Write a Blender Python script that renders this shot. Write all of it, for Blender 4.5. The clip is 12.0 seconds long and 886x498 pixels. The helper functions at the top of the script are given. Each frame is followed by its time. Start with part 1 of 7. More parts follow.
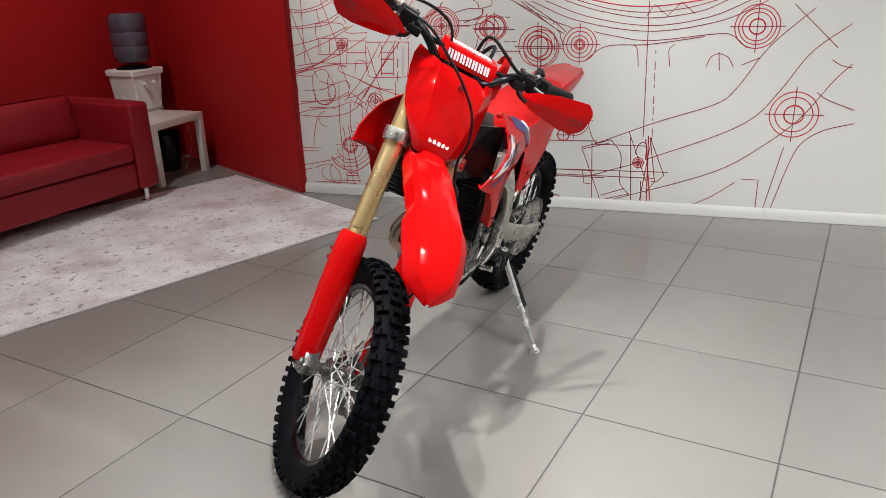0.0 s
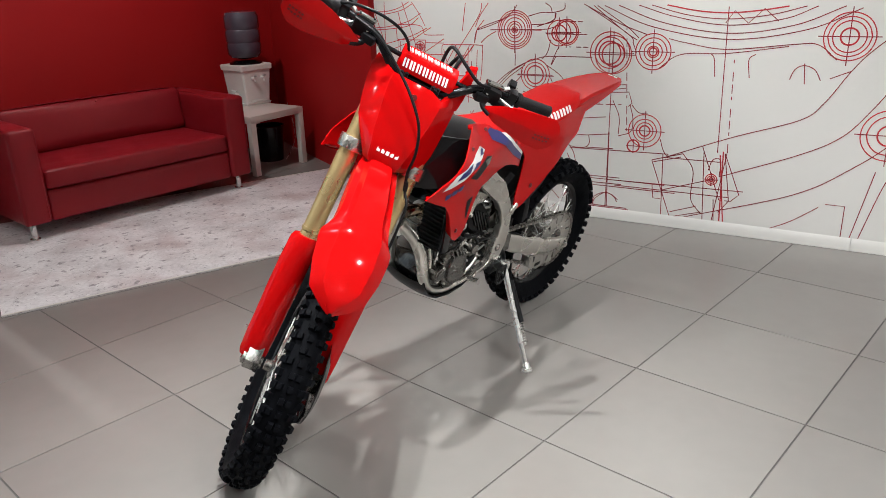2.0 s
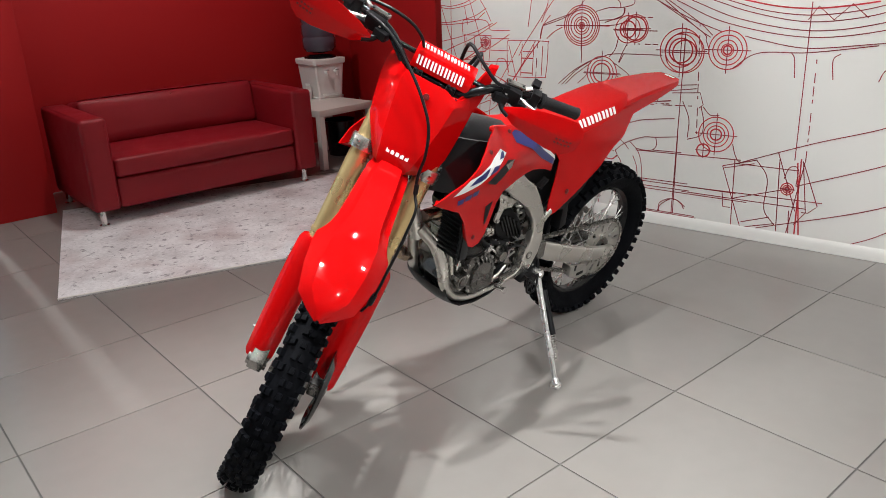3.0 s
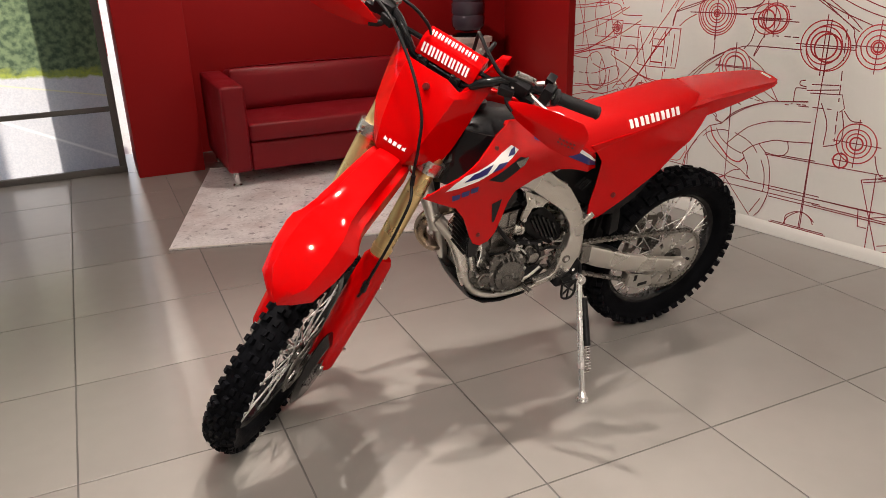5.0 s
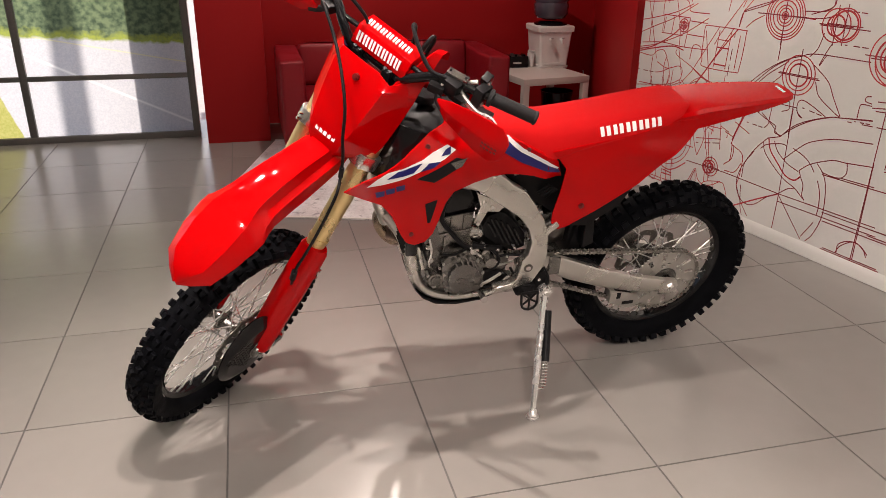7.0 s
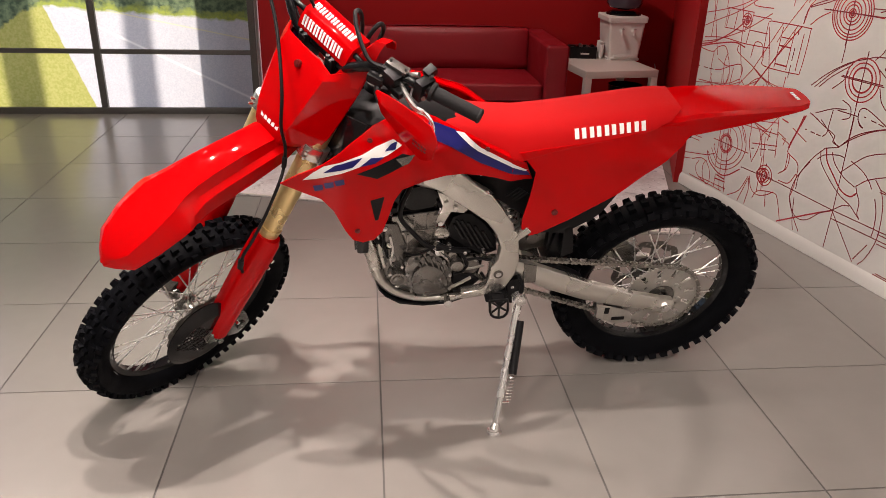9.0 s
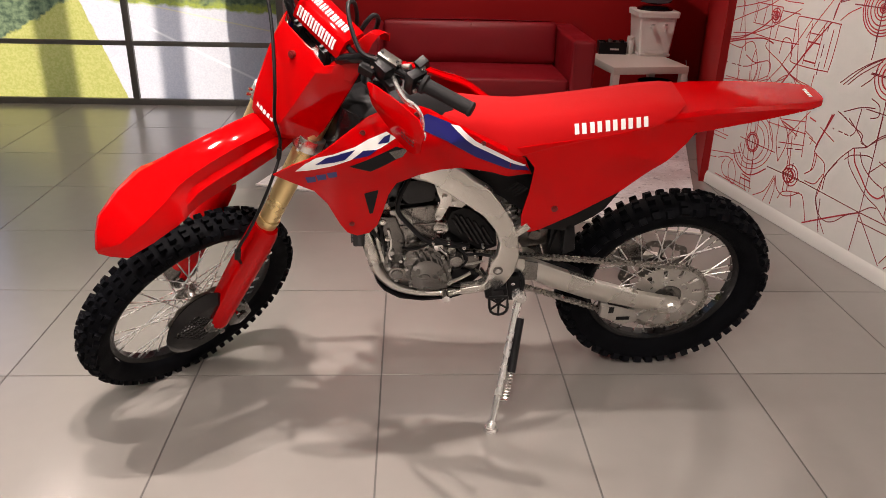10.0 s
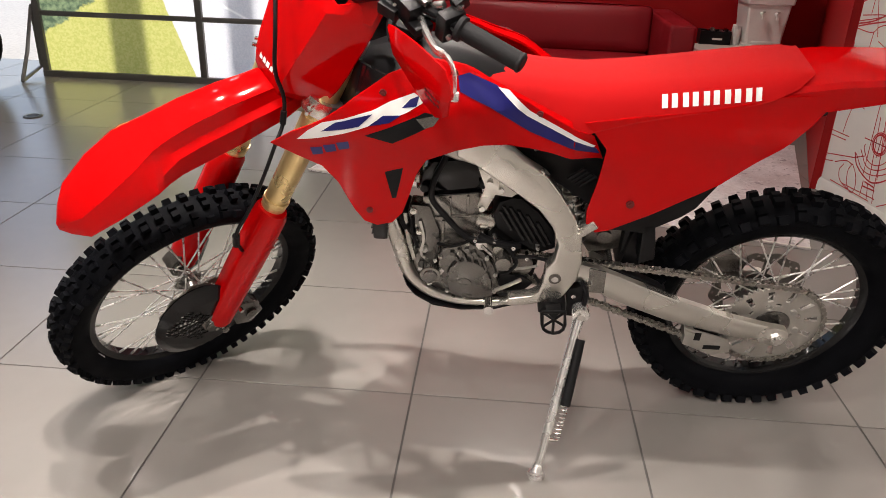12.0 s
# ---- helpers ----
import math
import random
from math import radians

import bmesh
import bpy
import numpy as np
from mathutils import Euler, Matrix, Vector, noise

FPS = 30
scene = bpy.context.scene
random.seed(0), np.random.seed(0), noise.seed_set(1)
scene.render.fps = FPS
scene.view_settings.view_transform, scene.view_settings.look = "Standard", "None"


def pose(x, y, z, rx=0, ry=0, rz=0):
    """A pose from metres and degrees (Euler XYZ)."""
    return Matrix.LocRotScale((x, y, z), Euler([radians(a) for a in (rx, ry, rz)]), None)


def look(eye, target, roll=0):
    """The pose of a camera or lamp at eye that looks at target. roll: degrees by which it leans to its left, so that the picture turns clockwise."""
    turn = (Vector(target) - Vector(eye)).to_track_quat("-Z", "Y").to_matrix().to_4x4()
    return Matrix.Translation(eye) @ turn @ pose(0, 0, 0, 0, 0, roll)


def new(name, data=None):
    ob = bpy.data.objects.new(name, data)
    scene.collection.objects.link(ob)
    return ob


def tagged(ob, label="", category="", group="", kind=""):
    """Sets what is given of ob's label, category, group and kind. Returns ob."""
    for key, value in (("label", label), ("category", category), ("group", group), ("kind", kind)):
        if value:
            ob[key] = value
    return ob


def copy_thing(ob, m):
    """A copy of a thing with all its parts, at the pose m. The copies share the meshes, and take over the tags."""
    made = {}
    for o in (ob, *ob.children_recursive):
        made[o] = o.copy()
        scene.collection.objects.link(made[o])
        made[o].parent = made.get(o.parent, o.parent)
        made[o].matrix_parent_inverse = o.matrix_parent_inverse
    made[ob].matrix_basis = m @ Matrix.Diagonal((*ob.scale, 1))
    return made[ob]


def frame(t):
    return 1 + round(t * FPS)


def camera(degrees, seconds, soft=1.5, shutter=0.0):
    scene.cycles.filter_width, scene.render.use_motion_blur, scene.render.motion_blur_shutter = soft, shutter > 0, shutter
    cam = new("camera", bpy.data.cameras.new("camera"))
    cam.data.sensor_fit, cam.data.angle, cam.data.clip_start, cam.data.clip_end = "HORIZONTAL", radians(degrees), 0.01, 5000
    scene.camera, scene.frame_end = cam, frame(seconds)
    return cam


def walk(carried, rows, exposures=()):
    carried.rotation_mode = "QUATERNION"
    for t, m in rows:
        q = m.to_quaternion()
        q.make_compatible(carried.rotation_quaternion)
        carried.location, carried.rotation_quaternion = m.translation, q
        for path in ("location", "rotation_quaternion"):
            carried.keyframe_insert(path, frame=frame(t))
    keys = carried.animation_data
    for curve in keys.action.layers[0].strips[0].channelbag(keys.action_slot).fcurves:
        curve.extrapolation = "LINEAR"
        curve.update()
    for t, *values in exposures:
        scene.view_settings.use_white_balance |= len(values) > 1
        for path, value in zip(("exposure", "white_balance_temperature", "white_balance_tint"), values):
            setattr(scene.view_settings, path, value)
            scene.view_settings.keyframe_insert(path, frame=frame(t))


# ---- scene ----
cam = camera(60.7, 12.0, soft=0.55)
PATH = [
    (0, (-2.091, -1.274, 1.392), (-0.458, -0.35, 0.7), -1.9),
    (0.5, (-1.973, -1.35, 1.387), (-0.388, -0.345, 0.695), -1.8),
    (1, (-1.882, -1.454, 1.391), (-0.352, -0.365, 0.703), -1.8),
    (1.5, (-1.794, -1.614, 1.397), (-0.328, -0.438, 0.713), -1.8),
    (2, (-1.713, -1.752, 1.404), (-0.324, -0.488, 0.719), -1.9),
    (2.5, (-1.606, -1.804, 1.391), (-0.298, -0.455, 0.706), -2.0),
    (3, (-1.466, -1.837, 1.391), (-0.257, -0.401, 0.702), -2.1),
    (5, (-0.971, -2.068, 1.396), (-0.199, -0.372, 0.668), -1.5),
    (5.5, (-0.858, -2.077, 1.392), (-0.186, -0.344, 0.654), -1.1),
    (6, (-0.701, -2.115, 1.402), (-0.114, -0.355, 0.655), -0.6),
    (6.5, (-0.562, -2.16, 1.4), (-0.044, -0.383, 0.644), 0.0),
    (7, (-0.45, -2.164, 1.408), (0.011, -0.376, 0.641), 0.7),
    (7.5, (-0.322, -2.124, 1.406), (0.083, -0.327, 0.628), 1.3),
    (9.5, (0.034, -2.113, 1.41), (0.17, -0.291, 0.596), 1.5),
    (10, (0.083, -2.104, 1.402), (0.177, -0.282, 0.582), 1.5),
    (10.5, (0.112, -2.053, 1.39), (0.168, -0.233, 0.563), 1.6),
    (11, (0.139, -1.962, 1.369), (0.151, -0.144, 0.535), 1.8),
    (11.5, (0.156, -1.854, 1.325), (0.108, -0.037, 0.491), 1.9),
    (12, (0.191, -1.731, 1.23), (0.067, 0.087, 0.406), 1.9),
]
walk(cam, [(t, look(eye, target, roll)) for t, eye, target, roll in PATH], exposures=[(0.0, 0.05, 5650, 5), (3.0, 0.05, 5700, 6), (5.0, -0.02, 6600, 13), (9.5, 0.0, 6650, 18), (12.0, 0.10, 6350, 13)])

# ---- light ----
world = bpy.data.worlds.new("world")
scene.world = world
world.use_nodes = True
wn = world.node_tree
sky = wn.nodes.new("ShaderNodeTexSky")
sky.sky_type, sky.sun_disc = "NISHITA", False
sky.sun_elevation, sky.sun_rotation = radians(38), radians(0)
wn.links.new(sky.outputs[0], wn.nodes["Background"].inputs[0])
wn.nodes["Background"].inputs[1].default_value = 0.15
sun = new("sun", bpy.data.lights.new("sun", "SUN"))
sun.data.energy, sun.data.angle, sun.data.color = 5.0, radians(2.0), (1.0, 0.94, 0.84)
sun.matrix_world = look((0, 12, 9.4), (0, 0, 0))

CEILING = 3.1


def downlight_and_fill_lamp(x, y, watts, radius=0.034, warm=(1.0, 0.90, 0.80)):
    lamp = new("downlight_and_fill_lamp", bpy.data.lights.new("downlight_and_fill_lamp", "SPOT"))
    lamp.data.energy, lamp.data.color, lamp.data.shadow_soft_size = watts, warm, radius
    lamp.data.spot_size, lamp.data.spot_blend = radians(118), 0.5
    lamp.matrix_world = look((x, y, CEILING - 0.06), (x, y + 0.001, 0))
    return lamp


# first four fit the floor shadows of the bike; the rest are added fill
DOWNLIGHTS_AND_FILL = [(-0.20, -0.30, 265, 64), (-0.62, -0.34, 215, 64), (-0.16, -3.22, 198, 132), (-1.52, -2.25, 125, 140), (-1.5, -4.3, 150, 140), (0.9, -4.4, 20, 140), (-0.10, -1.70, 92, 120), (0.35, 2.45, 115, 165), (-2.4, 0.6, 44, 150), (-2.6, 2.6, 14, 150)]
for lx, ly, lw, wide in DOWNLIGHTS_AND_FILL:
    lamp = downlight_and_fill_lamp(lx, ly, lw)
    lamp.data.spot_size, lamp.data.spot_blend = radians(wide), 1.0 if wide < 90 else 0.5
    lamp.data.shadow_soft_size = 0.024 if wide < 90 else 0.03
# spots added to brighten the mural wall; no source is known there
ADDED_WALL_SPOTS = (((0.75, 1.35, 3.0), (1.98, 1.05, 2.05), 140), ((0.95, -0.35, 3.0), (2.25, -0.55, 2.1), 175), ((1.2, -2.4, 3.0), (2.6, -2.4, 2.1), 245))
for eye, target, lw in ADDED_WALL_SPOTS:
    lamp = downlight_and_fill_lamp(0, 0, lw)
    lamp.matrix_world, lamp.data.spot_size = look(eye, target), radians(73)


# ---- materials ----
def material(name, colour, rough=0.5, metal=0.0, grain=0.0, grain_scale=60.0, stain=0.0, stain_scale=3.0, bump=0.0, bump_scale=200.0, coat=0.0, rough_vary=0.0, second=None, sheen=0.0, spec=0.5):
    """A principled surface with variation at two scales, in object space (metres)."""
    m = bpy.data.materials.new(name)
    m.use_nodes = True
    nt = m.node_tree
    b = nt.nodes["Principled BSDF"]
    b.inputs["Roughness"].default_value, b.inputs["Metallic"].default_value = rough, metal
    b.inputs["Coat Weight"].default_value, b.inputs["Coat Roughness"].default_value = coat, 0.05
    b.inputs["Sheen Weight"].default_value, b.inputs["Specular IOR Level"].default_value = sheen, spec
    co = nt.nodes.new("ShaderNodeTexCoord")

    def noise_node(scale, detail=5.0):
        n = nt.nodes.new("ShaderNodeTexNoise")
        n.inputs["Scale"].default_value, n.inputs["Detail"].default_value = scale, detail
        nt.links.new(co.outputs["Object"], n.inputs["Vector"])
        return n

    dark = tuple(c * 0.55 for c in colour) if second is None else second
    base = nt.nodes.new("ShaderNodeMix")
    base.data_type = "RGBA"
    base.inputs[6].default_value, base.inputs[7].default_value = (*colour, 1), (*dark, 1)
    fac = nt.nodes.new("ShaderNodeMath")
    fac.operation, fac.use_clamp = "ADD", True
    for slot, scale, amount in ((0, grain_scale, grain), (1, stain_scale, stain)):
        n = noise_node(scale, 5.0 if slot == 0 else 2.0)
        r = nt.nodes.new("ShaderNodeMapRange")
        r.interpolation_type = "SMOOTHSTEP"
        r.inputs[1].default_value, r.inputs[2].default_value, r.inputs[4].default_value = 0.32, 0.78, amount
        nt.links.new(n.outputs[0], r.inputs[0])
        nt.links.new(r.outputs[0], fac.inputs[slot])
        if slot == 1 and rough_vary:
            q = nt.nodes.new("ShaderNodeMapRange")
            q.interpolation_type = "SMOOTHSTEP"
            q.inputs[1].default_value, q.inputs[2].default_value = 0.2, 0.8
            q.inputs[3].default_value, q.inputs[4].default_value = rough - rough_vary, rough + rough_vary
            nt.links.new(n.outputs[0], q.inputs[0])
            nt.links.new(q.outputs[0], b.inputs["Roughness"])
    nt.links.new(fac.outputs[0], base.inputs[0])
    nt.links.new(base.outputs[2], b.inputs["Base Color"])
    if bump:
        n = noise_node(bump_scale, 3.0)
        bp = nt.nodes.new("ShaderNodeBump")
        bp.inputs["Strength"].default_value, bp.inputs["Distance"].default_value = bump, 0.002
        nt.links.new(n.outputs[0], bp.inputs["Height"])
        nt.links.new(bp.outputs[0], b.inputs["Normal"])
    return m


M = {}
M["red"] = material("red_plastic", (0.46, 0.0010, 0.0014), 0.36, spec=0.0, grain=0.06, grain_scale=400, stain=0.12, stain_scale=9, coat=0.5, rough_vary=0.03, second=(0.39, 0.0010, 0.0014))
M["seat"] = material("seat_vinyl", (0.43, 0.0025, 0.0028), 0.62, spec=0.10, grain=0.2, grain_scale=900, stain=0.1, stain_scale=12, bump=0.35, bump_scale=900, second=(0.36, 0.0025, 0.0028))
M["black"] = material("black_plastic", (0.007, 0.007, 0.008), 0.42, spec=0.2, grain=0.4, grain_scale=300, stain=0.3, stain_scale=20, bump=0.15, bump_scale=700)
M["gloss_black"] = material("gloss_black", (0.006, 0.006, 0.007), 0.14, spec=0.35, stain=0.3, stain_scale=25, rough_vary=0.06)
M["rubber"] = material("tyre_rubber", (0.0042, 0.0046, 0.0062), 0.62, spec=0.05, grain=0.5, grain_scale=250, stain=0.5, stain_scale=15, bump=0.3, bump_scale=500, rough_vary=0.1)
M["grip"] = material("grip_rubber", (0.010, 0.010, 0.011), 0.7, spec=0.3, grain=0.4, grain_scale=500, bump=0.5, bump_scale=600)
M["alu"] = material("brushed_aluminium", (0.68, 0.66, 0.615), 0.28, 0.93, grain=0.2, grain_scale=300, stain=0.25, stain_scale=9, bump=0.05, bump_scale=900, rough_vary=0.1, second=(0.58, 0.555, 0.51))
M["cast"] = material("cast_metal", (0.36, 0.345, 0.325), 0.20, 0.92, grain=0.5, grain_scale=220, stain=0.5, stain_scale=22, bump=0.2, bump_scale=900, rough_vary=0.1, second=(0.12, 0.115, 0.105))
M["dark_cast"] = material("dark_cast_metal", (0.20, 0.193, 0.182), 0.22, 0.85, grain=0.3, grain_scale=220, stain=0.4, stain_scale=26, bump=0.10, bump_scale=420, rough_vary=0.1, second=(0.10, 0.095, 0.09))
M["sprocket"] = material("satin_sprocket_alloy", (0.52, 0.50, 0.465), 0.42, 0.75, grain=0.2, grain_scale=200, stain=0.25, stain_scale=20, rough_vary=0.08, second=(0.36, 0.345, 0.32))
M["disc"] = material("worn_disc_steel", (0.17, 0.155, 0.135), 0.5, 0.35, grain=0.3, grain_scale=160, stain=0.35, stain_scale=25, rough_vary=0.08, second=(0.10, 0.09, 0.08))
M["chain_steel"] = material("drive_chain_steel", (0.42, 0.40, 0.37), 0.28, 0.95, grain=0.4, grain_scale=200, stain=0.4, stain_scale=40, rough_vary=0.08, second=(0.16, 0.15, 0.14))
M["stand"] = material("bright_polished_alloy", (0.86, 0.85, 0.83), 0.24, 0.85, grain=0.1, grain_scale=90, stain=0.2, stain_scale=20, rough_vary=0.08, second=(0.66, 0.65, 0.63))
M["chrome"] = material("polished_steel", (0.78, 0.77, 0.75), 0.14, 1.0, stain=0.2, stain_scale=40, rough_vary=0.08, second=(0.6, 0.6, 0.58))
M["spoke"] = material("bright_spoke_steel", (0.86, 0.85, 0.83), 0.3, 0.75, stain=0.2, stain_scale=40, rough_vary=0.08, second=(0.7, 0.7, 0.68))
M["steel"] = material("zinc_steel", (0.55, 0.54, 0.52), 0.3, 0.9, grain=0.3, grain_scale=120, stain=0.3, stain_scale=30, rough_vary=0.1, second=(0.36, 0.35, 0.33))
M["dark_steel"] = material("dark_chain_steel", (0.22, 0.205, 0.19), 0.36, 0.9, grain=0.5, grain_scale=200, stain=0.3, stain_scale=40, second=(0.08, 0.075, 0.07))
M["gold"] = material("gold_anodised", (0.74, 0.56, 0.27), 0.32, 0.8, grain=0.15, grain_scale=180, stain=0.25, stain_scale=12, rough_vary=0.08, second=(0.58, 0.42, 0.19))
M["titan"] = material("heat_tinted_pipe", (0.42, 0.31, 0.20), 0.25, 0.95, stain=0.9, stain_scale=18, rough_vary=0.1, second=(0.20, 0.16, 0.17))
M["white"] = material("white_print", (0.80, 0.79, 0.77), 0.4, stain=0.1, stain_scale=30)
M["blue"] = material("blue_print", (0.008, 0.008, 0.115), 0.3, stain=0.2, stain_scale=30)
M["dark_red"] = material("dark_red_relief", (0.12, 0.003, 0.003), 0.45, stain=0.2)
M["wall"] = material("white_paint", (0.71, 0.70, 0.67), 0.62, grain=0.05, grain_scale=40, stain=0.10, stain_scale=1.3, bump=0.12, bump_scale=160, second=(0.61, 0.60, 0.575))
M["ink"] = material("red_ink", (0.30, 0.022, 0.036), 0.6, grain=0.7, grain_scale=30, stain=0.5, stain_scale=4, second=(0.17, 0.03, 0.034))
M["ink2"] = material("bright_red_ink", (0.55, 0.03, 0.04), 0.6, grain=0.5, grain_scale=30, stain=0.3, stain_scale=4, second=(0.42, 0.05, 0.06))
M["redwall"] = material("red_wall_paint", (0.36, 0.007, 0.008), 0.55, spec=0.25, grain=0.06, grain_scale=50, stain=0.12, stain_scale=1.1, bump=0.1, bump_scale=180, second=(0.30, 0.008, 0.010))
M["leather"] = material("red_leatherette", (0.24, 0.007, 0.013), 0.42, spec=0.3, grain=0.25, grain_scale=380, stain=0.25, stain_scale=5, bump=0.4, bump_scale=420, rough_vary=0.08, second=(0.20, 0.007, 0.011))
M["grout"] = material("grout", (0.11, 0.105, 0.10), 0.85, grain=0.4, grain_scale=90, stain=0.4, stain_scale=2)
M["greywall"] = material("grey_plaster", (0.55, 0.53, 0.50), 0.7, grain=0.1, stain=0.2, stain_scale=1.0, bump=0.1)
M["ceiling"] = material("ceiling_paint", (0.72, 0.71, 0.69), 0.8, grain=0.1, stain=0.1, stain_scale=0.8)
M["table"] = material("white_laminate", (0.66, 0.62, 0.57), 0.42, grain=0.1, grain_scale=200, stain=0.15, stain_scale=5, second=(0.56, 0.52, 0.47))
M["dispenser"] = material("white_dispenser_plastic", (0.76, 0.74, 0.71), 0.35, grain=0.06, stain=0.15, stain_scale=8)
M["frame"] = material("grey_frame_metal", (0.17, 0.165, 0.155), 0.4, 0.6, grain=0.3, grain_scale=160, stain=0.2)
M["paving"] = material("sunlit_paving", (0.62, 0.60, 0.56), 0.8, grain=0.4, grain_scale=30, stain=0.4, stain_scale=0.4)


def tile_material():
    m = material("porcelain_tile", (0.25, 0.237, 0.220), 0.21, spec=0.75, grain=0.34, grain_scale=13, stain=0.35, stain_scale=1.1, second=(0.215, 0.202, 0.187))
    for n in m.node_tree.nodes:
        if n.bl_idname == "ShaderNodeTexNoise" and n.inputs["Scale"].default_value < 3:
            n.inputs["Detail"].default_value = 1.5
        if n.bl_idname == "ShaderNodeMapRange":
            n.inputs[1].default_value, n.inputs[2].default_value = 0.1, 0.95
    nt = m.node_tree
    b = nt.nodes["Principled BSDF"]
    source = b.inputs["Base Color"].links[0].from_socket
    info = nt.nodes.new("ShaderNodeObjectInfo")
    hsv = nt.nodes.new("ShaderNodeHueSaturation")
    r = nt.nodes.new("ShaderNodeMapRange")
    r.inputs[3].default_value, r.inputs[4].default_value = 0.94, 1.05
    nt.links.new(info.outputs["Random"], r.inputs[0])
    shift = nt.nodes.new("ShaderNodeVectorMath")
    shift.operation = "MULTIPLY_ADD"
    shift.inputs[1].default_value = (57.0, 31.0, 73.0)
    nt.links.new(info.outputs["Random"], shift.inputs[0])
    co = next(n for n in nt.nodes if n.bl_idname == "ShaderNodeTexCoord")
    nt.links.new(co.outputs["Object"], shift.inputs[2])
    for n in nt.nodes:
        if n.bl_idname == "ShaderNodeTexNoise":
            nt.links.new(shift.outputs[0], n.inputs["Vector"])
    nt.links.new(r.outputs[0], hsv.inputs["Value"])
    nt.links.new(source, hsv.inputs["Color"])
    nt.links.new(hsv.outputs[0], b.inputs["Base Color"])
    return m


M["tile"] = tile_material()


def glass_material(name, tint, rough=0.02):
    m = bpy.data.materials.new(name)
    m.use_nodes = True
    b = m.node_tree.nodes["Principled BSDF"]
    b.inputs["Base Color"].default_value = (*tint, 1)
    b.inputs["Roughness"].default_value, b.inputs["Transmission Weight"].default_value, b.inputs["IOR"].default_value = rough, 1.0, 1.2
    return m


M["bottle"] = material("blue_grey_bottle_plastic", (0.075, 0.066, 0.088), 0.14, grain=0.1, stain=0.4, stain_scale=9, coat=0.4, second=(0.05, 0.045, 0.065))
M["glass"] = glass_material("window_glass", (0.96, 0.98, 0.98), 0.0)
M["glass"].node_tree.nodes["Principled BSDF"].inputs["IOR"].default_value = 1.02


def rug_material():
    m = material("faded_rug", (0.80, 0.76, 0.765), 0.95, grain=0.4, grain_scale=60, stain=0.6, stain_scale=4, bump=0.6, bump_scale=500, second=(0.46, 0.41, 0.42), sheen=0.2)
    nt = m.node_tree
    b = nt.nodes["Principled BSDF"]
    co = nt.nodes.new("ShaderNodeTexCoord")
    source = b.inputs["Base Color"].links[0].from_socket
    # worn rose pile, grey-violet flecks, pale threadbare spots
    for scale, detail, low, high, amount, tint in ((2.6, 6, 0.47, 0.66, 0.6, (0.40, 0.27, 0.27)), (21, 4, 0.60, 0.68, 0.75, (0.20, 0.165, 0.18)), (34, 5, 0.62, 0.70, 0.7, (0.80, 0.78, 0.78)), (75, 3, 0.66, 0.72, 0.8, (0.10, 0.085, 0.09))):
        n = nt.nodes.new("ShaderNodeTexNoise")
        n.inputs["Scale"].default_value, n.inputs["Detail"].default_value = scale, detail
        nt.links.new(co.outputs["Object"], n.inputs["Vector"])
        r = nt.nodes.new("ShaderNodeMapRange")
        r.inputs[1].default_value, r.inputs[2].default_value, r.inputs[4].default_value = low, high, amount
        nt.links.new(n.outputs[0], r.inputs[0])
        mix = nt.nodes.new("ShaderNodeMix")
        mix.data_type = "RGBA"
        mix.inputs[7].default_value = (*tint, 1)
        nt.links.new(r.outputs[0], mix.inputs[0])
        nt.links.new(source, mix.inputs[6])
        source = mix.outputs[2]
    nt.links.new(source, b.inputs["Base Color"])
    return m


def lamp_material():
    m = bpy.data.materials.new("lit_lamp_lens")
    m.use_nodes = True
    b = m.node_tree.nodes["Principled BSDF"]
    b.inputs["Emission Color"].default_value, b.inputs["Emission Strength"].default_value = (1.0, 0.93, 0.85, 1), 45.0
    return m


M["lens"] = lamp_material()
M["rug"] = rug_material()


# ---- mesh helpers ----
def link_mesh(name, bm, mat, smooth=True, crease=38):
    bmesh.ops.recalc_face_normals(bm, faces=bm.faces)
    me = bpy.data.meshes.new(name)
    bm.to_mesh(me)
    bm.free()
    me.materials.append(mat)
    if smooth:
        me.shade_smooth()
        me.set_sharp_from_angle(angle=radians(crease))
    return new(name, me)


# edges sharper than this many degrees stay hard
CREASE = {"front_fender": 27, "hand_guard": 16, "number_plate": 20, "rear_fender": 26, "radiator_shroud": 30, "duct_panel": 75, "tank": 75}


def part(name, bm, mat, parent, label="", basis=None, smooth=True):
    ob = link_mesh(name, bm, M[mat] if isinstance(mat, str) else mat, smooth, CREASE.get(name, 38))
    ob.parent = parent
    if basis is not None:
        ob.matrix_basis = basis
    return tagged(ob, label)


def thing(name, label, category, basis=None, group="", kind=""):
    ob = new(name)
    ob.empty_display_size = 0.1
    if basis is not None:
        ob.matrix_basis = basis
    return tagged(ob, label, category, group, kind)


def setting(name, bm, mat, label, category):
    return tagged(link_mesh(name, bm, M[mat] if isinstance(mat, str) else mat), label, category, kind="structure")


def merge(*bms):
    out = bms[0]
    for b in bms[1:]:
        me = bpy.data.meshes.new("t")
        b.to_mesh(me)
        b.free()
        out.from_mesh(me)
        bpy.data.meshes.remove(me)
    return out


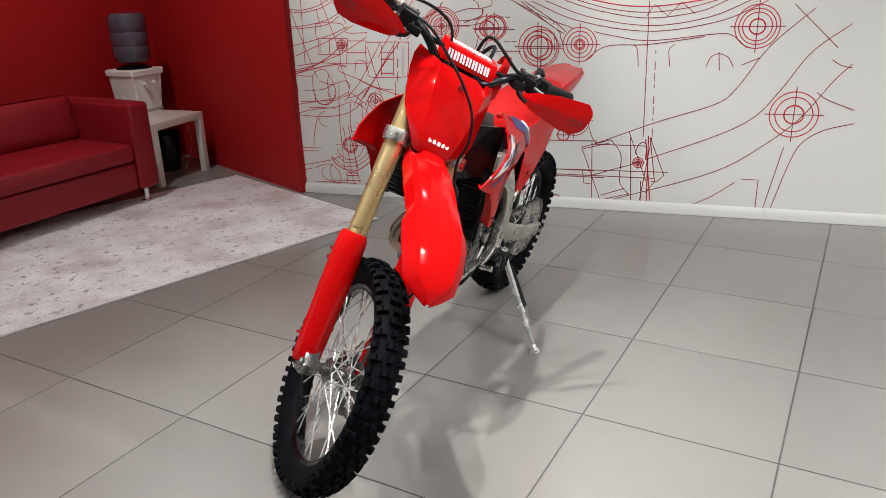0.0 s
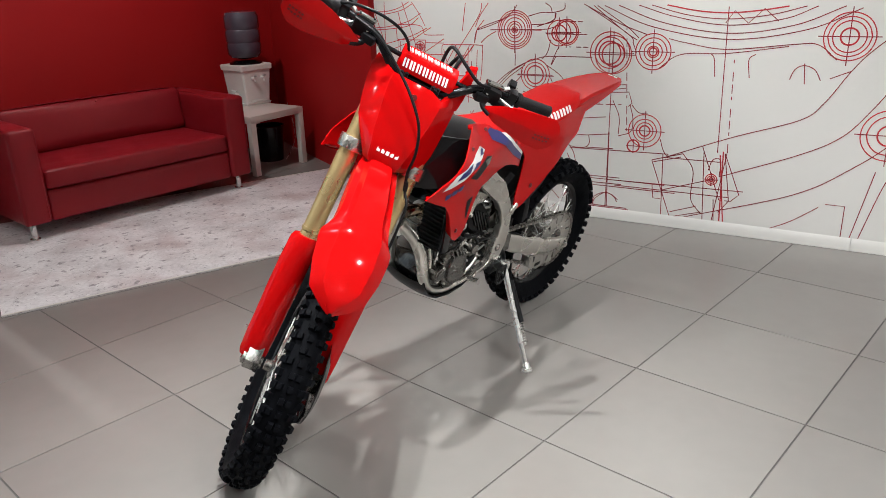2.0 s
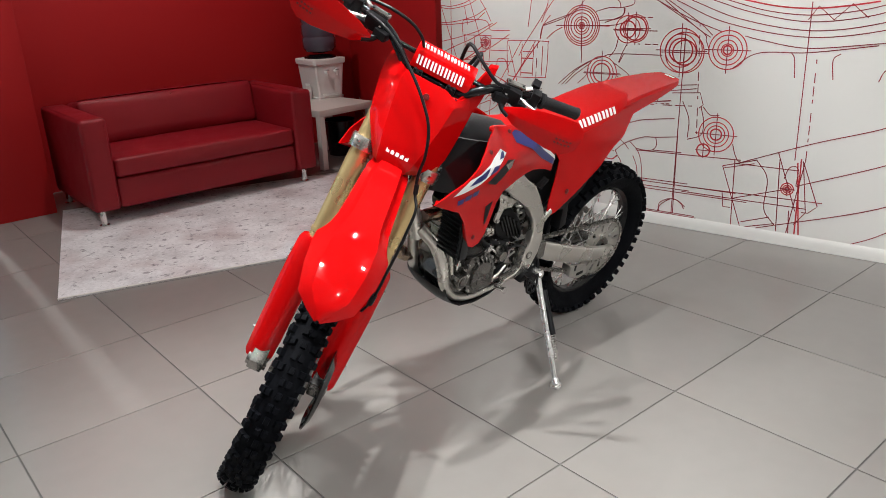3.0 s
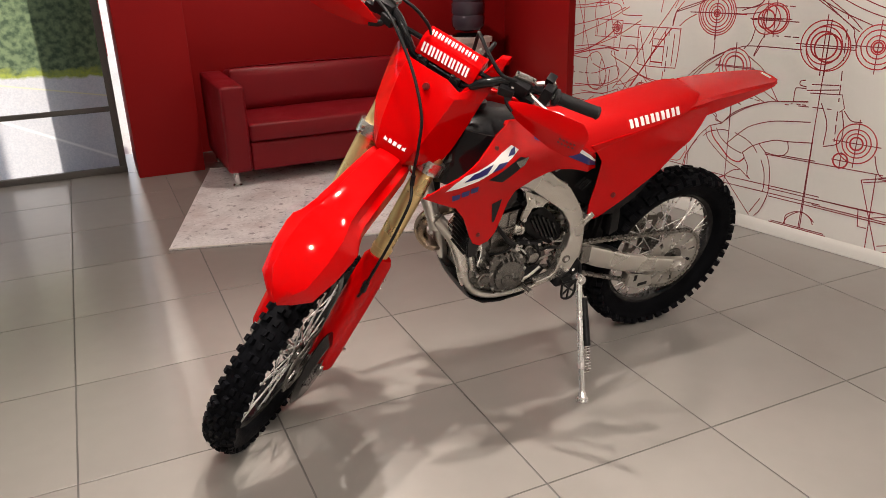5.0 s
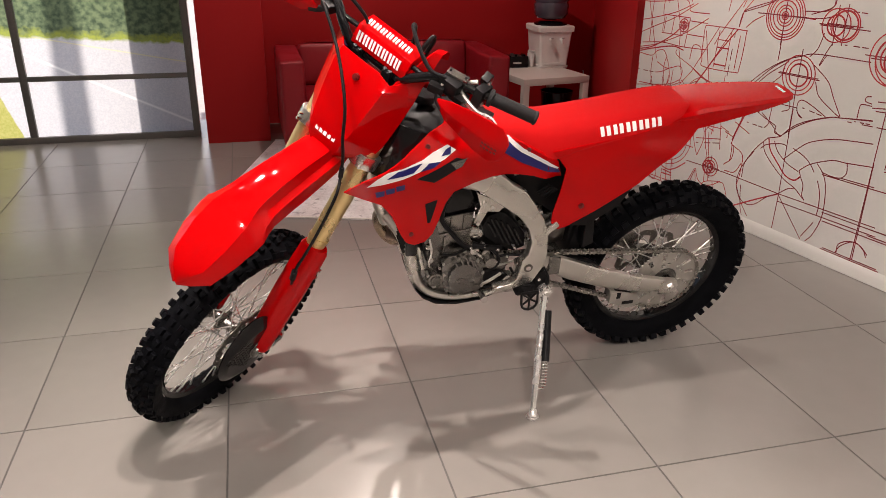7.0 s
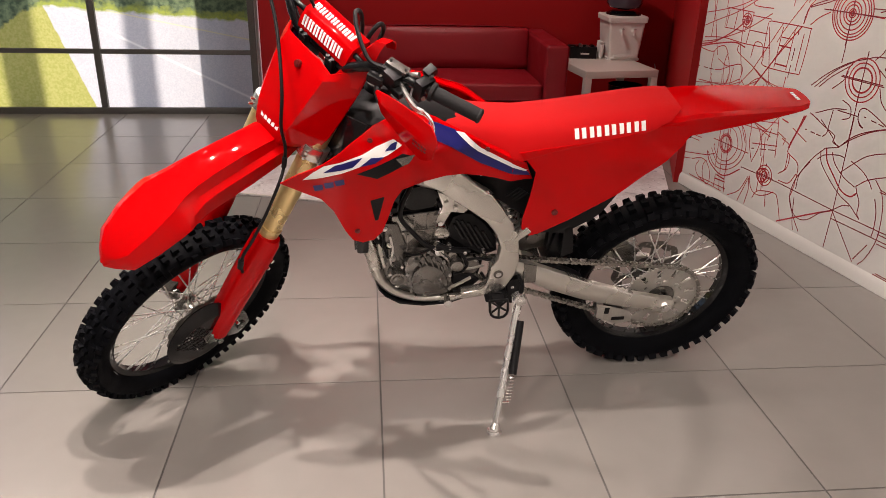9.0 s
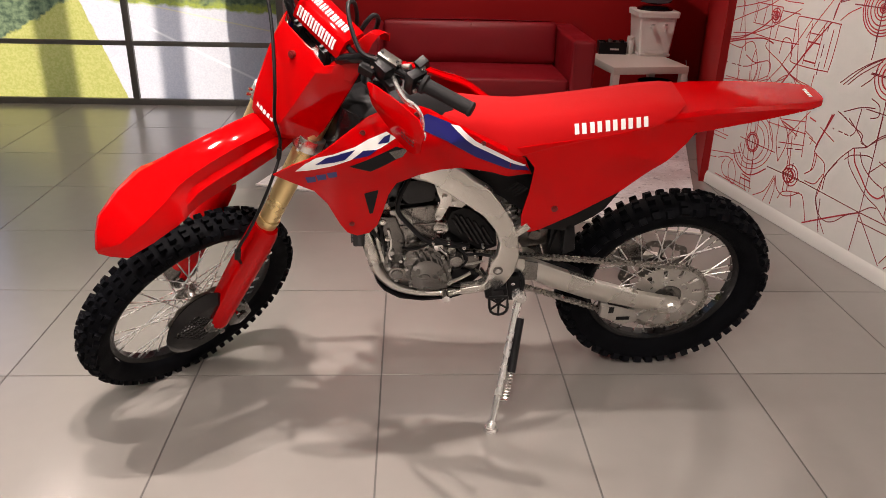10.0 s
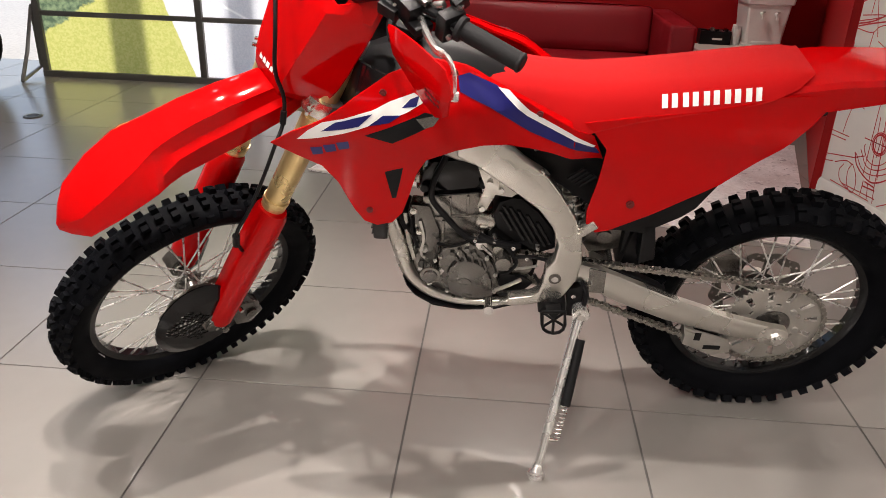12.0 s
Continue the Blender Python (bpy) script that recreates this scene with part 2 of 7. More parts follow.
def box(x0, x1, y0, y1, z0, z1, bevel=0.0, seg=2):
    bm = bmesh.new()
    vs = [bm.verts.new((x, y, z)) for x in (x0, x1) for y in (y0, y1) for z in (z0, z1)]
    for f in ((0, 1, 3, 2), (4, 6, 7, 5), (0, 4, 5, 1), (2, 3, 7, 6), (0, 2, 6, 4), (1, 5, 7, 3)):
        bm.faces.new([vs[i] for i in f])
    bmesh.ops.recalc_face_normals(bm, faces=bm.faces)
    if bevel:
        bmesh.ops.bevel(bm, geom=bm.edges[:], offset=bevel, segments=seg, affect="EDGES", profile=0.6)
    return bm


def moved(bm, m):
    bmesh.ops.transform(bm, matrix=m, verts=bm.verts)
    return bm


def ring_loft(rings, caps=True, closed=True):
    """Skin a list of rings with the same number of points."""
    bm = bmesh.new()
    rows = [[bm.verts.new(p) for p in r] for r in rings]
    n = len(rows[0])
    for a, b in zip(rows, rows[1:]):
        for i in range(n if closed else n - 1):
            j = (i + 1) % n
            bm.faces.new((a[i], a[j], b[j], b[i]))
    if caps and closed:
        bm.faces.new(rows[0][::-1])
        bm.faces.new(rows[-1])
    bmesh.ops.recalc_face_normals(bm, faces=bm.faces)
    return bm


def smooth_path(pts, steps=6):
    """Catmull-Rom through the points."""
    pts = [Vector(p) for p in pts]
    if len(pts) < 3:
        return pts
    ext = [pts[0] * 2 - pts[1]] + pts + [pts[-1] * 2 - pts[-2]]
    out = []
    for i in range(1, len(ext) - 2):
        p0, p1, p2, p3 = ext[i - 1:i + 3]
        for k in range(steps):
            t = k / steps
            out.append(0.5 * ((2 * p1) + (p2 - p0) * t + (2 * p0 - 5 * p1 + 4 * p2 - p3) * t * t + (3 * p1 - p0 - 3 * p2 + p3) * t ** 3))
    return out + [pts[-1]]


def tube(pts, radius, n=10, steps=6, straight=False, flat=1.0, up=(0, 1, 0)):
    """A swept tube. radius: one number or one a point; flat: the ratio of its second axis."""
    base = [Vector(p) for p in pts]
    path = base if straight else smooth_path(base, steps)
    radii = [radius] * len(path) if not isinstance(radius, (list, tuple)) else [
        float(np.interp(i / (len(path) - 1), np.linspace(0, 1, len(radius)), radius)) for i in range(len(path))]
    rings, side = [], None
    for i, p in enumerate(path):
        d = (path[min(i + 1, len(path) - 1)] - path[max(i - 1, 0)]).normalized()
        if side is None:
            side = d.cross(Vector(up))
            side = (side if side.length > 0.05 else d.cross(Vector((1, 0, 0)))).normalized()
        side = (side - d * side.dot(d)).normalized()
        other = d.cross(side)
        rings.append([p + radii[i] * (math.cos(a) * side + flat * math.sin(a) * other) for a in np.linspace(0, 2 * math.pi, n, endpoint=False)])
    return ring_loft(rings)


def cyl(p0, p1, r, n=16, r2=None, bevel=0.0):
    bm = tube([p0, p1], [r, r if r2 is None else r2], n, straight=True)
    if bevel:
        ends = [e for e in bm.edges if len(e.link_faces) == 2 and any(len(f.verts) > 4 for f in e.link_faces)]
        bmesh.ops.bevel(bm, geom=ends, offset=bevel, segments=2, affect="EDGES", profile=0.6)
    return bm


def lathe(profile, n=32, axis="y"):
    """profile: (radius, height) points, turned about the axis."""
    rings = []
    for a in np.linspace(0, 2 * math.pi, n, endpoint=False):
        c, s = math.cos(a), math.sin(a)
        rings.append([(r * c, h, r * s) if axis == "y" else (r * c, r * s, h) for r, h in profile])
    bm = bmesh.new()
    rows = [[bm.verts.new(p) for p in r] for r in rings]
    for i in range(n):
        a, b = rows[i], rows[(i + 1) % n]
        for k in range(len(profile) - 1):
            bm.faces.new((a[k], a[k + 1], b[k + 1], b[k]))
    bmesh.ops.remove_doubles(bm, verts=bm.verts, dist=1e-5)
    bmesh.ops.recalc_face_normals(bm, faces=bm.faces)
    return bm


def prism(outline, y0, y1, bevel=0.0, seg=2):
    """An outline in x and z, extruded from y0 to y1."""
    bm = bmesh.new()
    a = [bm.verts.new((x, y0, z)) for x, z in outline]
    b = [bm.verts.new((x, y1, z)) for x, z in outline]
    n = len(a)
    bm.faces.new(a)
    bm.faces.new(b[::-1])
    for i in range(n):
        bm.faces.new((a[i], b[i], b[(i + 1) % n], a[(i + 1) % n]))
    bmesh.ops.recalc_face_normals(bm, faces=bm.faces)
    if bevel:
        bmesh.ops.bevel(bm, geom=bm.edges[:], offset=bevel, segments=seg, affect="EDGES", profile=0.6)
    bmesh.ops.triangulate(bm, faces=[f for f in bm.faces if len(f.verts) > 4])
    return bm


def rounded(outline, steps=4):
    """A closed smooth outline through the points."""
    p = [Vector((x, 0, z)) for x, z in outline]
    n, out = len(p), []
    for i in range(n):
        p0, p1, p2, p3 = p[i - 1], p[i], p[(i + 1) % n], p[(i + 2) % n]
        for k in range(steps):
            t = k / steps
            q = 0.5 * ((2 * p1) + (p2 - p0) * t + (2 * p0 - 5 * p1 + 4 * p2 - p3) * t * t + (3 * p1 - p0 - 3 * p2 + p3) * t ** 3)
            out.append((q.x, q.z))
    return out


def thickened(bm, dy):
    """Give an open sheet a back dy away, and a rim."""
    rim = [e for e in bm.edges if e.is_boundary]
    ends = [(e.verts[0], e.verts[1]) for e in rim]
    twin = {v: bm.verts.new(v.co + Vector((0, dy, 0))) for v in bm.verts[:]}
    for f in bm.faces[:]:
        bm.faces.new([twin[v] for v in reversed(f.verts)])
    for p, q in ends:
        bm.faces.new((p, q, twin[q], twin[p]))
    bmesh.ops.recalc_face_normals(bm, faces=bm.faces)
    return bm


def panel(outline, surface, thick=0.003, cell=0.025, holes=None):
    """A thin moulded sheet: an outline in x and z, bent to y = surface(x, z)."""
    bm = bmesh.new()
    bm.faces.new([bm.verts.new((x, 0, z)) for x, z in outline])
    bm.normal_update()
    bmesh.ops.triangulate(bm, faces=bm.faces[:])
    for k, lo, hi in ((0, min(p[0] for p in outline), max(p[0] for p in outline)), (2, min(p[1] for p in outline), max(p[1] for p in outline))):
        for c in np.arange(lo + cell / 2, hi, cell):
            co, no = [0, 0, 0], [0, 0, 0]
            co[k], no[k] = float(c), 1
            bmesh.ops.bisect_plane(bm, geom=bm.verts[:] + bm.edges[:] + bm.faces[:], plane_co=co, plane_no=no, dist=1e-5)
    bmesh.ops.remove_doubles(bm, verts=bm.verts, dist=1e-5)
    if holes:
        gone = [f for f in bm.faces if holes(f.calc_center_median().x, f.calc_center_median().z)]
        bmesh.ops.delete(bm, geom=gone, context="FACES")
    for v in bm.verts:
        v.co.y = surface(v.co.x, v.co.z)
    bmesh.ops.recalc_face_normals(bm, faces=bm.faces)
    sign = 1 if sum(f.normal.y * f.calc_area() for f in bm.faces) * (1 if sum(v.co.y for v in bm.verts) >= 0 else -1) > 0 else -1
    if sign < 0:
        bmesh.ops.reverse_faces(bm, faces=bm.faces[:])
    return thickened(bm, -thick if sum(v.co.y for v in bm.verts) >= 0 else thick) if thick else bm


def mirrored(bm):
    for v in bm.verts:
        v.co.y = -v.co.y
    bmesh.ops.reverse_faces(bm, faces=bm.faces[:])
    return bm


# ---- the room ----
MURAL = Vector((1.80, 1.99, 0))
ALONG = Vector((0.196, -0.981, 0)).normalized()
INTO = Vector((-0.981, -0.196, 0)).normalized()
MURAL_POSE = Matrix(((ALONG.x, -INTO.x, 0, MURAL.x), (ALONG.y, -INTO.y, 0, MURAL.y), (0, 0, 1, 0), (0, 0, 0, 1)))
NICHE_A, NICHE_B = Vector((1.765, 1.99)), Vector((2.42, 3.96))

floor = setting("floor", box(-7.2, 4.2, -6.0, 4.0, -0.12, -0.003), "grout", "grey porcelain tile floor with thin dark joints", "floor")
setting("ceiling", box(-7.3, 4.3, -6.1, 4.1, CEILING, CEILING + 0.15), "ceiling", "plain white painted ceiling", "ceiling")

mural_wall = setting("wall_mural", box(0, 8.2, 0, 0.16, 0, CEILING), "wall", "white wall printed with red engine blueprint lines", "wall")
mural_wall.matrix_basis = MURAL_POSE
skirt = ring_loft([[(u, y, z) for y, z in ((-0.001, 0.002), (-0.010, 0.002), (-0.0095, 0.040), (-0.006, 0.058), (-0.001, 0.068))] for u in (-0.03, 2.9)])
baseboard = setting("baseboard", skirt, "wall", "plain white skirting board under the mural", "skirting board")
baseboard.matrix_basis = MURAL_POSE
skirt = ring_loft([[(u, y, z) for y, z in ((-0.001, 0.002), (-0.010, 0.002), (-0.0095, 0.040), (-0.006, 0.058), (-0.001, 0.068))] for u in (2.904, 6.6)])
baseboard = setting("baseboard", skirt, "wall", "plain white skirting board under the mural", "skirting board")
baseboard.matrix_basis = MURAL_POSE


def upright_slab(p, q, thick, z0=0.0, z1=CEILING):
    d = (q - p).normalized()
    n = Vector((d.y, -d.x))
    bm = ring_loft([[(*(p + n * 0), z), (*(q + n * 0), z), (*(q + n * thick), z), (*(p + n * thick), z)] for z in (z0, z1)])
    return bm


setting("wall_niche_side", upright_slab(NICHE_A, NICHE_B, 0.12), "redwall", "plain red painted wall beside the sitting corner", "wall")
setting("wall_niche_back", box(-0.5, 2.6, 3.96, 4.1, 0, CEILING), "redwall", "plain dark red painted wall behind the sofa", "wall")
setting("pillar", box(-0.765, -0.325, 3.40, 3.955, 0, CEILING, 0.006), "redwall", "square red painted pillar beside the sofa", "pillar")
setting("wall_south", box(-7.3, 3.2, -6.15, -6.0, 0, CEILING), "greywall", "plain light grey wall of the showroom", "wall")
setting("wall_west", box(-7.35, -7.2, -6.0, 4.0, 0, CEILING), "greywall", "plain light grey wall of the showroom", "wall")
# the glazed front: low upstand, posts and panes, open to the daylight
setting("wall_front_lintel", box(-7.2, -0.77, 3.97, 4.1, 2.75, CEILING), "greywall", "grey lintel over the glazed front", "wall")

# mural strokes: flat prints a hair proud of the wall
strokes = {"ink": bmesh.new(), "ink2": bmesh.new()}


def ribbon(pts, width=0.0046, ink="ink"):
    bm, pts = strokes[ink], [Vector((u, -0.0012, v)) for u, v in pts]
    rows = []
    for i, p in enumerate(pts):
        d = pts[min(i + 1, len(pts) - 1)] - pts[max(i - 1, 0)]
        n = Vector((-d.z, 0, d.x)).normalized() * width / 2
        rows.append((bm.verts.new(p + n), bm.verts.new(p - n)))
    for a, b in zip(rows, rows[1:]):
        bm.faces.new((a[0], a[1], b[1], b[0]))


def stroke(*pts, width=0.0046):
    ribbon(pts, width, "ink2" if width > 0.006 or max(q[0] for q in pts) < 0.95 else "ink")


def curve_stroke(*pts, width=0.0046):
    ribbon([(q.x, q.z) for q in smooth_path([(u, 0, v) for u, v in pts], 8)], width, "ink2" if width > 0.006 or max(q[0] for q in pts) < 0.95 else "ink")


def dashes(a, b, width=0.0046):
    a, b = Vector(a), Vector(b)
    n = max(3, int((b - a).length / 0.06))
    for i in range(n):
        ribbon([a.lerp(b, i / n), a.lerp(b, (i + (0.75 if i % 3 else 0.3)) / n)], width)


def rings(u, v, *radii):
    for k, r in enumerate(radii):
        six = k == len(radii) - 2 and len(radii) > 2
        n = 36
        loop = [(u + r * (1.03 if six and i % 6 == 0 else 1) * math.cos(2 * math.pi * i / n), v + r * math.sin(2 * math.pi * i / n)) for i in range(n + 1)]
        ribbon(loop, 0.008 if k == 0 else 0.0056, "ink2")
    r = max(radii) * 1.22
    ribbon([(u - r, v), (u + r, v)])
    ribbon([(u, v - r), (u, v + r)])


rings(1.83, 0.97, 0.021, 0.030, 0.049, 0.073, 0.095)
rings(1.59, 0.96, 0.062, 0.084, 0.112)
rings(2.76, 1.06, 0.039, 0.073, 0.092, 0.112)
rings(2.99, 0.60, 0.049, 0.093, 0.122)
rings(1.81, 0.54, 0.029, 0.046, 0.065, 0.091)
stroke((2.20, 1.20), (2.21, 0.45))
dashes((2.25, 0.94), (2.26, 0.44))
curve_stroke((1.63, 1.21), (1.88, 1.12), (2.21, 1.07), (2.51, 1.11), (2.73, 1.20))
curve_stroke((1.74, 1.21), (1.94, 1.15), (2.20, 1.11), (2.46, 1.14), (2.61, 1.20))
curve_stroke((1.81, 1.21), (2.00, 1.16), (2.20, 1.14), (2.40, 1.16), (2.56, 1.20))
curve_stroke((1.89, 1.21), (2.05, 1.18), (2.20, 1.17), (2.34, 1.18), (2.48, 1.20), width=0.007)
curve_stroke((1.55, 1.21), (1.82, 1.10), (2.21, 1.04), (2.57, 1.09), (2.80, 1.19))
curve_stroke((1.43, 1.22), (1.63, 1.12), (1.79, 1.06))
curve_stroke((1.49, 1.21), (1.66, 1.08), (1.74, 1.03))
curve_stroke((1.91, 1.04), (2.00, 1.02), (2.21, 0.99), (2.52, 1.02), (2.63, 1.02), (2.72, 0.95))
curve_stroke((1.86, 0.88), (1.98, 0.96), (2.21, 0.97), (2.50, 1.01))
stroke((2.19, 1.12), (2.23, 1.18), (2.30, 1.12), (2.37, 1.19), (2.44, 1.13))
curve_stroke((2.13, 0.97), (2.15, 0.94), (2.16, 0.85))
curve_stroke((2.35, 0.97), (2.32, 0.94), (2.33, 0.85))
curve_stroke((2.52, 0.85), (2.54, 0.90), (2.58, 0.92), (2.63, 0.90), (2.66, 0.85))
stroke((2.58, 0.93), (2.59, 0.83))
curve_stroke((1.93, 0.40), (2.28, 0.54), (2.59, 0.65), (2.69, 0.74), (2.79, 0.90), (2.87, 1.00), (3.03, 1.15))
curve_stroke((2.23, 0.32), (2.60, 0.47), (2.79, 0.58), (2.91, 0.73), (3.04, 0.93), (3.21, 1.07))
curve_stroke((2.06, 0.07), (2.60, 0.26), (2.86, 0.43), (3.03, 0.59), (3.16, 0.78), (3.24, 0.87))
curve_stroke((2.50, 0.06), (2.61, 0.12), (2.73, 0.21))
stroke((2.89, 0.06), (2.96, 0.42))
curve_stroke((2.93, 0.07), (3.00, 0.34), (3.05, 0.45), (3.15, 0.52), (3.29, 0.56))
stroke((2.76, 0.23), (2.85, 0.23), (2.85, 0.06))
stroke((2.93, 1.17), (3.16, 0.95))
stroke((2.70, 0.86), (2.79, 0.90))
stroke((1.86, 0.38), (2.03, 0.43))
stroke((1.86, 0.38), (1.98, 0.06))
stroke((1.87, 0.37), (2.02, 0.41))
curve_stroke((2.03, 0.43), (2.09, 0.34), (2.09, 0.18), (2.15, 0.10))
stroke((1.98, 0.09), (2.12, 0.14))
stroke((1.98, 0.06), (2.15, 0.11))
stroke((2.24, 0.46), (2.25, 0.07), width=0.007)
stroke((2.26, 0.46), (2.21, 0.07))
stroke((2.225, 0.44), (2.27, 0.07), width=0.0065)
stroke((2.25, 0.45), (2.29, 0.19), (2.24, 0.12))
stroke((2.13, 0.48), (2.24, 0.19))
rings(2.19, 0.30, 0.010, 0.020, 0.030)
stroke((1.65, 0.24), (2.36, 0.25))
stroke((1.65, 0.21), (2.29, 0.21))
stroke((1.92, 0.42), (1.93, 0.06))
stroke((1.92, 0.21), (2.19, 0.30))
stroke((2.25, 0.45), (2.34, 0.23), (2.30, 0.19), (2.27, 0.19))
stroke((2.14, 0.45), (2.16, 0.07))
stroke((2.21, 0.19), (2.22, 0.07))
stroke((1.93, 0.40), (2.23, 0.40))
curve_stroke((2.17, 0.35), (2.19, 0.41), (2.23, 0.41), (2.23, 0.32))
stroke((1.87, 0.24), (1.88, 0.16), (1.92, 0.16))
rings(1.61, 0.95, 0.063, 0.103)
rings(1.75, 0.45, 0.034)
stroke((1.56, 0.78), (1.69, 0.79), (1.69, 0.77), (1.54, 0.75))
stroke((1.56, 0.74), (1.71, 0.75), (1.73, 0.69), (1.71, 0.67))
curve_stroke((1.62, 0.70), (1.66, 0.61), (1.66, 0.51))
dashes((1.44, 0.67), (1.72, 0.68))
curve_stroke((1.72, 0.68), (1.74, 0.60), (1.73, 0.53), (1.66, 0.50))
stroke((1.61, 1.07), (1.60, 0.07))
dashes((1.68, 1.10), (1.71, 0.49))
stroke((1.37, 0.41), (1.95, 0.42))
stroke((1.41, 0.24), (1.94, 0.24))
stroke((1.42, 0.20), (2.00, 0.20))
curve_stroke((1.52, 0.08), (1.54, 0.12), (1.60, 0.16), (1.65, 0.14), (1.67, 0.11))
stroke((1.44, 0.07), (1.74, 0.07))
curve_stroke((1.73, 0.68), (1.77, 0.64), (1.82, 0.64))
curve_stroke((1.90, 0.50), (1.92, 0.44), (1.95, 0.41), (2.03, 0.43))
curve_stroke((1.51, 1.21), (1.68, 1.10), (1.75, 1.04))
curve_stroke((1.45, 1.21), (1.69, 1.06), (1.72, 1.01), (1.74, 0.96))
curve_stroke((3.09, 0.72), (3.15, 0.68), (3.28, 0.63))
curve_stroke((3.14, 0.89), (3.19, 0.86), (3.24, 0.85))
curve_stroke((1.111, 1.107), (1.220, 1.115), (1.261, 1.141), (1.268, 1.171))
stroke((1.130, 1.078), (1.217, 1.084), (1.258, 1.095))
curve_stroke((1.124, 1.079), (1.180, 1.078), width=0.007)
curve_stroke((0.889, 1.069), (0.831, 1.039), (0.786, 1.002))
curve_stroke((0.952, 1.145), (0.779, 1.087), (0.749, 1.045), (0.742, 1.001))
stroke((0.808, 1.133), (0.761, 1.080), (0.743, 0.999))
curve_stroke((0.869, 0.749), (0.952, 0.819), (1.051, 0.879), (1.139, 0.911), (1.225, 0.931), (1.490, 0.933))
curve_stroke((0.890, 0.746), (0.987, 0.835), (1.073, 0.887))
curve_stroke((0.916, 0.751), (0.969, 0.802), (1.023, 0.841), (1.076, 0.878))
curve_stroke((0.993, 0.759), (1.045, 0.806), (1.061, 0.847))
curve_stroke((1.216, 0.882), (1.304, 0.823), (1.348, 0.758), (1.401, 0.682))
curve_stroke((1.240, 0.812), (1.272, 0.752), (1.352, 0.703), (1.396, 0.681))
stroke((1.142, 0.944), (1.143, 0.825), (1.149, 0.544))
stroke((1.273, 0.936), (1.244, 0.882))
curve_stroke((1.238, 1.025), (1.219, 0.955), (1.184, 0.914))
curve_stroke((1.286, 0.983), (1.266, 0.944), (1.242, 0.886))
dashes((1.322, 1.127), (1.437, 1.124))
stroke((1.208, 1.057), (1.456, 1.056))
dashes((1.350, 0.987), (1.475, 0.987))
curve_stroke((0.931, 0.637), (1.026, 0.678), (1.099, 0.691))
curve_stroke((1.028, 0.673), (1.024, 0.611), (1.021, 0.570), (1.000, 0.546))
dashes((0.890, 0.552), (1.000, 0.546))
curve_stroke((1.086, 0.645), (1.125, 0.664), (1.116, 0.706), (1.065, 0.726))
stroke((0.898, 0.631), (0.957, 0.612))
curve_stroke((0.912, 0.628), (0.995, 0.595), (1.066, 0.570), (1.068, 0.539), (1.108, 0.531))
curve_stroke((1.204, 0.637), (1.173, 0.664), (1.169, 0.703), (1.195, 0.718), (1.252, 0.701), (1.328, 0.668))
dashes((1.198, 0.684), (1.317, 0.668))
stroke((1.052, 0.678), (1.170, 0.678))
curve_stroke((1.108, 0.531), (1.175, 0.586), (1.258, 0.635), (1.360, 0.673), (1.402, 0.679), (1.512, 0.694), (1.555, 0.699))
dashes((1.471, 0.678), (1.555, 0.681))
curve_stroke((1.482, 0.691), (1.483, 0.745), (1.495, 0.757), (1.539, 0.757))
curve_stroke((1.528, 0.796), (1.505, 0.790), (1.505, 0.772), (1.537, 0.766))
curve_stroke((0.875, 0.610), (0.818, 0.462), width=0.007)
stroke((0.814, 0.537), (0.917, 0.497))
stroke((0.848, 1.077), (1.129, 1.080))
stroke((1.010, 1.078), (1.014, 0.926), (1.013, 0.873))
stroke((1.028, 0.820), (1.260, 0.819))
stroke((1.007, 1.122), (1.012, 1.077))
curve_stroke((1.105, 0.526), (1.164, 0.587), (1.240, 0.631), (1.346, 0.670), (1.411, 0.680), (1.557, 0.697))
curve_stroke((1.148, 0.426), (1.214, 0.491), (1.276, 0.539), (1.383, 0.578), (1.489, 0.594), (1.583, 0.604))
curve_stroke((1.246, 0.395), (1.302, 0.441), (1.407, 0.486), (1.483, 0.493), (1.610, 0.508))
curve_stroke((1.002, 0.442), (1.036, 0.471), (1.111, 0.493), (1.150, 0.493))
stroke((1.035, 0.503), (1.105, 0.526))
curve_stroke((1.041, 0.505), (1.062, 0.450), (1.115, 0.400), (1.173, 0.352), (1.228, 0.342), (1.259, 0.368), width=0.007)
curve_stroke((1.246, 0.395), (1.259, 0.370), (1.250, 0.354))
curve_stroke((1.077, 0.498), (1.108, 0.452), (1.171, 0.411), (1.241, 0.389))
curve_stroke((1.013, 0.481), (1.032, 0.432), (1.101, 0.374), (1.172, 0.330), (1.237, 0.307), (1.282, 0.279), (1.305, 0.265))
curve_stroke((1.035, 0.503), (0.974, 0.438), (0.922, 0.357), (0.893, 0.291), (0.888, 0.219), (0.928, 0.149), (0.989, 0.081))
curve_stroke((0.965, 0.419), (0.918, 0.344), (0.914, 0.268))
curve_stroke((1.105, 0.526), (1.072, 0.544), (1.061, 0.558), (1.004, 0.597), (0.972, 0.617))
curve_stroke((1.258, 0.372), (1.283, 0.333), (1.287, 0.286), (1.305, 0.265))
curve_stroke((1.189, 0.490), (1.258, 0.467), (1.302, 0.438), (1.328, 0.409))
curve_stroke((1.335, 0.453), (1.383, 0.405), (1.408, 0.331), (1.415, 0.218), (1.386, 0.121), (1.354, 0.075))
curve_stroke((1.355, 0.376), (1.379, 0.321), (1.388, 0.251), (1.385, 0.218))
stroke((1.377, 0.177), (1.325, 0.088))
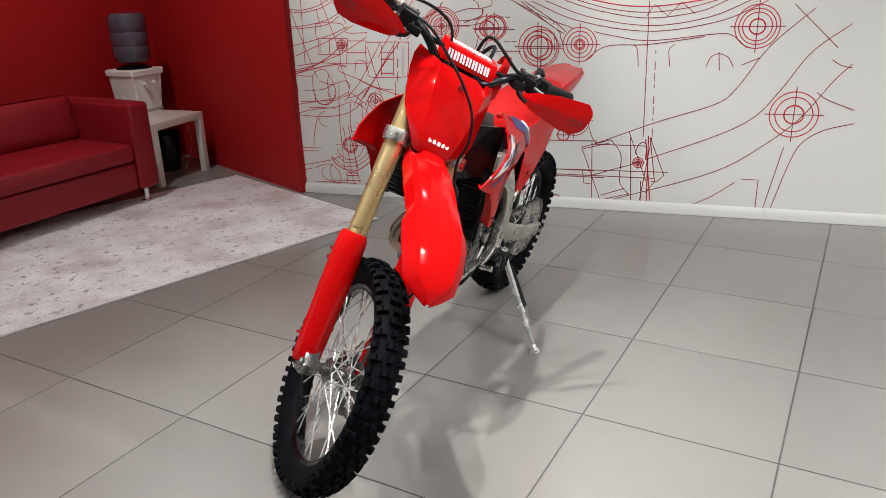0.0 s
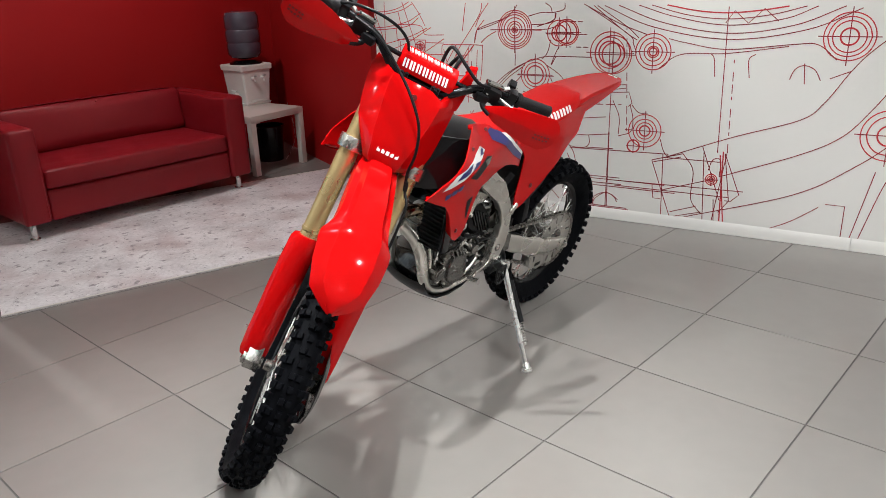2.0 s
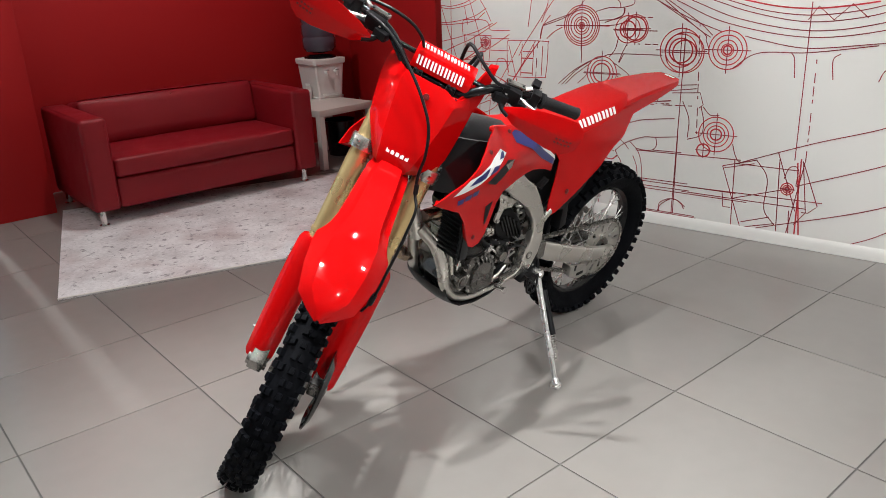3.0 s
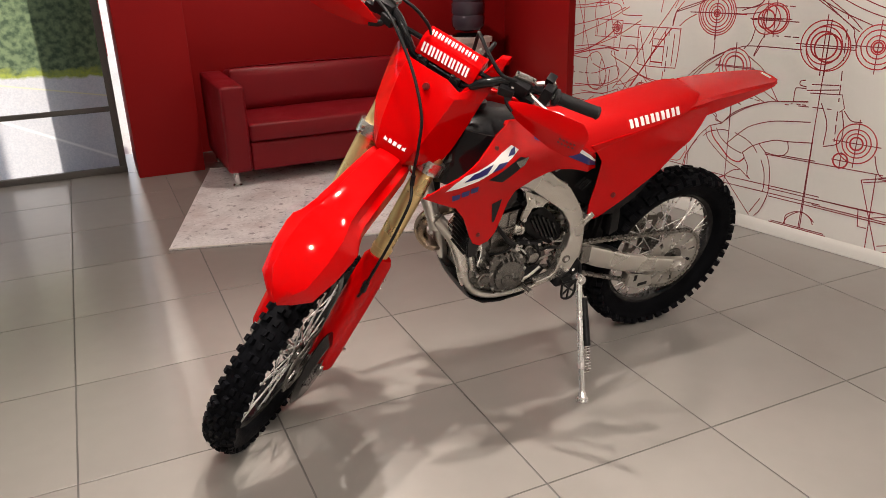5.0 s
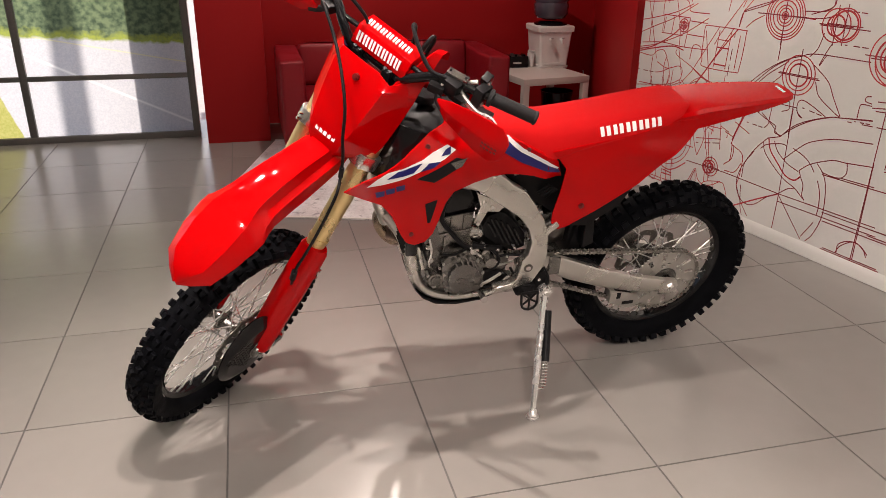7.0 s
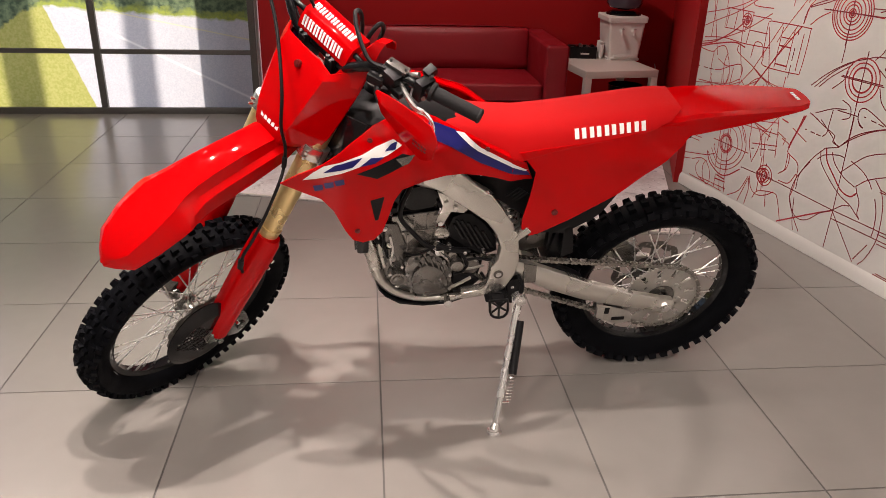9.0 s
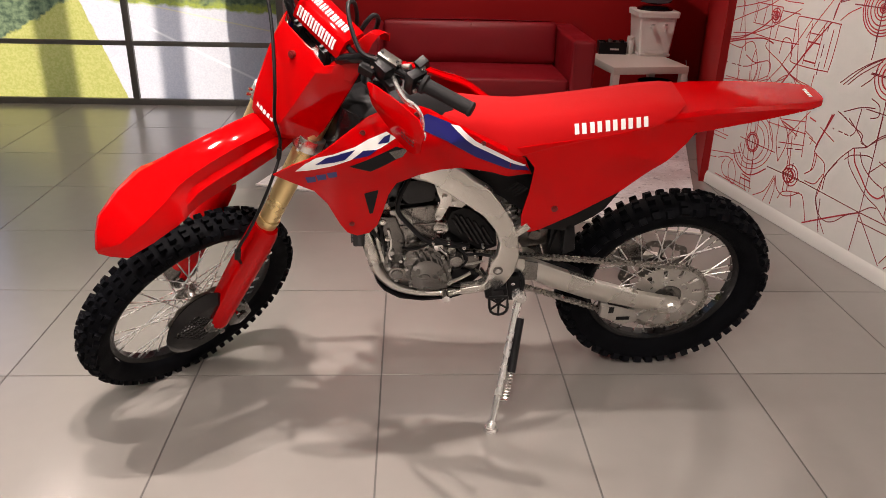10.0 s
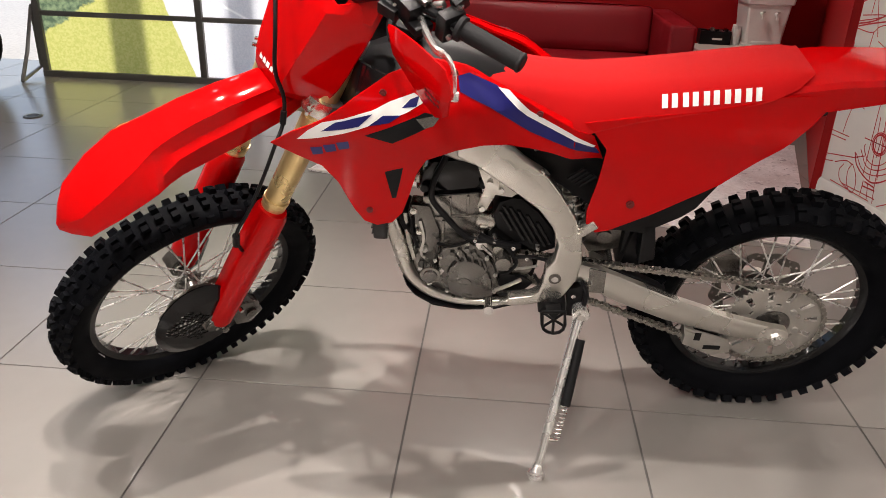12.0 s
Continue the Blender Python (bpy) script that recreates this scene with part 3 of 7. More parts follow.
curve_stroke((1.367, 0.421), (1.415, 0.415), (1.465, 0.420), (1.490, 0.448), (1.484, 0.491))
stroke((1.465, 0.420), (1.633, 0.424))
stroke((1.152, 0.252), (1.680, 0.255))
stroke((1.155, 0.214), (1.691, 0.217))
stroke((1.149, 0.671), (1.158, 0.254), (1.154, 0.072))
stroke((1.152, 0.252), (1.325, 0.075))
curve_stroke((0.836, 0.076), (1.023, 0.181), (1.153, 0.250), width=0.007)
curve_stroke((0.888, 0.219), (0.925, 0.160), (0.975, 0.141), (1.029, 0.160), (1.087, 0.212), (1.152, 0.252), (1.202, 0.291), (1.238, 0.302))
stroke((0.509, 0.253), (0.793, 0.261), (1.152, 0.252))
curve_stroke((1.526, 0.080), (1.528, 0.123), (1.576, 0.155), (1.631, 0.154), (1.674, 0.124))
stroke((1.452, 0.078), (1.730, 0.078))
stroke((1.606, 0.521), (1.608, 0.077))
curve_stroke((0.758, 0.473), (0.817, 0.454), (0.817, 0.419), (0.894, 0.383), (0.900, 0.293), (0.888, 0.219))
curve_stroke((0.817, 0.419), (0.820, 0.374), (0.815, 0.332), (0.780, 0.302))
curve_stroke((0.790, 0.272), (0.858, 0.280), (0.897, 0.338))
curve_stroke((0.881, 0.613), (0.812, 0.441), width=0.007)
stroke((0.868, 0.610), (0.810, 0.418))
stroke((0.645, 0.446), (0.689, 0.181))
stroke((0.614, 0.474), (0.639, 0.349))
stroke((0.650, 0.352), (0.658, 0.172))
curve_stroke((0.634, 0.127), (0.666, 0.174), (0.775, 0.202), (0.811, 0.183), (0.858, 0.083))
stroke((0.720, 0.191), (0.738, 0.116))
curve_stroke((0.916, 0.228), (0.933, 0.127), (0.953, 0.075))
curve_stroke((1.168, 0.670), (1.187, 0.644), (1.207, 0.638))
curve_stroke((0.765, 1.075), (0.898, 1.119), (0.983, 1.168), (1.025, 1.217))
curve_stroke((1.243, 1.174), (1.235, 1.203), (1.202, 1.227))
curve_stroke((1.095, 1.154), (1.176, 1.174), (1.243, 1.174), (1.314, 1.191), (1.320, 1.226))
curve_stroke((1.263, 1.174), (1.251, 1.133), (1.151, 1.096))
curve_stroke((0.795, 1.231), (0.773, 1.156), (0.642, 0.977), (0.594, 0.897))
curve_stroke((0.839, 1.230), (0.781, 1.156), (0.750, 1.094))
stroke((0.684, 1.232), (0.659, 1.067))
curve_stroke((0.004, 1.177), (0.092, 1.168), (0.225, 1.192), (0.305, 1.229))
curve_stroke((0.004, 1.190), (0.094, 1.183), (0.200, 1.204), (0.281, 1.241))
curve_stroke((0.004, 1.070), (0.109, 1.075), (0.267, 1.096), (0.349, 1.146))
curve_stroke((0.004, 1.082), (0.124, 1.092), (0.270, 1.124), (0.364, 1.173))
curve_stroke((0.004, 0.966), (0.140, 0.995), (0.287, 1.034), (0.407, 1.084))
curve_stroke((0.004, 0.896), (0.135, 0.948), (0.271, 1.000), (0.439, 1.089))
curve_stroke((0.181, 1.012), (0.181, 1.074), (0.203, 1.103), (0.345, 1.101), (0.381, 1.073), (0.397, 1.044), (0.530, 1.044))
stroke((0.188, 1.012), (0.395, 1.011))
stroke((0.194, 1.006), (0.185, 0.913), (0.354, 0.914))
stroke((0.206, 1.000), (0.198, 0.919))
stroke((0.272, 1.006), (0.263, 0.914))
stroke((0.198, 1.181), (0.220, 1.074))
stroke((0.229, 1.242), (0.321, 0.977))
stroke((0.094, 1.244), (0.086, 0.855))
stroke((0.004, 1.213), (0.164, 0.766))
curve_stroke((0.315, 0.983), (0.373, 0.982), (0.357, 0.948), (0.320, 0.960), width=0.007)
curve_stroke((0.004, 0.801), (0.123, 0.831), (0.262, 0.902), (0.332, 0.954), width=0.007)
curve_stroke((0.004, 0.813), (0.138, 0.843), (0.274, 0.890), (0.382, 0.937), (0.528, 1.021))
curve_stroke((0.004, 0.789), (0.122, 0.819), (0.284, 0.850), (0.374, 0.839), width=0.007)
curve_stroke((0.030, 0.842), (0.193, 0.861), (0.363, 0.856), (0.555, 0.863))
stroke((0.395, 1.011), (0.376, 0.856))
stroke((0.393, 0.996), (0.527, 0.995))
stroke((0.388, 0.925), (0.522, 0.925))
curve_stroke((0.526, 0.987), (0.512, 0.971), (0.512, 0.880), (0.520, 0.811), (0.537, 0.776), (0.751, 0.778), (0.783, 0.801), (0.795, 0.970), (0.774, 0.987), (0.526, 0.987))
curve_stroke((0.429, 0.798), (0.441, 0.868), (0.474, 0.879), (0.504, 0.862), (0.513, 0.810))
curve_stroke((0.323, 0.844), (0.326, 0.809), (0.446, 0.763), (0.571, 0.712), (0.684, 0.696))
curve_stroke((0.132, 0.784), (0.129, 0.688), (0.156, 0.616), (0.208, 0.599), (0.264, 0.630))
curve_stroke((0.245, 0.785), (0.234, 0.737), (0.241, 0.666), (0.264, 0.630), (0.288, 0.679), (0.268, 0.750), (0.245, 0.785))
curve_stroke((0.004, 0.783), (0.118, 0.778), (0.161, 0.808), (0.215, 0.820), (0.252, 0.785))
curve_stroke((0.175, 0.749), (0.260, 0.726), (0.354, 0.751), (0.385, 0.727), (0.373, 0.668))
dashes((0.013, 0.686), (0.163, 0.689))
curve_stroke((0.163, 0.689), (0.217, 0.701), (0.300, 0.738))
stroke((0.004, 0.722), (0.017, 0.723), (0.010, 0.589))
stroke((0.033, 0.614), (0.277, 0.624), (0.386, 0.668))
stroke((0.614, 0.987), (0.457, 0.740), (0.343, 0.620))
curve_stroke((0.713, 0.992), (0.576, 0.788), (0.433, 0.597))
curve_stroke((0.737, 0.987), (0.630, 0.857), (0.476, 0.646), width=0.007)
curve_stroke((0.613, 0.886), (0.695, 0.886), width=0.007)
curve_stroke((0.608, 0.800), (0.690, 0.800), width=0.007)
stroke((0.619, 0.970), (0.607, 0.782))
stroke((0.699, 0.970), (0.689, 0.783))
stroke((0.622, 0.925), (0.691, 0.925))
stroke((0.760, 0.959), (0.751, 0.789))
dashes((0.724, 0.970), (0.711, 0.732))
stroke((0.524, 0.959), (0.595, 0.695))
curve_stroke((0.407, 0.597), (0.465, 0.681), (0.545, 0.718), (0.606, 0.672))
curve_stroke((0.485, 0.598), (0.515, 0.647), (0.555, 0.671), (0.590, 0.624))
stroke((0.387, 0.680), (0.498, 0.599))
stroke((0.446, 0.763), (0.533, 0.718), (0.757, 0.657))
stroke((0.332, 0.948), (0.336, 0.844), (0.383, 0.704))
stroke((0.312, 0.726), (0.301, 0.595))
stroke((0.700, 0.754), (0.693, 0.638))
curve_stroke((0.300, 1.241), (0.351, 1.173), (0.395, 1.095))
curve_stroke((0.004, 0.594), (0.142, 0.616), (0.292, 0.643), (0.374, 0.680))
stroke((0.084, 0.578), (0.279, 0.576))
curve_stroke((0.004, 0.538), (0.124, 0.566), (0.273, 0.582), (0.383, 0.620))
curve_stroke((0.004, 0.526), (0.200, 0.519), (0.363, 0.548), (0.474, 0.622))
curve_stroke((0.197, 0.556), (0.146, 0.518), (0.108, 0.405), (0.095, 0.316))
curve_stroke((0.152, 0.506), (0.162, 0.469), (0.201, 0.454))
stroke((0.306, 0.655), (0.297, 0.473), (0.306, 0.171))
curve_stroke((0.140, 0.664), (0.142, 0.616), (0.208, 0.595), (0.263, 0.618))
curve_stroke((0.229, 0.678), (0.244, 0.624), (0.272, 0.642), (0.283, 0.690))
curve_stroke((0.383, 0.632), (0.471, 0.586), (0.519, 0.515))
curve_stroke((0.371, 0.644), (0.425, 0.657), (0.505, 0.694))
stroke((0.460, 0.610), (0.462, 0.453), (0.509, 0.381))
stroke((0.383, 0.620), (0.369, 0.450))
curve_stroke((0.481, 0.538), (0.512, 0.611), (0.554, 0.659), (0.603, 0.625), (0.574, 0.576))
stroke((0.004, 0.286), (0.131, 0.289))
stroke((0.004, 0.189), (0.215, 0.231), (0.286, 0.260))
stroke((0.004, 0.662), (0.017, 0.072))
stroke((0.011, 0.662), (0.005, 0.072))
curve_stroke((0.270, 0.312), (0.270, 0.288), (0.319, 0.244), (0.381, 0.245), (0.429, 0.280), (0.457, 0.345), (0.425, 0.410), (0.372, 0.433))
curve_stroke((0.248, 0.281), (0.311, 0.222), (0.388, 0.226), (0.462, 0.271), (0.492, 0.347), (0.455, 0.428), (0.390, 0.465))
curve_stroke((0.225, 0.254), (0.296, 0.197), (0.396, 0.203), (0.481, 0.259), (0.521, 0.346), (0.487, 0.437), (0.410, 0.489))
curve_stroke((0.216, 0.256), (0.253, 0.202), (0.348, 0.164), (0.420, 0.180), (0.504, 0.238), width=0.007)
stroke((0.320, 0.451), (0.355, 0.167))
stroke((0.355, 0.460), (0.403, 0.184))
stroke((0.375, 0.466), (0.396, 0.162), (0.411, 0.078))
stroke((0.253, 0.336), (0.316, 0.336))
stroke((0.378, 0.335), (0.546, 0.336))
stroke((0.447, 0.467), (0.543, 0.471), (0.734, 0.482))
stroke((0.015, 0.308), (0.146, 0.310))
stroke((0.006, 0.156), (0.074, 0.170))
curve_stroke((0.091, 0.172), (0.169, 0.201), (0.221, 0.197))
curve_stroke((0.158, 0.182), (0.137, 0.144), (0.162, 0.100), (0.247, 0.078), (0.266, 0.075))
curve_stroke((0.219, 0.202), (0.199, 0.164), (0.211, 0.107), (0.249, 0.074), (0.274, 0.098), (0.262, 0.155), (0.219, 0.202))
stroke((0.089, 0.080), (0.387, 0.079))
stroke((0.173, 0.093), (0.419, 0.100))
curve_stroke((0.328, 0.153), (0.401, 0.148), width=0.007)
curve_stroke((0.320, 0.130), (0.406, 0.135), width=0.007)
stroke((0.319, 0.155), (0.320, 0.084))
stroke((0.351, 0.156), (0.370, 0.082))
curve_stroke((0.444, 0.075), (0.528, 0.132), (0.579, 0.226))
curve_stroke((0.583, 0.218), (0.554, 0.141), (0.528, 0.073))
stroke((0.583, 0.218), (0.598, 0.158), (0.585, 0.076))
curve_stroke((0.519, 0.535), (0.534, 0.459), (0.540, 0.389), (0.580, 0.301))
curve_stroke((0.526, 0.537), (0.538, 0.505), (0.601, 0.461), (0.613, 0.393), (0.580, 0.301))
stroke((0.558, 0.394), (0.736, 0.427))
dashes((0.561, 0.368), (0.743, 0.407))
stroke((0.538, 0.505), (0.713, 0.535))
curve_stroke((0.830, 0.418), (0.834, 0.377), (0.824, 0.339), (0.787, 0.308))
stroke((0.722, 0.495), (0.784, 0.475), (0.773, 0.442))
stroke((0.610, 0.437), (0.729, 0.590))
stroke((0.565, 0.486), (0.680, 0.457))
curve_stroke((0.547, 0.499), (0.645, 0.482), width=0.007)
curve_stroke((0.734, 0.562), (0.779, 0.553), width=0.007)
stroke((0.677, 0.500), (0.663, 0.435))
stroke((0.707, 0.584), (0.722, 0.495), (0.738, 0.371))
curve_stroke((0.586, 0.229), (0.613, 0.173), (0.662, 0.154), (0.723, 0.172), (0.775, 0.206))
rings(1.010, 1.078, 0.009, 0.018, 0.034, 0.047, 0.068, 0.085, 0.097, 0.109)
rings(1.288, 1.062, 0.044, 0.071)
rings(1.333, 1.067, 0.061, 0.071)
rings(1.143, 0.825, 0.051, 0.070, 0.090)
rings(0.353, 0.968, 0.010, 0.021, 0.034)
rings(0.360, 0.336, 0.041, 0.050)
rings(0.558, 0.626, 0.014, 0.033, 0.052)
rings(0.692, 0.265, 0.020, 0.034, 0.051)
rings(0.671, 0.259, 0.034)
for ink, mesh_lines in strokes.items():
    ob = part("mural_line_print", mesh_lines, ink, mural_wall, "thin red blueprint lines printed on the wall", smooth=False)


# ---- banner on a frame, in front of the windows ----
def banner_material():
    """Printed fabric, lit through from behind: grass, a grey road, a white line and dark trees."""
    m = bpy.data.materials.new("printed_fabric")
    m.use_nodes = True
    nt = m.node_tree
    nt.nodes.remove(nt.nodes["Principled BSDF"])
    co = nt.nodes.new("ShaderNodeTexCoord")
    sep = nt.nodes.new("ShaderNodeSeparateXYZ")
    fuzz = nt.nodes.new("ShaderNodeTexNoise")
    fuzz.inputs["Scale"].default_value, fuzz.inputs["Detail"].default_value = 16, 8
    nt.links.new(co.outputs["Object"], fuzz.inputs["Vector"])
    nt.links.new(co.outputs["Object"], sep.inputs[0])

    def side(ax, az, c, soft=0.004, wobble=0.0):
        """1 where ax * x + az * z > c."""
        d = nt.nodes.new("ShaderNodeVectorMath")
        d.operation = "DOT_PRODUCT"
        d.inputs[1].default_value = (ax, 0, az)
        nt.links.new(co.outputs["Object"], d.inputs[0])
        w = nt.nodes.new("ShaderNodeMath")
        w.operation = "MULTIPLY_ADD"
        w.inputs[1].default_value = wobble
        nt.links.new(fuzz.outputs[0], w.inputs[0])
        nt.links.new(d.outputs["Value"], w.inputs[2])
        r = nt.nodes.new("ShaderNodeMapRange")
        r.inputs[1].default_value, r.inputs[2].default_value = c + wobble / 2 - soft, c + wobble / 2 + soft
        nt.links.new(w.outputs[0], r.inputs[0])
        return r.outputs[0]

    def times(a, b):
        n = nt.nodes.new("ShaderNodeMath")
        n.operation = "MULTIPLY"
        nt.links.new(a, n.inputs[0])
        nt.links.new(b, n.inputs[1])
        return n.outputs[0]

    def over(below, mask, top):
        n = nt.nodes.new("ShaderNodeMix")
        n.data_type = "RGBA"
        nt.links.new(mask, n.inputs[0])
        for s, v in ((6, below), (7, top)):
            if isinstance(v, tuple):
                n.inputs[s].default_value = (*v, 1)
            else:
                nt.links.new(v, n.inputs[s])
        return n.outputs[2]

    def mottled(a, b, scale):
        t = nt.nodes.new("ShaderNodeTexNoise")
        t.inputs["Scale"].default_value, t.inputs["Detail"].default_value = scale, 9
        nt.links.new(co.outputs["Object"], t.inputs["Vector"])
        r = nt.nodes.new("ShaderNodeMapRange")
        r.inputs[1].default_value, r.inputs[2].default_value = 0.38, 0.62
        nt.links.new(t.outputs[0], r.inputs[0])
        return over(a, r.outputs[0], b)

    road = mottled((0.58, 0.59, 0.63), (0.66, 0.66, 0.69), 90)
    colour = over(road, times(side(0.44, 0.9, -0.296, 0.006), side(-0.44, -0.9, 0.282, 0.006)), (0.9, 0.9, 0.9))
    colour = over(colour, times(side(0.19, 0.98, 0.362, 0.003), side(-0.19, -0.98, -0.37, 0.003)), (0.75, 0.72, 0.5))
    colour = over(colour, side(-0.94, -0.34, 1.885, 0.004, 0.02), mottled((0.40, 0.41, 0.115), (0.49, 0.48, 0.165), 60))
    colour = over(colour, side(0.06, 1.0, 0.62, 0.01, 0.05), mottled((0.36, 0.42, 0.08), (0.30, 0.36, 0.10), 50))
    trees = mottled((0.075, 0.11, 0.07), (0.19, 0.25, 0.14), 26)
    colour = over(colour, side(0.06, 1.0, 0.66, 0.02, 0.14), trees)
    colour = over(colour, side(-0.5, 0.866, 1.83, 0.01, 0.12), trees)
    through_it = nt.nodes.new("ShaderNodeBsdfTranslucent")
    front = nt.nodes.new("ShaderNodeBsdfDiffuse")
    mix = nt.nodes.new("ShaderNodeMixShader")
    mix.inputs[0].default_value = 0.85
    nt.links.new(colour, through_it.inputs[0])
    nt.links.new(colour, front.inputs[0])
    nt.links.new(front.outputs[0], mix.inputs[1])
    nt.links.new(through_it.outputs[0], mix.inputs[2])
    nt.links.new(mix.outputs[0], nt.nodes["Material Output"].inputs[0])
    return m


M["banner"] = banner_material()


def build_banner():
    b = thing("banner_stand", "grey metal banner stand with a printed road and trees", "banner stand")
    for x0, x1 in ((-3.12, -1.98), (-1.93, -0.87)):
        bm = bmesh.new()
        bm.faces.new([bm.verts.new(p) for p in ((x0, 3.66, 0.03), (x1, 3.66, 0.03), (x1, 3.66, 2.4), (x0, 3.66, 2.4))])
        part("fabric_panel", bm, "banner", b, "translucent fabric printed with a road, lawn and trees")
    for x in (-3.145, -1.955, -0.850):
        part("post", box(x - 0.024, x + 0.024, 3.635, 3.675, 0.0, 2.44, 0.004), "frame", b)
    for z0, z1, y0 in ((0.0, 0.045, 3.63), (2.40, 2.44, 3.64)):
        part("rail", box(-3.17, -0.825, y0, 3.68, z0, z1, 0.004), "frame", b)
    part("crossbar", box(-3.12, -0.87, 3.638, 3.656, 0.435, 0.470, 0.003), "frame", b)
    for x in (-3.19,):
        part("foot", tube([(x, 3.40, 0.012), (x, 3.66, 0.07), (x, 3.66, 0.5), (x, 3.52, 0.2), (x, 3.40, 0.012)], 0.014, 8, straight=True), "frame", b, "slanting triangular foot")
    return b


build_banner()

# daylight side: unseen posts set outside, so soft shadow bands cross the fabric
for k, (x0, x1) in enumerate(((-7.1, -6.9), (-5.2, -5.05), (-2.63, -2.37), (-1.755, -1.56))):
    setting("outside_post", box(x0, x1, 5.10, 5.25, 0, 4.6), "frame", "unseen dark upright post set outside to shade the front", "post")
# red post in the gap, made wider to keep a sunbeam off the floor
setting("outside_fin", box(-0.87, -0.776, 5.4, 5.45, 0.62, 4.4), "redwall", "red painted post outside, widened to block sun through the gap", "post")
# unseen pier placed to keep the right of the fabric darker
setting("wall_front_pier", box(-1.24, -0.85, 3.98, 4.1, 0, 2.75), "greywall", "unseen grey pier that shades the right of the banner", "wall")
setting("ground", box(-60, 60, 4.11, 80, -0.2, -0.03), "paving", "pale sunlit paving outside", "ground")

# floor socket
socket_ = thing("floor_socket", "round dark metal floor socket let into a tile", "floor socket", pose(-2.615, 2.557, 0))
part("ring", lathe([(0.034, 0.0), (0.055, 0.0), (0.055, 0.004), (0.05, 0.007), (0.036, 0.007), (0.034, 0.004)], 28, "z"), "dark_steel", socket_)
part("lid", lathe([(0.0001, 0.001), (0.033, 0.001), (0.033, 0.004), (0.0001, 0.005)], 28, "z"), "black", socket_)


# ---- rug ----
def build_rug():
    r = thing("rug", "pale grey-pink faded vintage rug lying under the sofa front", "rug", pose(-0.747, 1.836, 0, 0, 0, -16.2))
    wide, deep = 2.33, 1.62
    bm = box(0, wide, 0, deep, 0.001, 0.008, 0.003)
    part("carpet", bm, "rug", r)
    for y0, y1 in ((0.0, 0.012), (deep - 0.012, deep)):
        part("edge_binding", box(0.0, wide, y0, y1, 0.0085, 0.0105), "table", r)
    return r


build_rug()


# ---- sofa ----
def cushion(x0, x1, y0, y1, z0, z1, r=0.03, puff=0.012):
    bm = box(x0, x1, y0, y1, z0, z1)
    bmesh.ops.subdivide_edges(bm, edges=bm.edges[:], cuts=7, use_grid_fill=True)
    cx, cy, cz = (x0 + x1) / 2, (y0 + y1) / 2, (z0 + z1) / 2
    for v in bm.verts:
        a, b, c = (v.co.x - cx) / (x1 - x0) * 2, (v.co.y - cy) / (y1 - y0) * 2, (v.co.z - cz) / (z1 - z0) * 2
        for k, (p, q, w) in enumerate(((b, c, a), (a, c, b), (a, b, c))):
            v.co[k] += puff * (1 - p * p) * (1 - q * q) * (1 if w > 0.99 else -1 if w < -0.99 else 0)
    sharp = [e for e in bm.edges if len(e.link_faces) == 2 and e.calc_face_angle(0) > 0.9]
    bmesh.ops.bevel(bm, geom=sharp, offset=r, segments=3, affect="EDGES", profile=0.5)
    return bm


def build_sofa():
    s = thing("sofa", "dark red leatherette two-seat sofa with square arms", "sofa")
    x0, x1, y0, y1 = -0.25, 1.29, 2.80, 3.62
    for a, b in ((x0, x0 + 0.155), (x1 - 0.155, x1)):
        arm = part("armrest", cushion(a, b, y0, y1, 0.10, 0.655, 0.022, 0.006), "leather", s)
        seam_x = a + 0.02 if a != x0 else b - 0.02
        part("seam", tube([(seam_x, y0 - 0.001, 0.12), (seam_x, y0 - 0.001, 0.62)], 0.0025, 6, straight=True), "leather", arm)
    part("seat_base", cushion(x0 + 0.157, x1 - 0.157, y0 + 0.015, y1 - 0.1, 0.10, 0.285, 0.02, 0.003), "leather", s)
    part("seat_cushion", cushion(x0 + 0.158, x1 - 0.158, y0 + 0.005, y1 - 0.2, 0.287, 0.405, 0.028, 0.014), "leather", s)
    part("backrest", cushion(x0 + 0.157, x1 - 0.157, y1 - 0.16, y1, 0.12, 0.66, 0.03, 0.006), "leather", s)
    half = (x0 + x1) / 2
    for a, b in ((x0 + 0.16, x1 - 0.16),):
        bm = cushion(a, b, -0.07, 0.07, 0, 0.29, 0.03, 0.014)
        part("back_cushion", moved(bm, Matrix.Translation((0, y1 - 0.235, 0.40)) @ Matrix.Rotation(radians(-9), 4, "X")), "leather", s)
    part("centre_tuck", tube([(half, y1 - 0.275, 0.672), (half, y1 - 0.20, 0.692), (half, y1 - 0.15, 0.668)], 0.004, 8), "leather", s)
    for fx in (x0 + 0.05, x1 - 0.09):
        for fy in (y0 + 0.05, y1 - 0.06):
            leg = part("leg", cyl((fx, fy, 0.0135), (fx, fy, 0.10), 0.019, 20, bevel=0.002), "chrome", s, "short round chrome leg")
            part("foot_plate", cyl((fx, fy, 0.0105), (fx, fy, 0.0145), 0.03, 20), "chrome", leg)
    return s


build_sofa()


# ---- side table, water dispenser and box ----
def build_table():
    t = thing("side_table", "square whitish side table with thick square legs", "side table", pose(1.475, 3.02, 0, 0, 0, 8))
    w, h = 0.55, 0.45
    part("tabletop", box(0, w, 0, w, h - 0.05, h, 0.003), "table", t)
    for x in (0.0, w - 0.05):
        for y in (0.0, w - 0.05):
            part("leg", box(x + 0.001, x + 0.049, y + 0.001, y + 0.049, 0.0, h - 0.05, 0.002), "table", t)
    return t


build_table()


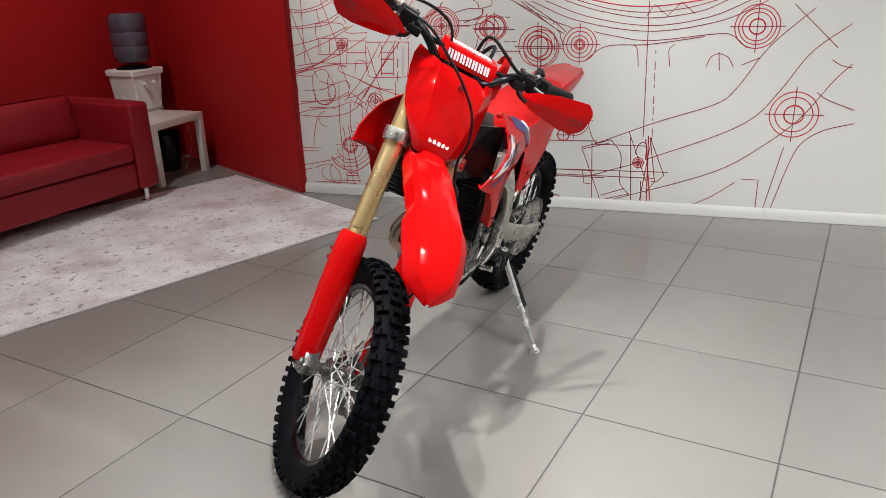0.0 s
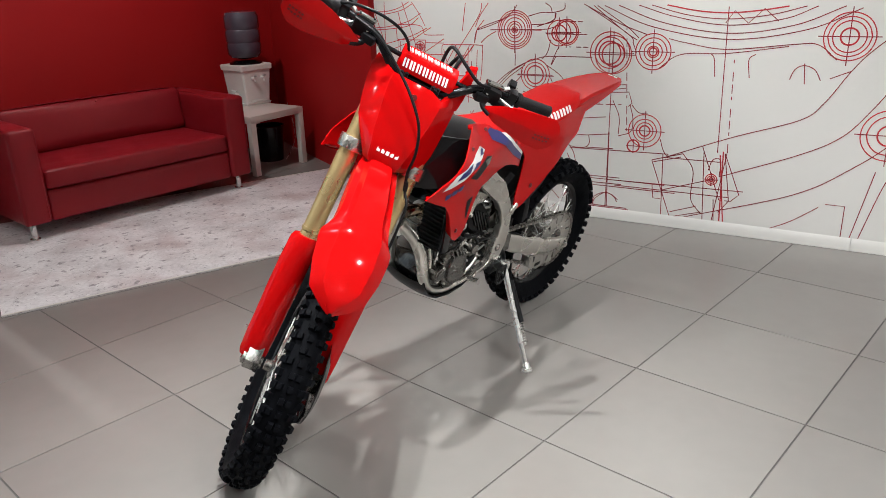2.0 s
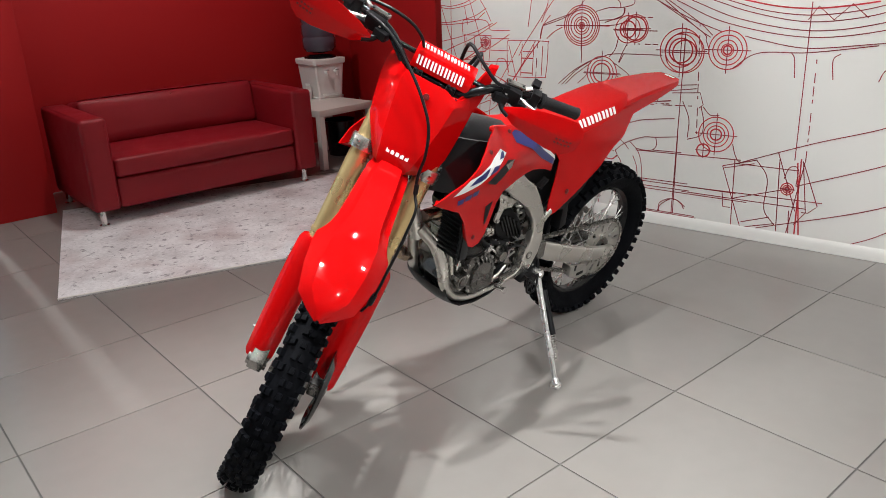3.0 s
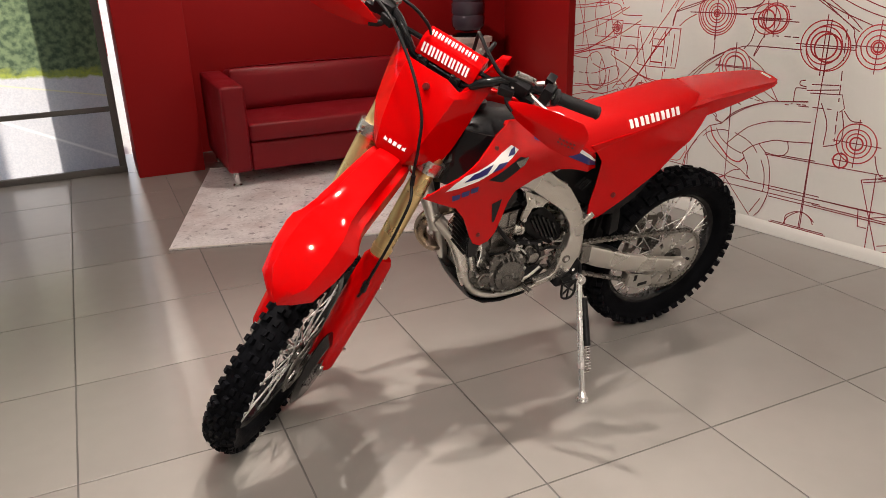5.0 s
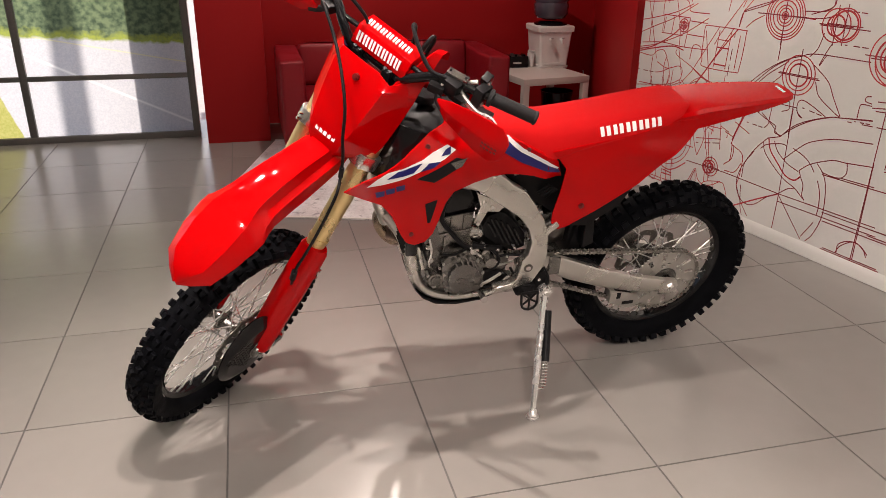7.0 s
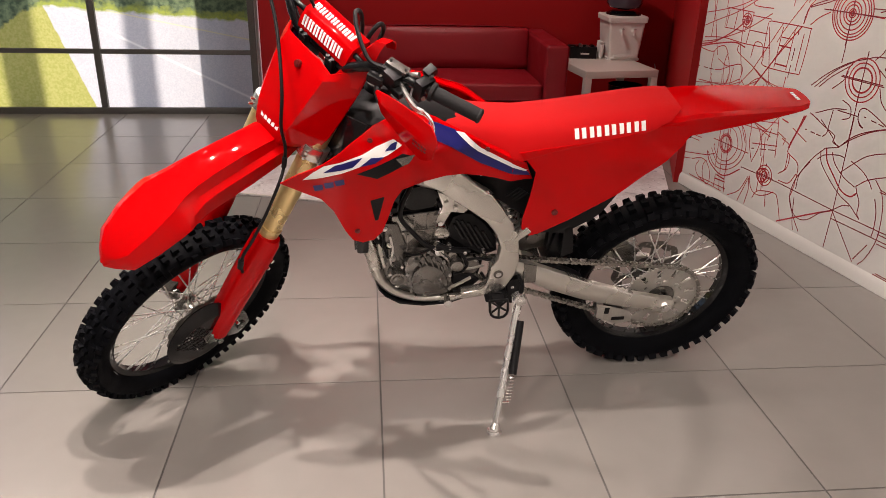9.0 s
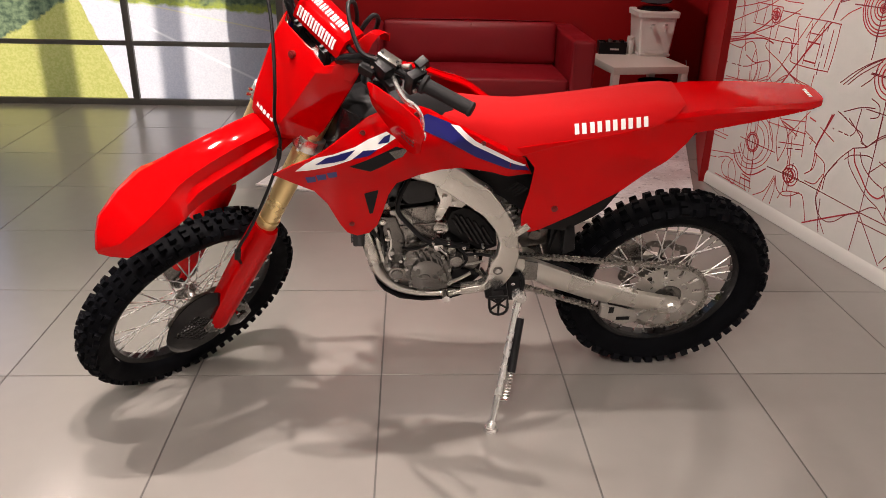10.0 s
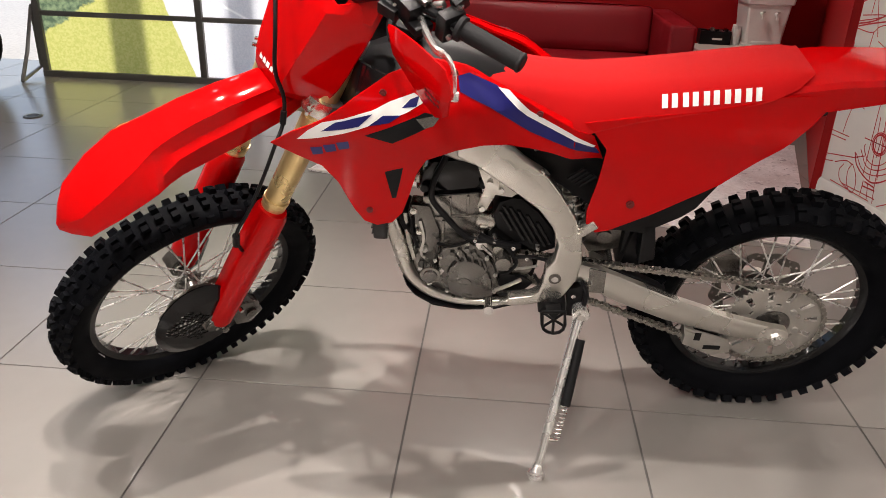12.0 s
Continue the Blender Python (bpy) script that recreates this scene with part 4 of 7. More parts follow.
def build_dispenser():
    d = thing("water_dispenser", "white tabletop water dispenser with a blue-grey bottle", "water dispenser", pose(1.885, 3.475, 0.45))
    rings_ = []
    for z, w, y0, y1 in ((0.0, 0.118, 0.0, 0.25), (0.015, 0.12, -0.004, 0.252), (0.02, 0.112, 0.006, 0.25), (0.27, 0.135, -0.004, 0.26), (0.275, 0.148, -0.016, 0.27), (0.31, 0.15, -0.018, 0.272), (0.318, 0.143, -0.012, 0.266)):
        rings_.append([(-w, y0 + 0.012, z), (-w + 0.012, y0, z), (w - 0.012, y0, z), (w, y0 + 0.012, z), (w, y1, z), (-w, y1, z)])
    part("body", ring_loft(rings_), "dispenser", d)
    part("top_cover", lathe([(0.13, 0.316), (0.128, 0.33), (0.09, 0.345), (0.0001, 0.345)], 28, "z"), "gloss_black", d, "glossy black bottle collar", basis=pose(0, 0.127, 0))
    for x in (-0.045, 0.045):
        tap = part("tap", merge(cyl((x, -0.002, 0.215), (x, -0.045, 0.215), 0.012, 14), cyl((x, -0.036, 0.225), (x, -0.036, 0.185), 0.009, 12)), "dispenser", d)
        part("lever", box(x - 0.008, x + 0.008, -0.052, -0.03, 0.226, 0.236, 0.002), "steel", tap)
    part("drip_tray", box(-0.085, 0.085, -0.014, -0.003, 0.03, 0.044, 0.003), "dispenser", d)
    bottle = lathe([(0.0001, 0.36), (0.045, 0.355), (0.11, 0.37), (0.133, 0.40), (0.135, 0.47), (0.128, 0.485), (0.135, 0.50), (0.135, 0.57), (0.128, 0.585), (0.135, 0.60), (0.135, 0.68), (0.12, 0.715), (0.06, 0.725), (0.0001, 0.725)], 36, "z")
    part("bottle", bottle, "bottle", d, "ribbed blue-grey plastic water bottle", basis=pose(0, 0.127, 0))
    return d


build_dispenser()


def build_box():
    b = thing("supply_box", "small black box of sachets on the table", "box", pose(1.595, 3.60, 0.45, 0, 0, -4))
    part("tray", merge(box(-0.1, 0.1, -0.06, 0.06, 0, 0.008), box(-0.1, 0.1, -0.06, -0.054, 0.008, 0.085), box(-0.1, 0.1, 0.054, 0.06, 0.008, 0.085), box(-0.1, -0.094, -0.054, 0.054, 0.008, 0.085), box(0.094, 0.1, -0.054, 0.054, 0.008, 0.085)), "black", b)
    part("print_bar", box(-0.02, 0.045, -0.0615, -0.0602, 0.03, 0.042), "table", b, "pale illegible print")
    for k in range(6):
        part("sachet", box(-0.08 + k * 0.028, -0.06 + k * 0.028, -0.04, 0.03, 0.01, 0.075 + 0.012 * (k % 3), 0.002), "gloss_black" if k % 2 else "dark_steel", b)
    c = thing("cup_stack", "loose stack of white paper cups and stirrers", "paper cups", pose(1.725, 3.56, 0.45))
    for k, (x, y, lean) in enumerate(((0, 0, 4), (0.022, 0.03, -5), (-0.012, 0.035, 9))):
        bm = lathe([(0.0001, 0.0), (0.016, 0.0), (0.022, 0.105 + 0.01 * k), (0.019, 0.105 + 0.01 * k), (0.0001, 0.01)], 18, "z")
        part("paper_cup", bm, "dispenser", c, basis=pose(x, y, 0.002, lean, lean / 2, 0))
    return b


build_box()

# a dark bin-like bag under the table, a power lead beside it
bag = thing("waste_bin", "dark blue-black waste bin under the side table", "waste bin", pose(1.90, 3.42, 0))
part("bucket", lathe([(0.0001, 0.0), (0.10, 0.0), (0.125, 0.28), (0.13, 0.285), (0.122, 0.285), (0.098, 0.012), (0.0001, 0.012)], 30, "z"), "gloss_black", bag)
lead = thing("power_lead", "thin grey power lead hanging down the wall", "cable")
part("wire", tube([(2.10, 3.40, 0.44), (2.135, 3.40, 0.30), (2.13, 3.38, 0.15), (2.05, 3.34, 0.06), (1.96, 3.30, 0.006)], 0.0035, 6), "steel", lead)


# ---- ceiling lamps ----
def build_downlight():
    d = thing("downlight", "small round lit white ceiling downlight, some copies added for fill", "ceiling lamp", pose(-1.52, -2.25, CEILING), group="ceiling downlights")
    part("rim", lathe([(0.036, 0.0), (0.036, -0.004), (0.040, -0.010), (0.050, -0.010), (0.056, -0.004), (0.057, 0.0)], 24, "z"), "dispenser", d)
    part("lens", cyl((0, 0, -0.005), (0, 0, 0.0), 0.0365, 20), "lens", d)
    return d


def build_downlights():
    d = build_downlight()
    # fixtures at every lamp, the added fill ones included
    spots = [(lx, ly) for lx, ly, lw, wide in DOWNLIGHTS_AND_FILL if (lx, ly) != (-1.52, -2.25)]
    spots += [(lx, 3.2 - 0.6 * k) for lx in (-3.6, -1.0) for k in range(7)]
    for lx, ly in spots:
        copy_thing(d, pose(lx, ly, CEILING))


build_downlights()


# out-of-view fixture for one of the added wash lamps
def build_added_wall_spot(eye, target):
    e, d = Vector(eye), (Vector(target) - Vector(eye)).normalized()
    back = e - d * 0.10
    s = thing("wall_spot", "small unseen ceiling spot added to brighten the mural wall", "ceiling lamp", pose(back.x, back.y, CEILING), group="wall spots")
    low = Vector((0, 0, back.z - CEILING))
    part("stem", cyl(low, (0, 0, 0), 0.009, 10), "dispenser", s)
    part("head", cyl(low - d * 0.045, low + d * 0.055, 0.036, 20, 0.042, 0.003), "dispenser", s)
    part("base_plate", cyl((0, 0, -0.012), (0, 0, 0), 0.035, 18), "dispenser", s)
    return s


for eye, target, lw in ADDED_WALL_SPOTS:
    build_added_wall_spot(eye, target)


# ---- floor tiles ----
def build_tiles():
    size, gap = 0.6, 0.0026
    me = None
    shape = box(gap, size - gap, gap, size - gap, -0.012, 0.0, 0.0004, 1)
    me = bpy.data.meshes.new("tile")
    shape.to_mesh(me)
    shape.free()
    me.materials.append(M["tile"])
    for i in range(-10, 5):
        for j in range(-8, 7):
            if i * size > 3.2 or j * size > 3.9:
                continue
            t = new("tile", me)
            t.parent = floor
            t.matrix_basis = pose(i * size + (size if (i + j) % 2 else 0), j * size + (size if (i + j) % 2 else 0), 0, 0, 0, 180 if (i + j) % 2 else 0)
    return me


BIKE_X, BIKE_Y, BIKE_Z, BIKE_YAW, BIKE_LEAN, BIKE_PITCH, BIKE_STEER, FRONT_R, REAR_R = 0.8943, 0.1317, -0.0008, 0.0361, 0.2641, 0.0077, 0.7670, 0.3509, 0.3404


# ---- the dirt bike ----
# bike space: x forward from the rear contact, y to the bike's left, z up in its own plane
RAKE, TRAIL, WHEELBASE = radians(27.2), 0.115, 1.48
BIKE_POSE = (Matrix.Translation((BIKE_X, BIKE_Y, BIKE_Z)) @ Matrix.Rotation(math.pi + BIKE_YAW, 4, "Z")
             @ Matrix.Rotation(-BIKE_LEAN, 4, "X") @ Matrix.Rotation(BIKE_PITCH, 4, "Y"))
PIVOT = Vector((WHEELBASE + TRAIL, 0, 0))
STEER = Matrix.Translation(PIVOT) @ Matrix.Rotation(BIKE_STEER, 4, Vector((-math.sin(RAKE), 0, math.cos(RAKE)))) @ Matrix.Translation(-PIVOT)
bike = thing("dirt_bike", "red dirt bike with gold forks leaning on its side stand", "motorcycle", BIKE_POSE)


def bpart(name, bm, mat, label="", steer=False, parent=None):
    return part(name, bm, mat, parent or bike, label, STEER if steer and parent is None else None)


def blob_knob(bm, centre, out, along, across, length, width, height):
    base = centre - out * 0.003
    corners = []
    for h, k in ((0, 1.0), (height + 0.003, 0.84)):
        for a, b in ((-1, -1), (1, -1), (1, 1), (-1, 1)):
            corners.append(bm.verts.new(base + out * h + along * (a * length / 2 * k) + across * (b * width / 2 * k)))
    for f in ((4, 5, 6, 7), (0, 1, 5, 4), (1, 2, 6, 5), (2, 3, 7, 6), (3, 0, 4, 7)):
        bm.faces.new([corners[i] for i in f])


def tyre_mesh(outer, bead, half, knob):
    """Carcass with a round section, and rows of separate tread blocks."""
    crown = outer - knob
    mid = (crown + bead) / 2 + 0.008
    prof = []
    for a in np.linspace(-2.62, 2.62, 23):
        y = half * math.sin(a) * (1.0 if abs(a) < 1.6 else 0.96)
        r = mid + (crown - mid) * math.cos(a) if abs(a) < 1.5708 else mid + (mid - bead) * math.cos(a) / abs(math.cos(2.62))
        prof.append((r, y))
    prof += [(bead - 0.004, half * 0.36), (bead - 0.004, -half * 0.36), prof[0]]
    return lathe(prof, 84)


def tread_meshes(outer, bead, half, knob, pitch_count):
    """The blocks of two neighbouring rows, to be repeated round the tyre."""
    crown = outer - knob
    mid = (crown + bead) / 2 + 0.008
    meshes = []
    for k in range(2):
        rows = ((-0.2, 0.0), (0.2, 0.0)) if k else ((0.0, 0.0), (-0.62, 0.0), (0.62, 0.0))
        rows += ((-1.13, 0.0), (1.13, 0.0)) if k else ((-1.01, 0.0), (1.01, 0.0))
        for a, shift in rows:
            tt = (k + shift) * 2 * math.pi / pitch_count
            y, r = half * math.sin(a), mid + (crown - mid) * math.cos(a)
            radial, tang = Vector((math.cos(tt), 0, math.sin(tt))), Vector((-math.sin(tt), 0, math.cos(tt)))
            out = (radial * math.cos(a) * half + Vector((0, 1, 0)) * math.sin(a) * (crown - mid)).normalized()
            big = abs(a) > 0.9
            bm = bmesh.new()
            blob_knob(bm, radial * r + Vector((0, y, 0)), out, tang, out.cross(tang).normalized(), 5.0 * outer / pitch_count * (0.70 if big else 0.66), half * (0.40 if big else 0.34), knob)
            bmesh.ops.recalc_face_normals(bm, faces=bm.faces)
            me = bpy.data.meshes.new("tread_block")
            bm.to_mesh(me)
            bm.free()
            me.materials.append(M["rubber"])
            meshes.append(me)
    return meshes


def grid_ring(r0, r1, n, rows, thick, hole=None, tooth=0.0, y=0.0, wave=0):
    """A flat ring about y, with cells left out where hole(ring, step) says so."""
    bm = bmesh.new()
    vs = []
    for i in range(rows + 1):
        r = r0 + (r1 - r0) * i / rows
        row = []
        for k in range(n):
            rr = r
            if i == rows:
                rr += tooth * (1 if (k // 2) % 2 else 0) + (0.004 * math.cos(2 * math.pi * wave * k / n) if wave else 0)
            if i == 0 and wave:
                rr += 0.004 * math.cos(2 * math.pi * wave * k / n)
            a = 2 * math.pi * k / n
            row.append(bm.verts.new((rr * math.cos(a), y, rr * math.sin(a))))
        vs.append(row)
    for i in range(rows):
        for k in range(n):
            if hole and hole(i, k):
                continue
            bm.faces.new((vs[i][k], vs[i][(k + 1) % n], vs[i + 1][(k + 1) % n], vs[i + 1][k]))
    bmesh.ops.delete(bm, geom=[v for v in bm.verts if not v.link_faces], context="VERTS")
    return thickened(bm, thick)


def build_wheel(name, centre, outer, bead, half, knob, count, hub_r, hub_half, steer, disc_r, disc_y, turn):
    basis = (STEER if steer else Matrix()) @ Matrix.Translation(centre) @ Matrix.Rotation(turn, 4, "Y")
    rim_profile = [(bead - 0.018, -0.012), (bead - 0.010, -half * 0.36), (bead + 0.008, -half * 0.44), (bead + 0.010, -half * 0.38), (bead - 0.002, -half * 0.34),
                   (bead - 0.006, 0.0), (bead - 0.002, half * 0.34), (bead + 0.010, half * 0.38), (bead + 0.008, half * 0.44), (bead - 0.010, half * 0.36), (bead - 0.018, 0.012), (bead - 0.018, -0.012)]
    wheel = part(name, lathe(rim_profile, 72), "gloss_black", bike, "glossy black spoked rim", basis)
    part("tyre", tyre_mesh(outer, bead, half, knob), "rubber", wheel, "new black knobbly off-road tyre")
    blocks = tread_meshes(outer, bead, half, knob, count)
    for k in range(0, count, 2):
        for me in blocks:
            block = new("tread_block", me)
            block.parent = wheel
            block.matrix_basis = Matrix.Rotation(-2 * math.pi * k / count, 4, "Y")
    hub = lathe([(0.0001, -hub_half - 0.02), (0.016, -hub_half - 0.02), (0.018, -hub_half), (hub_r, -hub_half), (hub_r + 0.004, -hub_half + 0.004), (hub_r, -hub_half + 0.010), (hub_r * 0.55, -hub_half + 0.018),
                 (hub_r * 0.5, 0), (hub_r * 0.55, hub_half - 0.018), (hub_r, hub_half - 0.010), (hub_r + 0.004, hub_half - 0.004), (hub_r, hub_half), (0.018, hub_half), (0.016, hub_half + 0.02), (0.0001, hub_half + 0.02)], 36)
    part("hub", hub, "dark_cast" if disc_y < 0 else "cast", wheel)
    spoke_meshes, nipple_meshes = [], []
    for side in (-1, 1):
        for lean in (-1, 1):
            a = 0.95 * lean
            p = Vector((hub_r * math.cos(a), side * (hub_half - 0.006), hub_r * math.sin(a)))
            q = Vector((bead - 0.017, side * 0.006, 0))
            ob_mesh = bpy.data.meshes.new("spoke")
            bm = cyl(p, q, 0.0022, 6)
            bm.to_mesh(ob_mesh)
            bm.free()
            ob_mesh.materials.append(M["spoke"])
            spoke_meshes.append(ob_mesh)
            bm = cyl(q, q + (p - q).normalized() * 0.016, 0.0032, 6)
            nm = bpy.data.meshes.new("nipple")
            bm.to_mesh(nm)
            bm.free()
            nm.materials.append(M["steel"])
            nipple_meshes.append(nm)
    for k in range(36):
        for nm, meshes in (("spoke", spoke_meshes), ("nipple", nipple_meshes)):
            s = new(nm, meshes[k % 4])
            s.parent = wheel
            s.matrix_basis = Matrix.Rotation(2 * math.pi * k / 36, 4, "Y")
    n = 96
    disc = grid_ring(disc_r - 0.024, disc_r, n, 5, 0.0035, lambda i, k: i in (1, 3) and (k + i) % 4 == 0, y=disc_y, wave=12)
    part("brake_disc", disc, "disc", wheel, "drilled wavy steel brake disc")
    carrier = grid_ring(0.032, disc_r - 0.023, 48, 3, 0.004, lambda i, k: i > 0 and k % 8 < 6, y=disc_y)
    part("carrier", carrier, "dark_steel", wheel)
    return wheel


RA, FA = (0, 0, REAR_R), (WHEELBASE, 0, FRONT_R)
rear = build_wheel("rear_wheel", RA, REAR_R, 0.246, 0.056, 0.015, 48, 0.048, 0.045, False, 0.118, -0.062, 0.3)
front = build_wheel("front_wheel", FA, FRONT_R, 0.270, 0.044, 0.012, 62, 0.034, 0.034, True, 0.114, 0.058, 0.1)
for w, bead, a in ((rear, 0.246, 0.55), (rear, 0.246, -2.4), (front, 0.270, 0.1)):
    bm = merge(*[box(-0.0045 + k * 0.012 - 0.012, 0.0045 + k * 0.012 - 0.012, 0.0205, 0.0222, -0.005, 0.005) for k in range(3)])
    part("rim_mark", moved(bm, Matrix.Rotation(a, 4, "Y") @ Matrix.Translation((bead + 0.004, 0, 0)) @ Matrix.Rotation(radians(90), 4, "Y")), "white", w, "small white illegible mark")

# rear sprocket and chain
teeth = grid_ring(0.046, 0.119, 240, 9, 0.006, lambda i, k: (i in (4, 5, 6, 7) and 5 + i // 3 < (k % 20) < 12 + i // 3) or (i == 2 and 16 < (k % 40) < 25), tooth=0.006, y=0.070)
bpart("sprocket", moved(teeth, Matrix.Translation(RA)), "sprocket", "silver rear sprocket with cut-outs")
for a in np.linspace(0.2, 6.48, 6, endpoint=False):
    bpart("sprocket_bolt", cyl((0.062 * math.cos(a), 0.070, REAR_R + 0.062 * math.sin(a)), (0.062 * math.cos(a), 0.083, REAR_R + 0.062 * math.sin(a)), 0.0085, 12, bevel=0.001), "steel")
bpart("hub_ring", moved(lathe([(0.020, 0.060), (0.046, 0.060), (0.048, 0.068), (0.044, 0.078), (0.030, 0.080), (0.020, 0.080), (0.020, 0.060)], 36), Matrix.Translation(RA)), "dark_cast")
FRONT_SPROCKET, FS_R, RS_R = (0.635, 0.503), 0.033, 0.1239


def build_chain():
    (fx, fz), rz = FRONT_SPROCKET, REAR_R
    d = math.hypot(fx, fz - rz)
    base = math.atan2(fz - rz, fx)
    off = math.asin((RS_R - FS_R) / d)
    loop = []
    top, low = base + math.pi / 2 - off, base - math.pi / 2 + off
    for a in np.linspace(top, low + 2 * math.pi, 40):
        loop.append((RS_R * math.cos(a), rz + RS_R * math.sin(a)))
    for a in np.linspace(low, top, 14):
        loop.append((fx + FS_R * math.cos(a), fz + FS_R * math.sin(a)))
    loop.append(loop[0])
    pts = np.array(loop)
    cum = np.r_[0, np.cumsum(np.hypot(*np.diff(pts, axis=0).T))]
    count = int(cum[-1] / 0.0159 / 2) * 2
    out = []
    at = np.linspace(0, cum[-1], count, endpoint=False)
    xs, zs = np.interp(at, cum, pts[:, 0]), np.interp(at, cum, pts[:, 1])
    for i in range(count):
        j = (i + 1) % count
        mid = Vector(((xs[i] + xs[j]) / 2, 0.0735, (zs[i] + zs[j]) / 2))
        ang = math.atan2(zs[j] - zs[i], xs[j] - xs[i])
        gap = 0.0075 if i % 2 else 0.0052
        rot = Matrix.Translation(mid) @ Matrix.Rotation(-ang, 4, "Y")
        for s in (-1, 1):
            out.append(moved(prism([(-0.0125, -0.003), (-0.0085, -0.007), (-0.003, -0.0052), (0.003, -0.0052), (0.0085, -0.007), (0.0125, -0.003), (0.0125, 0.003), (0.0085, 0.007), (0.003, 0.0052), (-0.003, 0.0052), (-0.0085, 0.007), (-0.0125, 0.003)], s * gap - 0.0008, s * gap + 0.0008), rot))
        out.append(cyl((xs[i], 0.0735 - 0.009, zs[i]), (xs[i], 0.0735 + 0.009, zs[i]), 0.0042, 8))
    return merge(*out)


bpart("chain", build_chain(), "chain_steel", "oiled steel drive chain")
bpart("front_sprocket", cyl((0.635, 0.068, 0.503), (0.635, 0.080, 0.503), 0.031, 26), "dark_steel")


# swingarm
def beam(stations, half_w):
    """stations: x, y, z centre, height. A rounded box beam."""
    rings_ = []
    for x, y, z, h in stations:
        r = min(0.009, h * 0.25)
        rings_.append([(x, y + half_w * a, z + h / 2 * b) for a, b in ((-1, -1 + 2 * r / h), (-0.6, -1), (0.6, -1), (1, -1 + 2 * r / h), (1, 1 - 2 * r / h), (0.6, 1), (-0.6, 1), (-1, 1 - 2 * r / h))])
    return ring_loft(rings_)


for s in (1, -1):
    arm = beam([(0.575, s * 0.078, 0.482, 0.05), (0.50, s * 0.084, 0.492, 0.066), (0.455, s * 0.090, 0.484, 0.070), (0.39, s * 0.095, 0.456, 0.076), (0.27, s * 0.100, 0.408, 0.072), (0.12, s * 0.103, 0.362, 0.060), (0.02, s * 0.104, 0.342, 0.050), (-0.014, s * 0.104, 0.338, 0.042)], 0.014)
    bpart("swingarm", arm, "alu", "brushed aluminium swingarm")
    bpart("axle_block", prism(rounded([(-0.024, 0.322), (0.035, 0.315), (0.04, 0.365), (-0.022, 0.362)], 2), s * 0.108 - 0.010, s * 0.108 + 0.012, 0.003), "alu")
    bpart("axle_nut", merge(cyl((0.0, s * 0.118, REAR_R), (0.0, s * 0.132, REAR_R), 0.017, 6), cyl((0.0, s * 0.130, REAR_R), (0.0, s * 0.137, REAR_R), 0.010, 14)), "chrome")
bpart("swingarm_bridge", beam([(0.47, 0.0, 0.480, 0.07), (0.41, 0.0, 0.46, 0.075)], 0.085), "alu")
for s in (1, -1):
    bpart("swingarm_cover", prism([(0.475, 0.527), (0.435, 0.517), (0.432, 0.452), (0.470, 0.452)], s * 0.106 - 0.001, s * 0.106 + 0.0025, 0.001), "cast")
bpart("chain_slider", prism([(0.56, 0.532), (0.46, 0.520), (0.33, 0.472), (0.28, 0.446), (0.33, 0.448), (0.46, 0.500), (0.56, 0.515)], 0.060, 0.084, 0.002), "black")
bpart("chain_guide", merge(prism([(0.215, 0.335), (0.10, 0.300), (0.085, 0.255), (0.13, 0.242), (0.205, 0.275)], 0.090, 0.094, 0.001), prism([(0.21, 0.325), (0.185, 0.318), (0.185, 0.27), (0.21, 0.28)], 0.055, 0.098, 0.002)), "sprocket", "small metal chain guide")
for x0, x1, z0, z1 in ((0.168, 0.196, 0.292, 0.318), (0.112, 0.155, 0.262, 0.276)):
    bpart("guide_slot", box(x0, x1, 0.0935, 0.0950, z0, z1, 0.0005), "black")
bpart("chain_guide_block", prism([(0.20, 0.315), (0.11, 0.288), (0.10, 0.262), (0.195, 0.285)], 0.058, 0.089, 0.003), "black")
bpart("brake_caliper", prism([(0.13, 0.40), (0.06, 0.41), (0.05, 0.45), (0.09, 0.47), (0.14, 0.45)], -0.095, -0.04, 0.006), "cast")

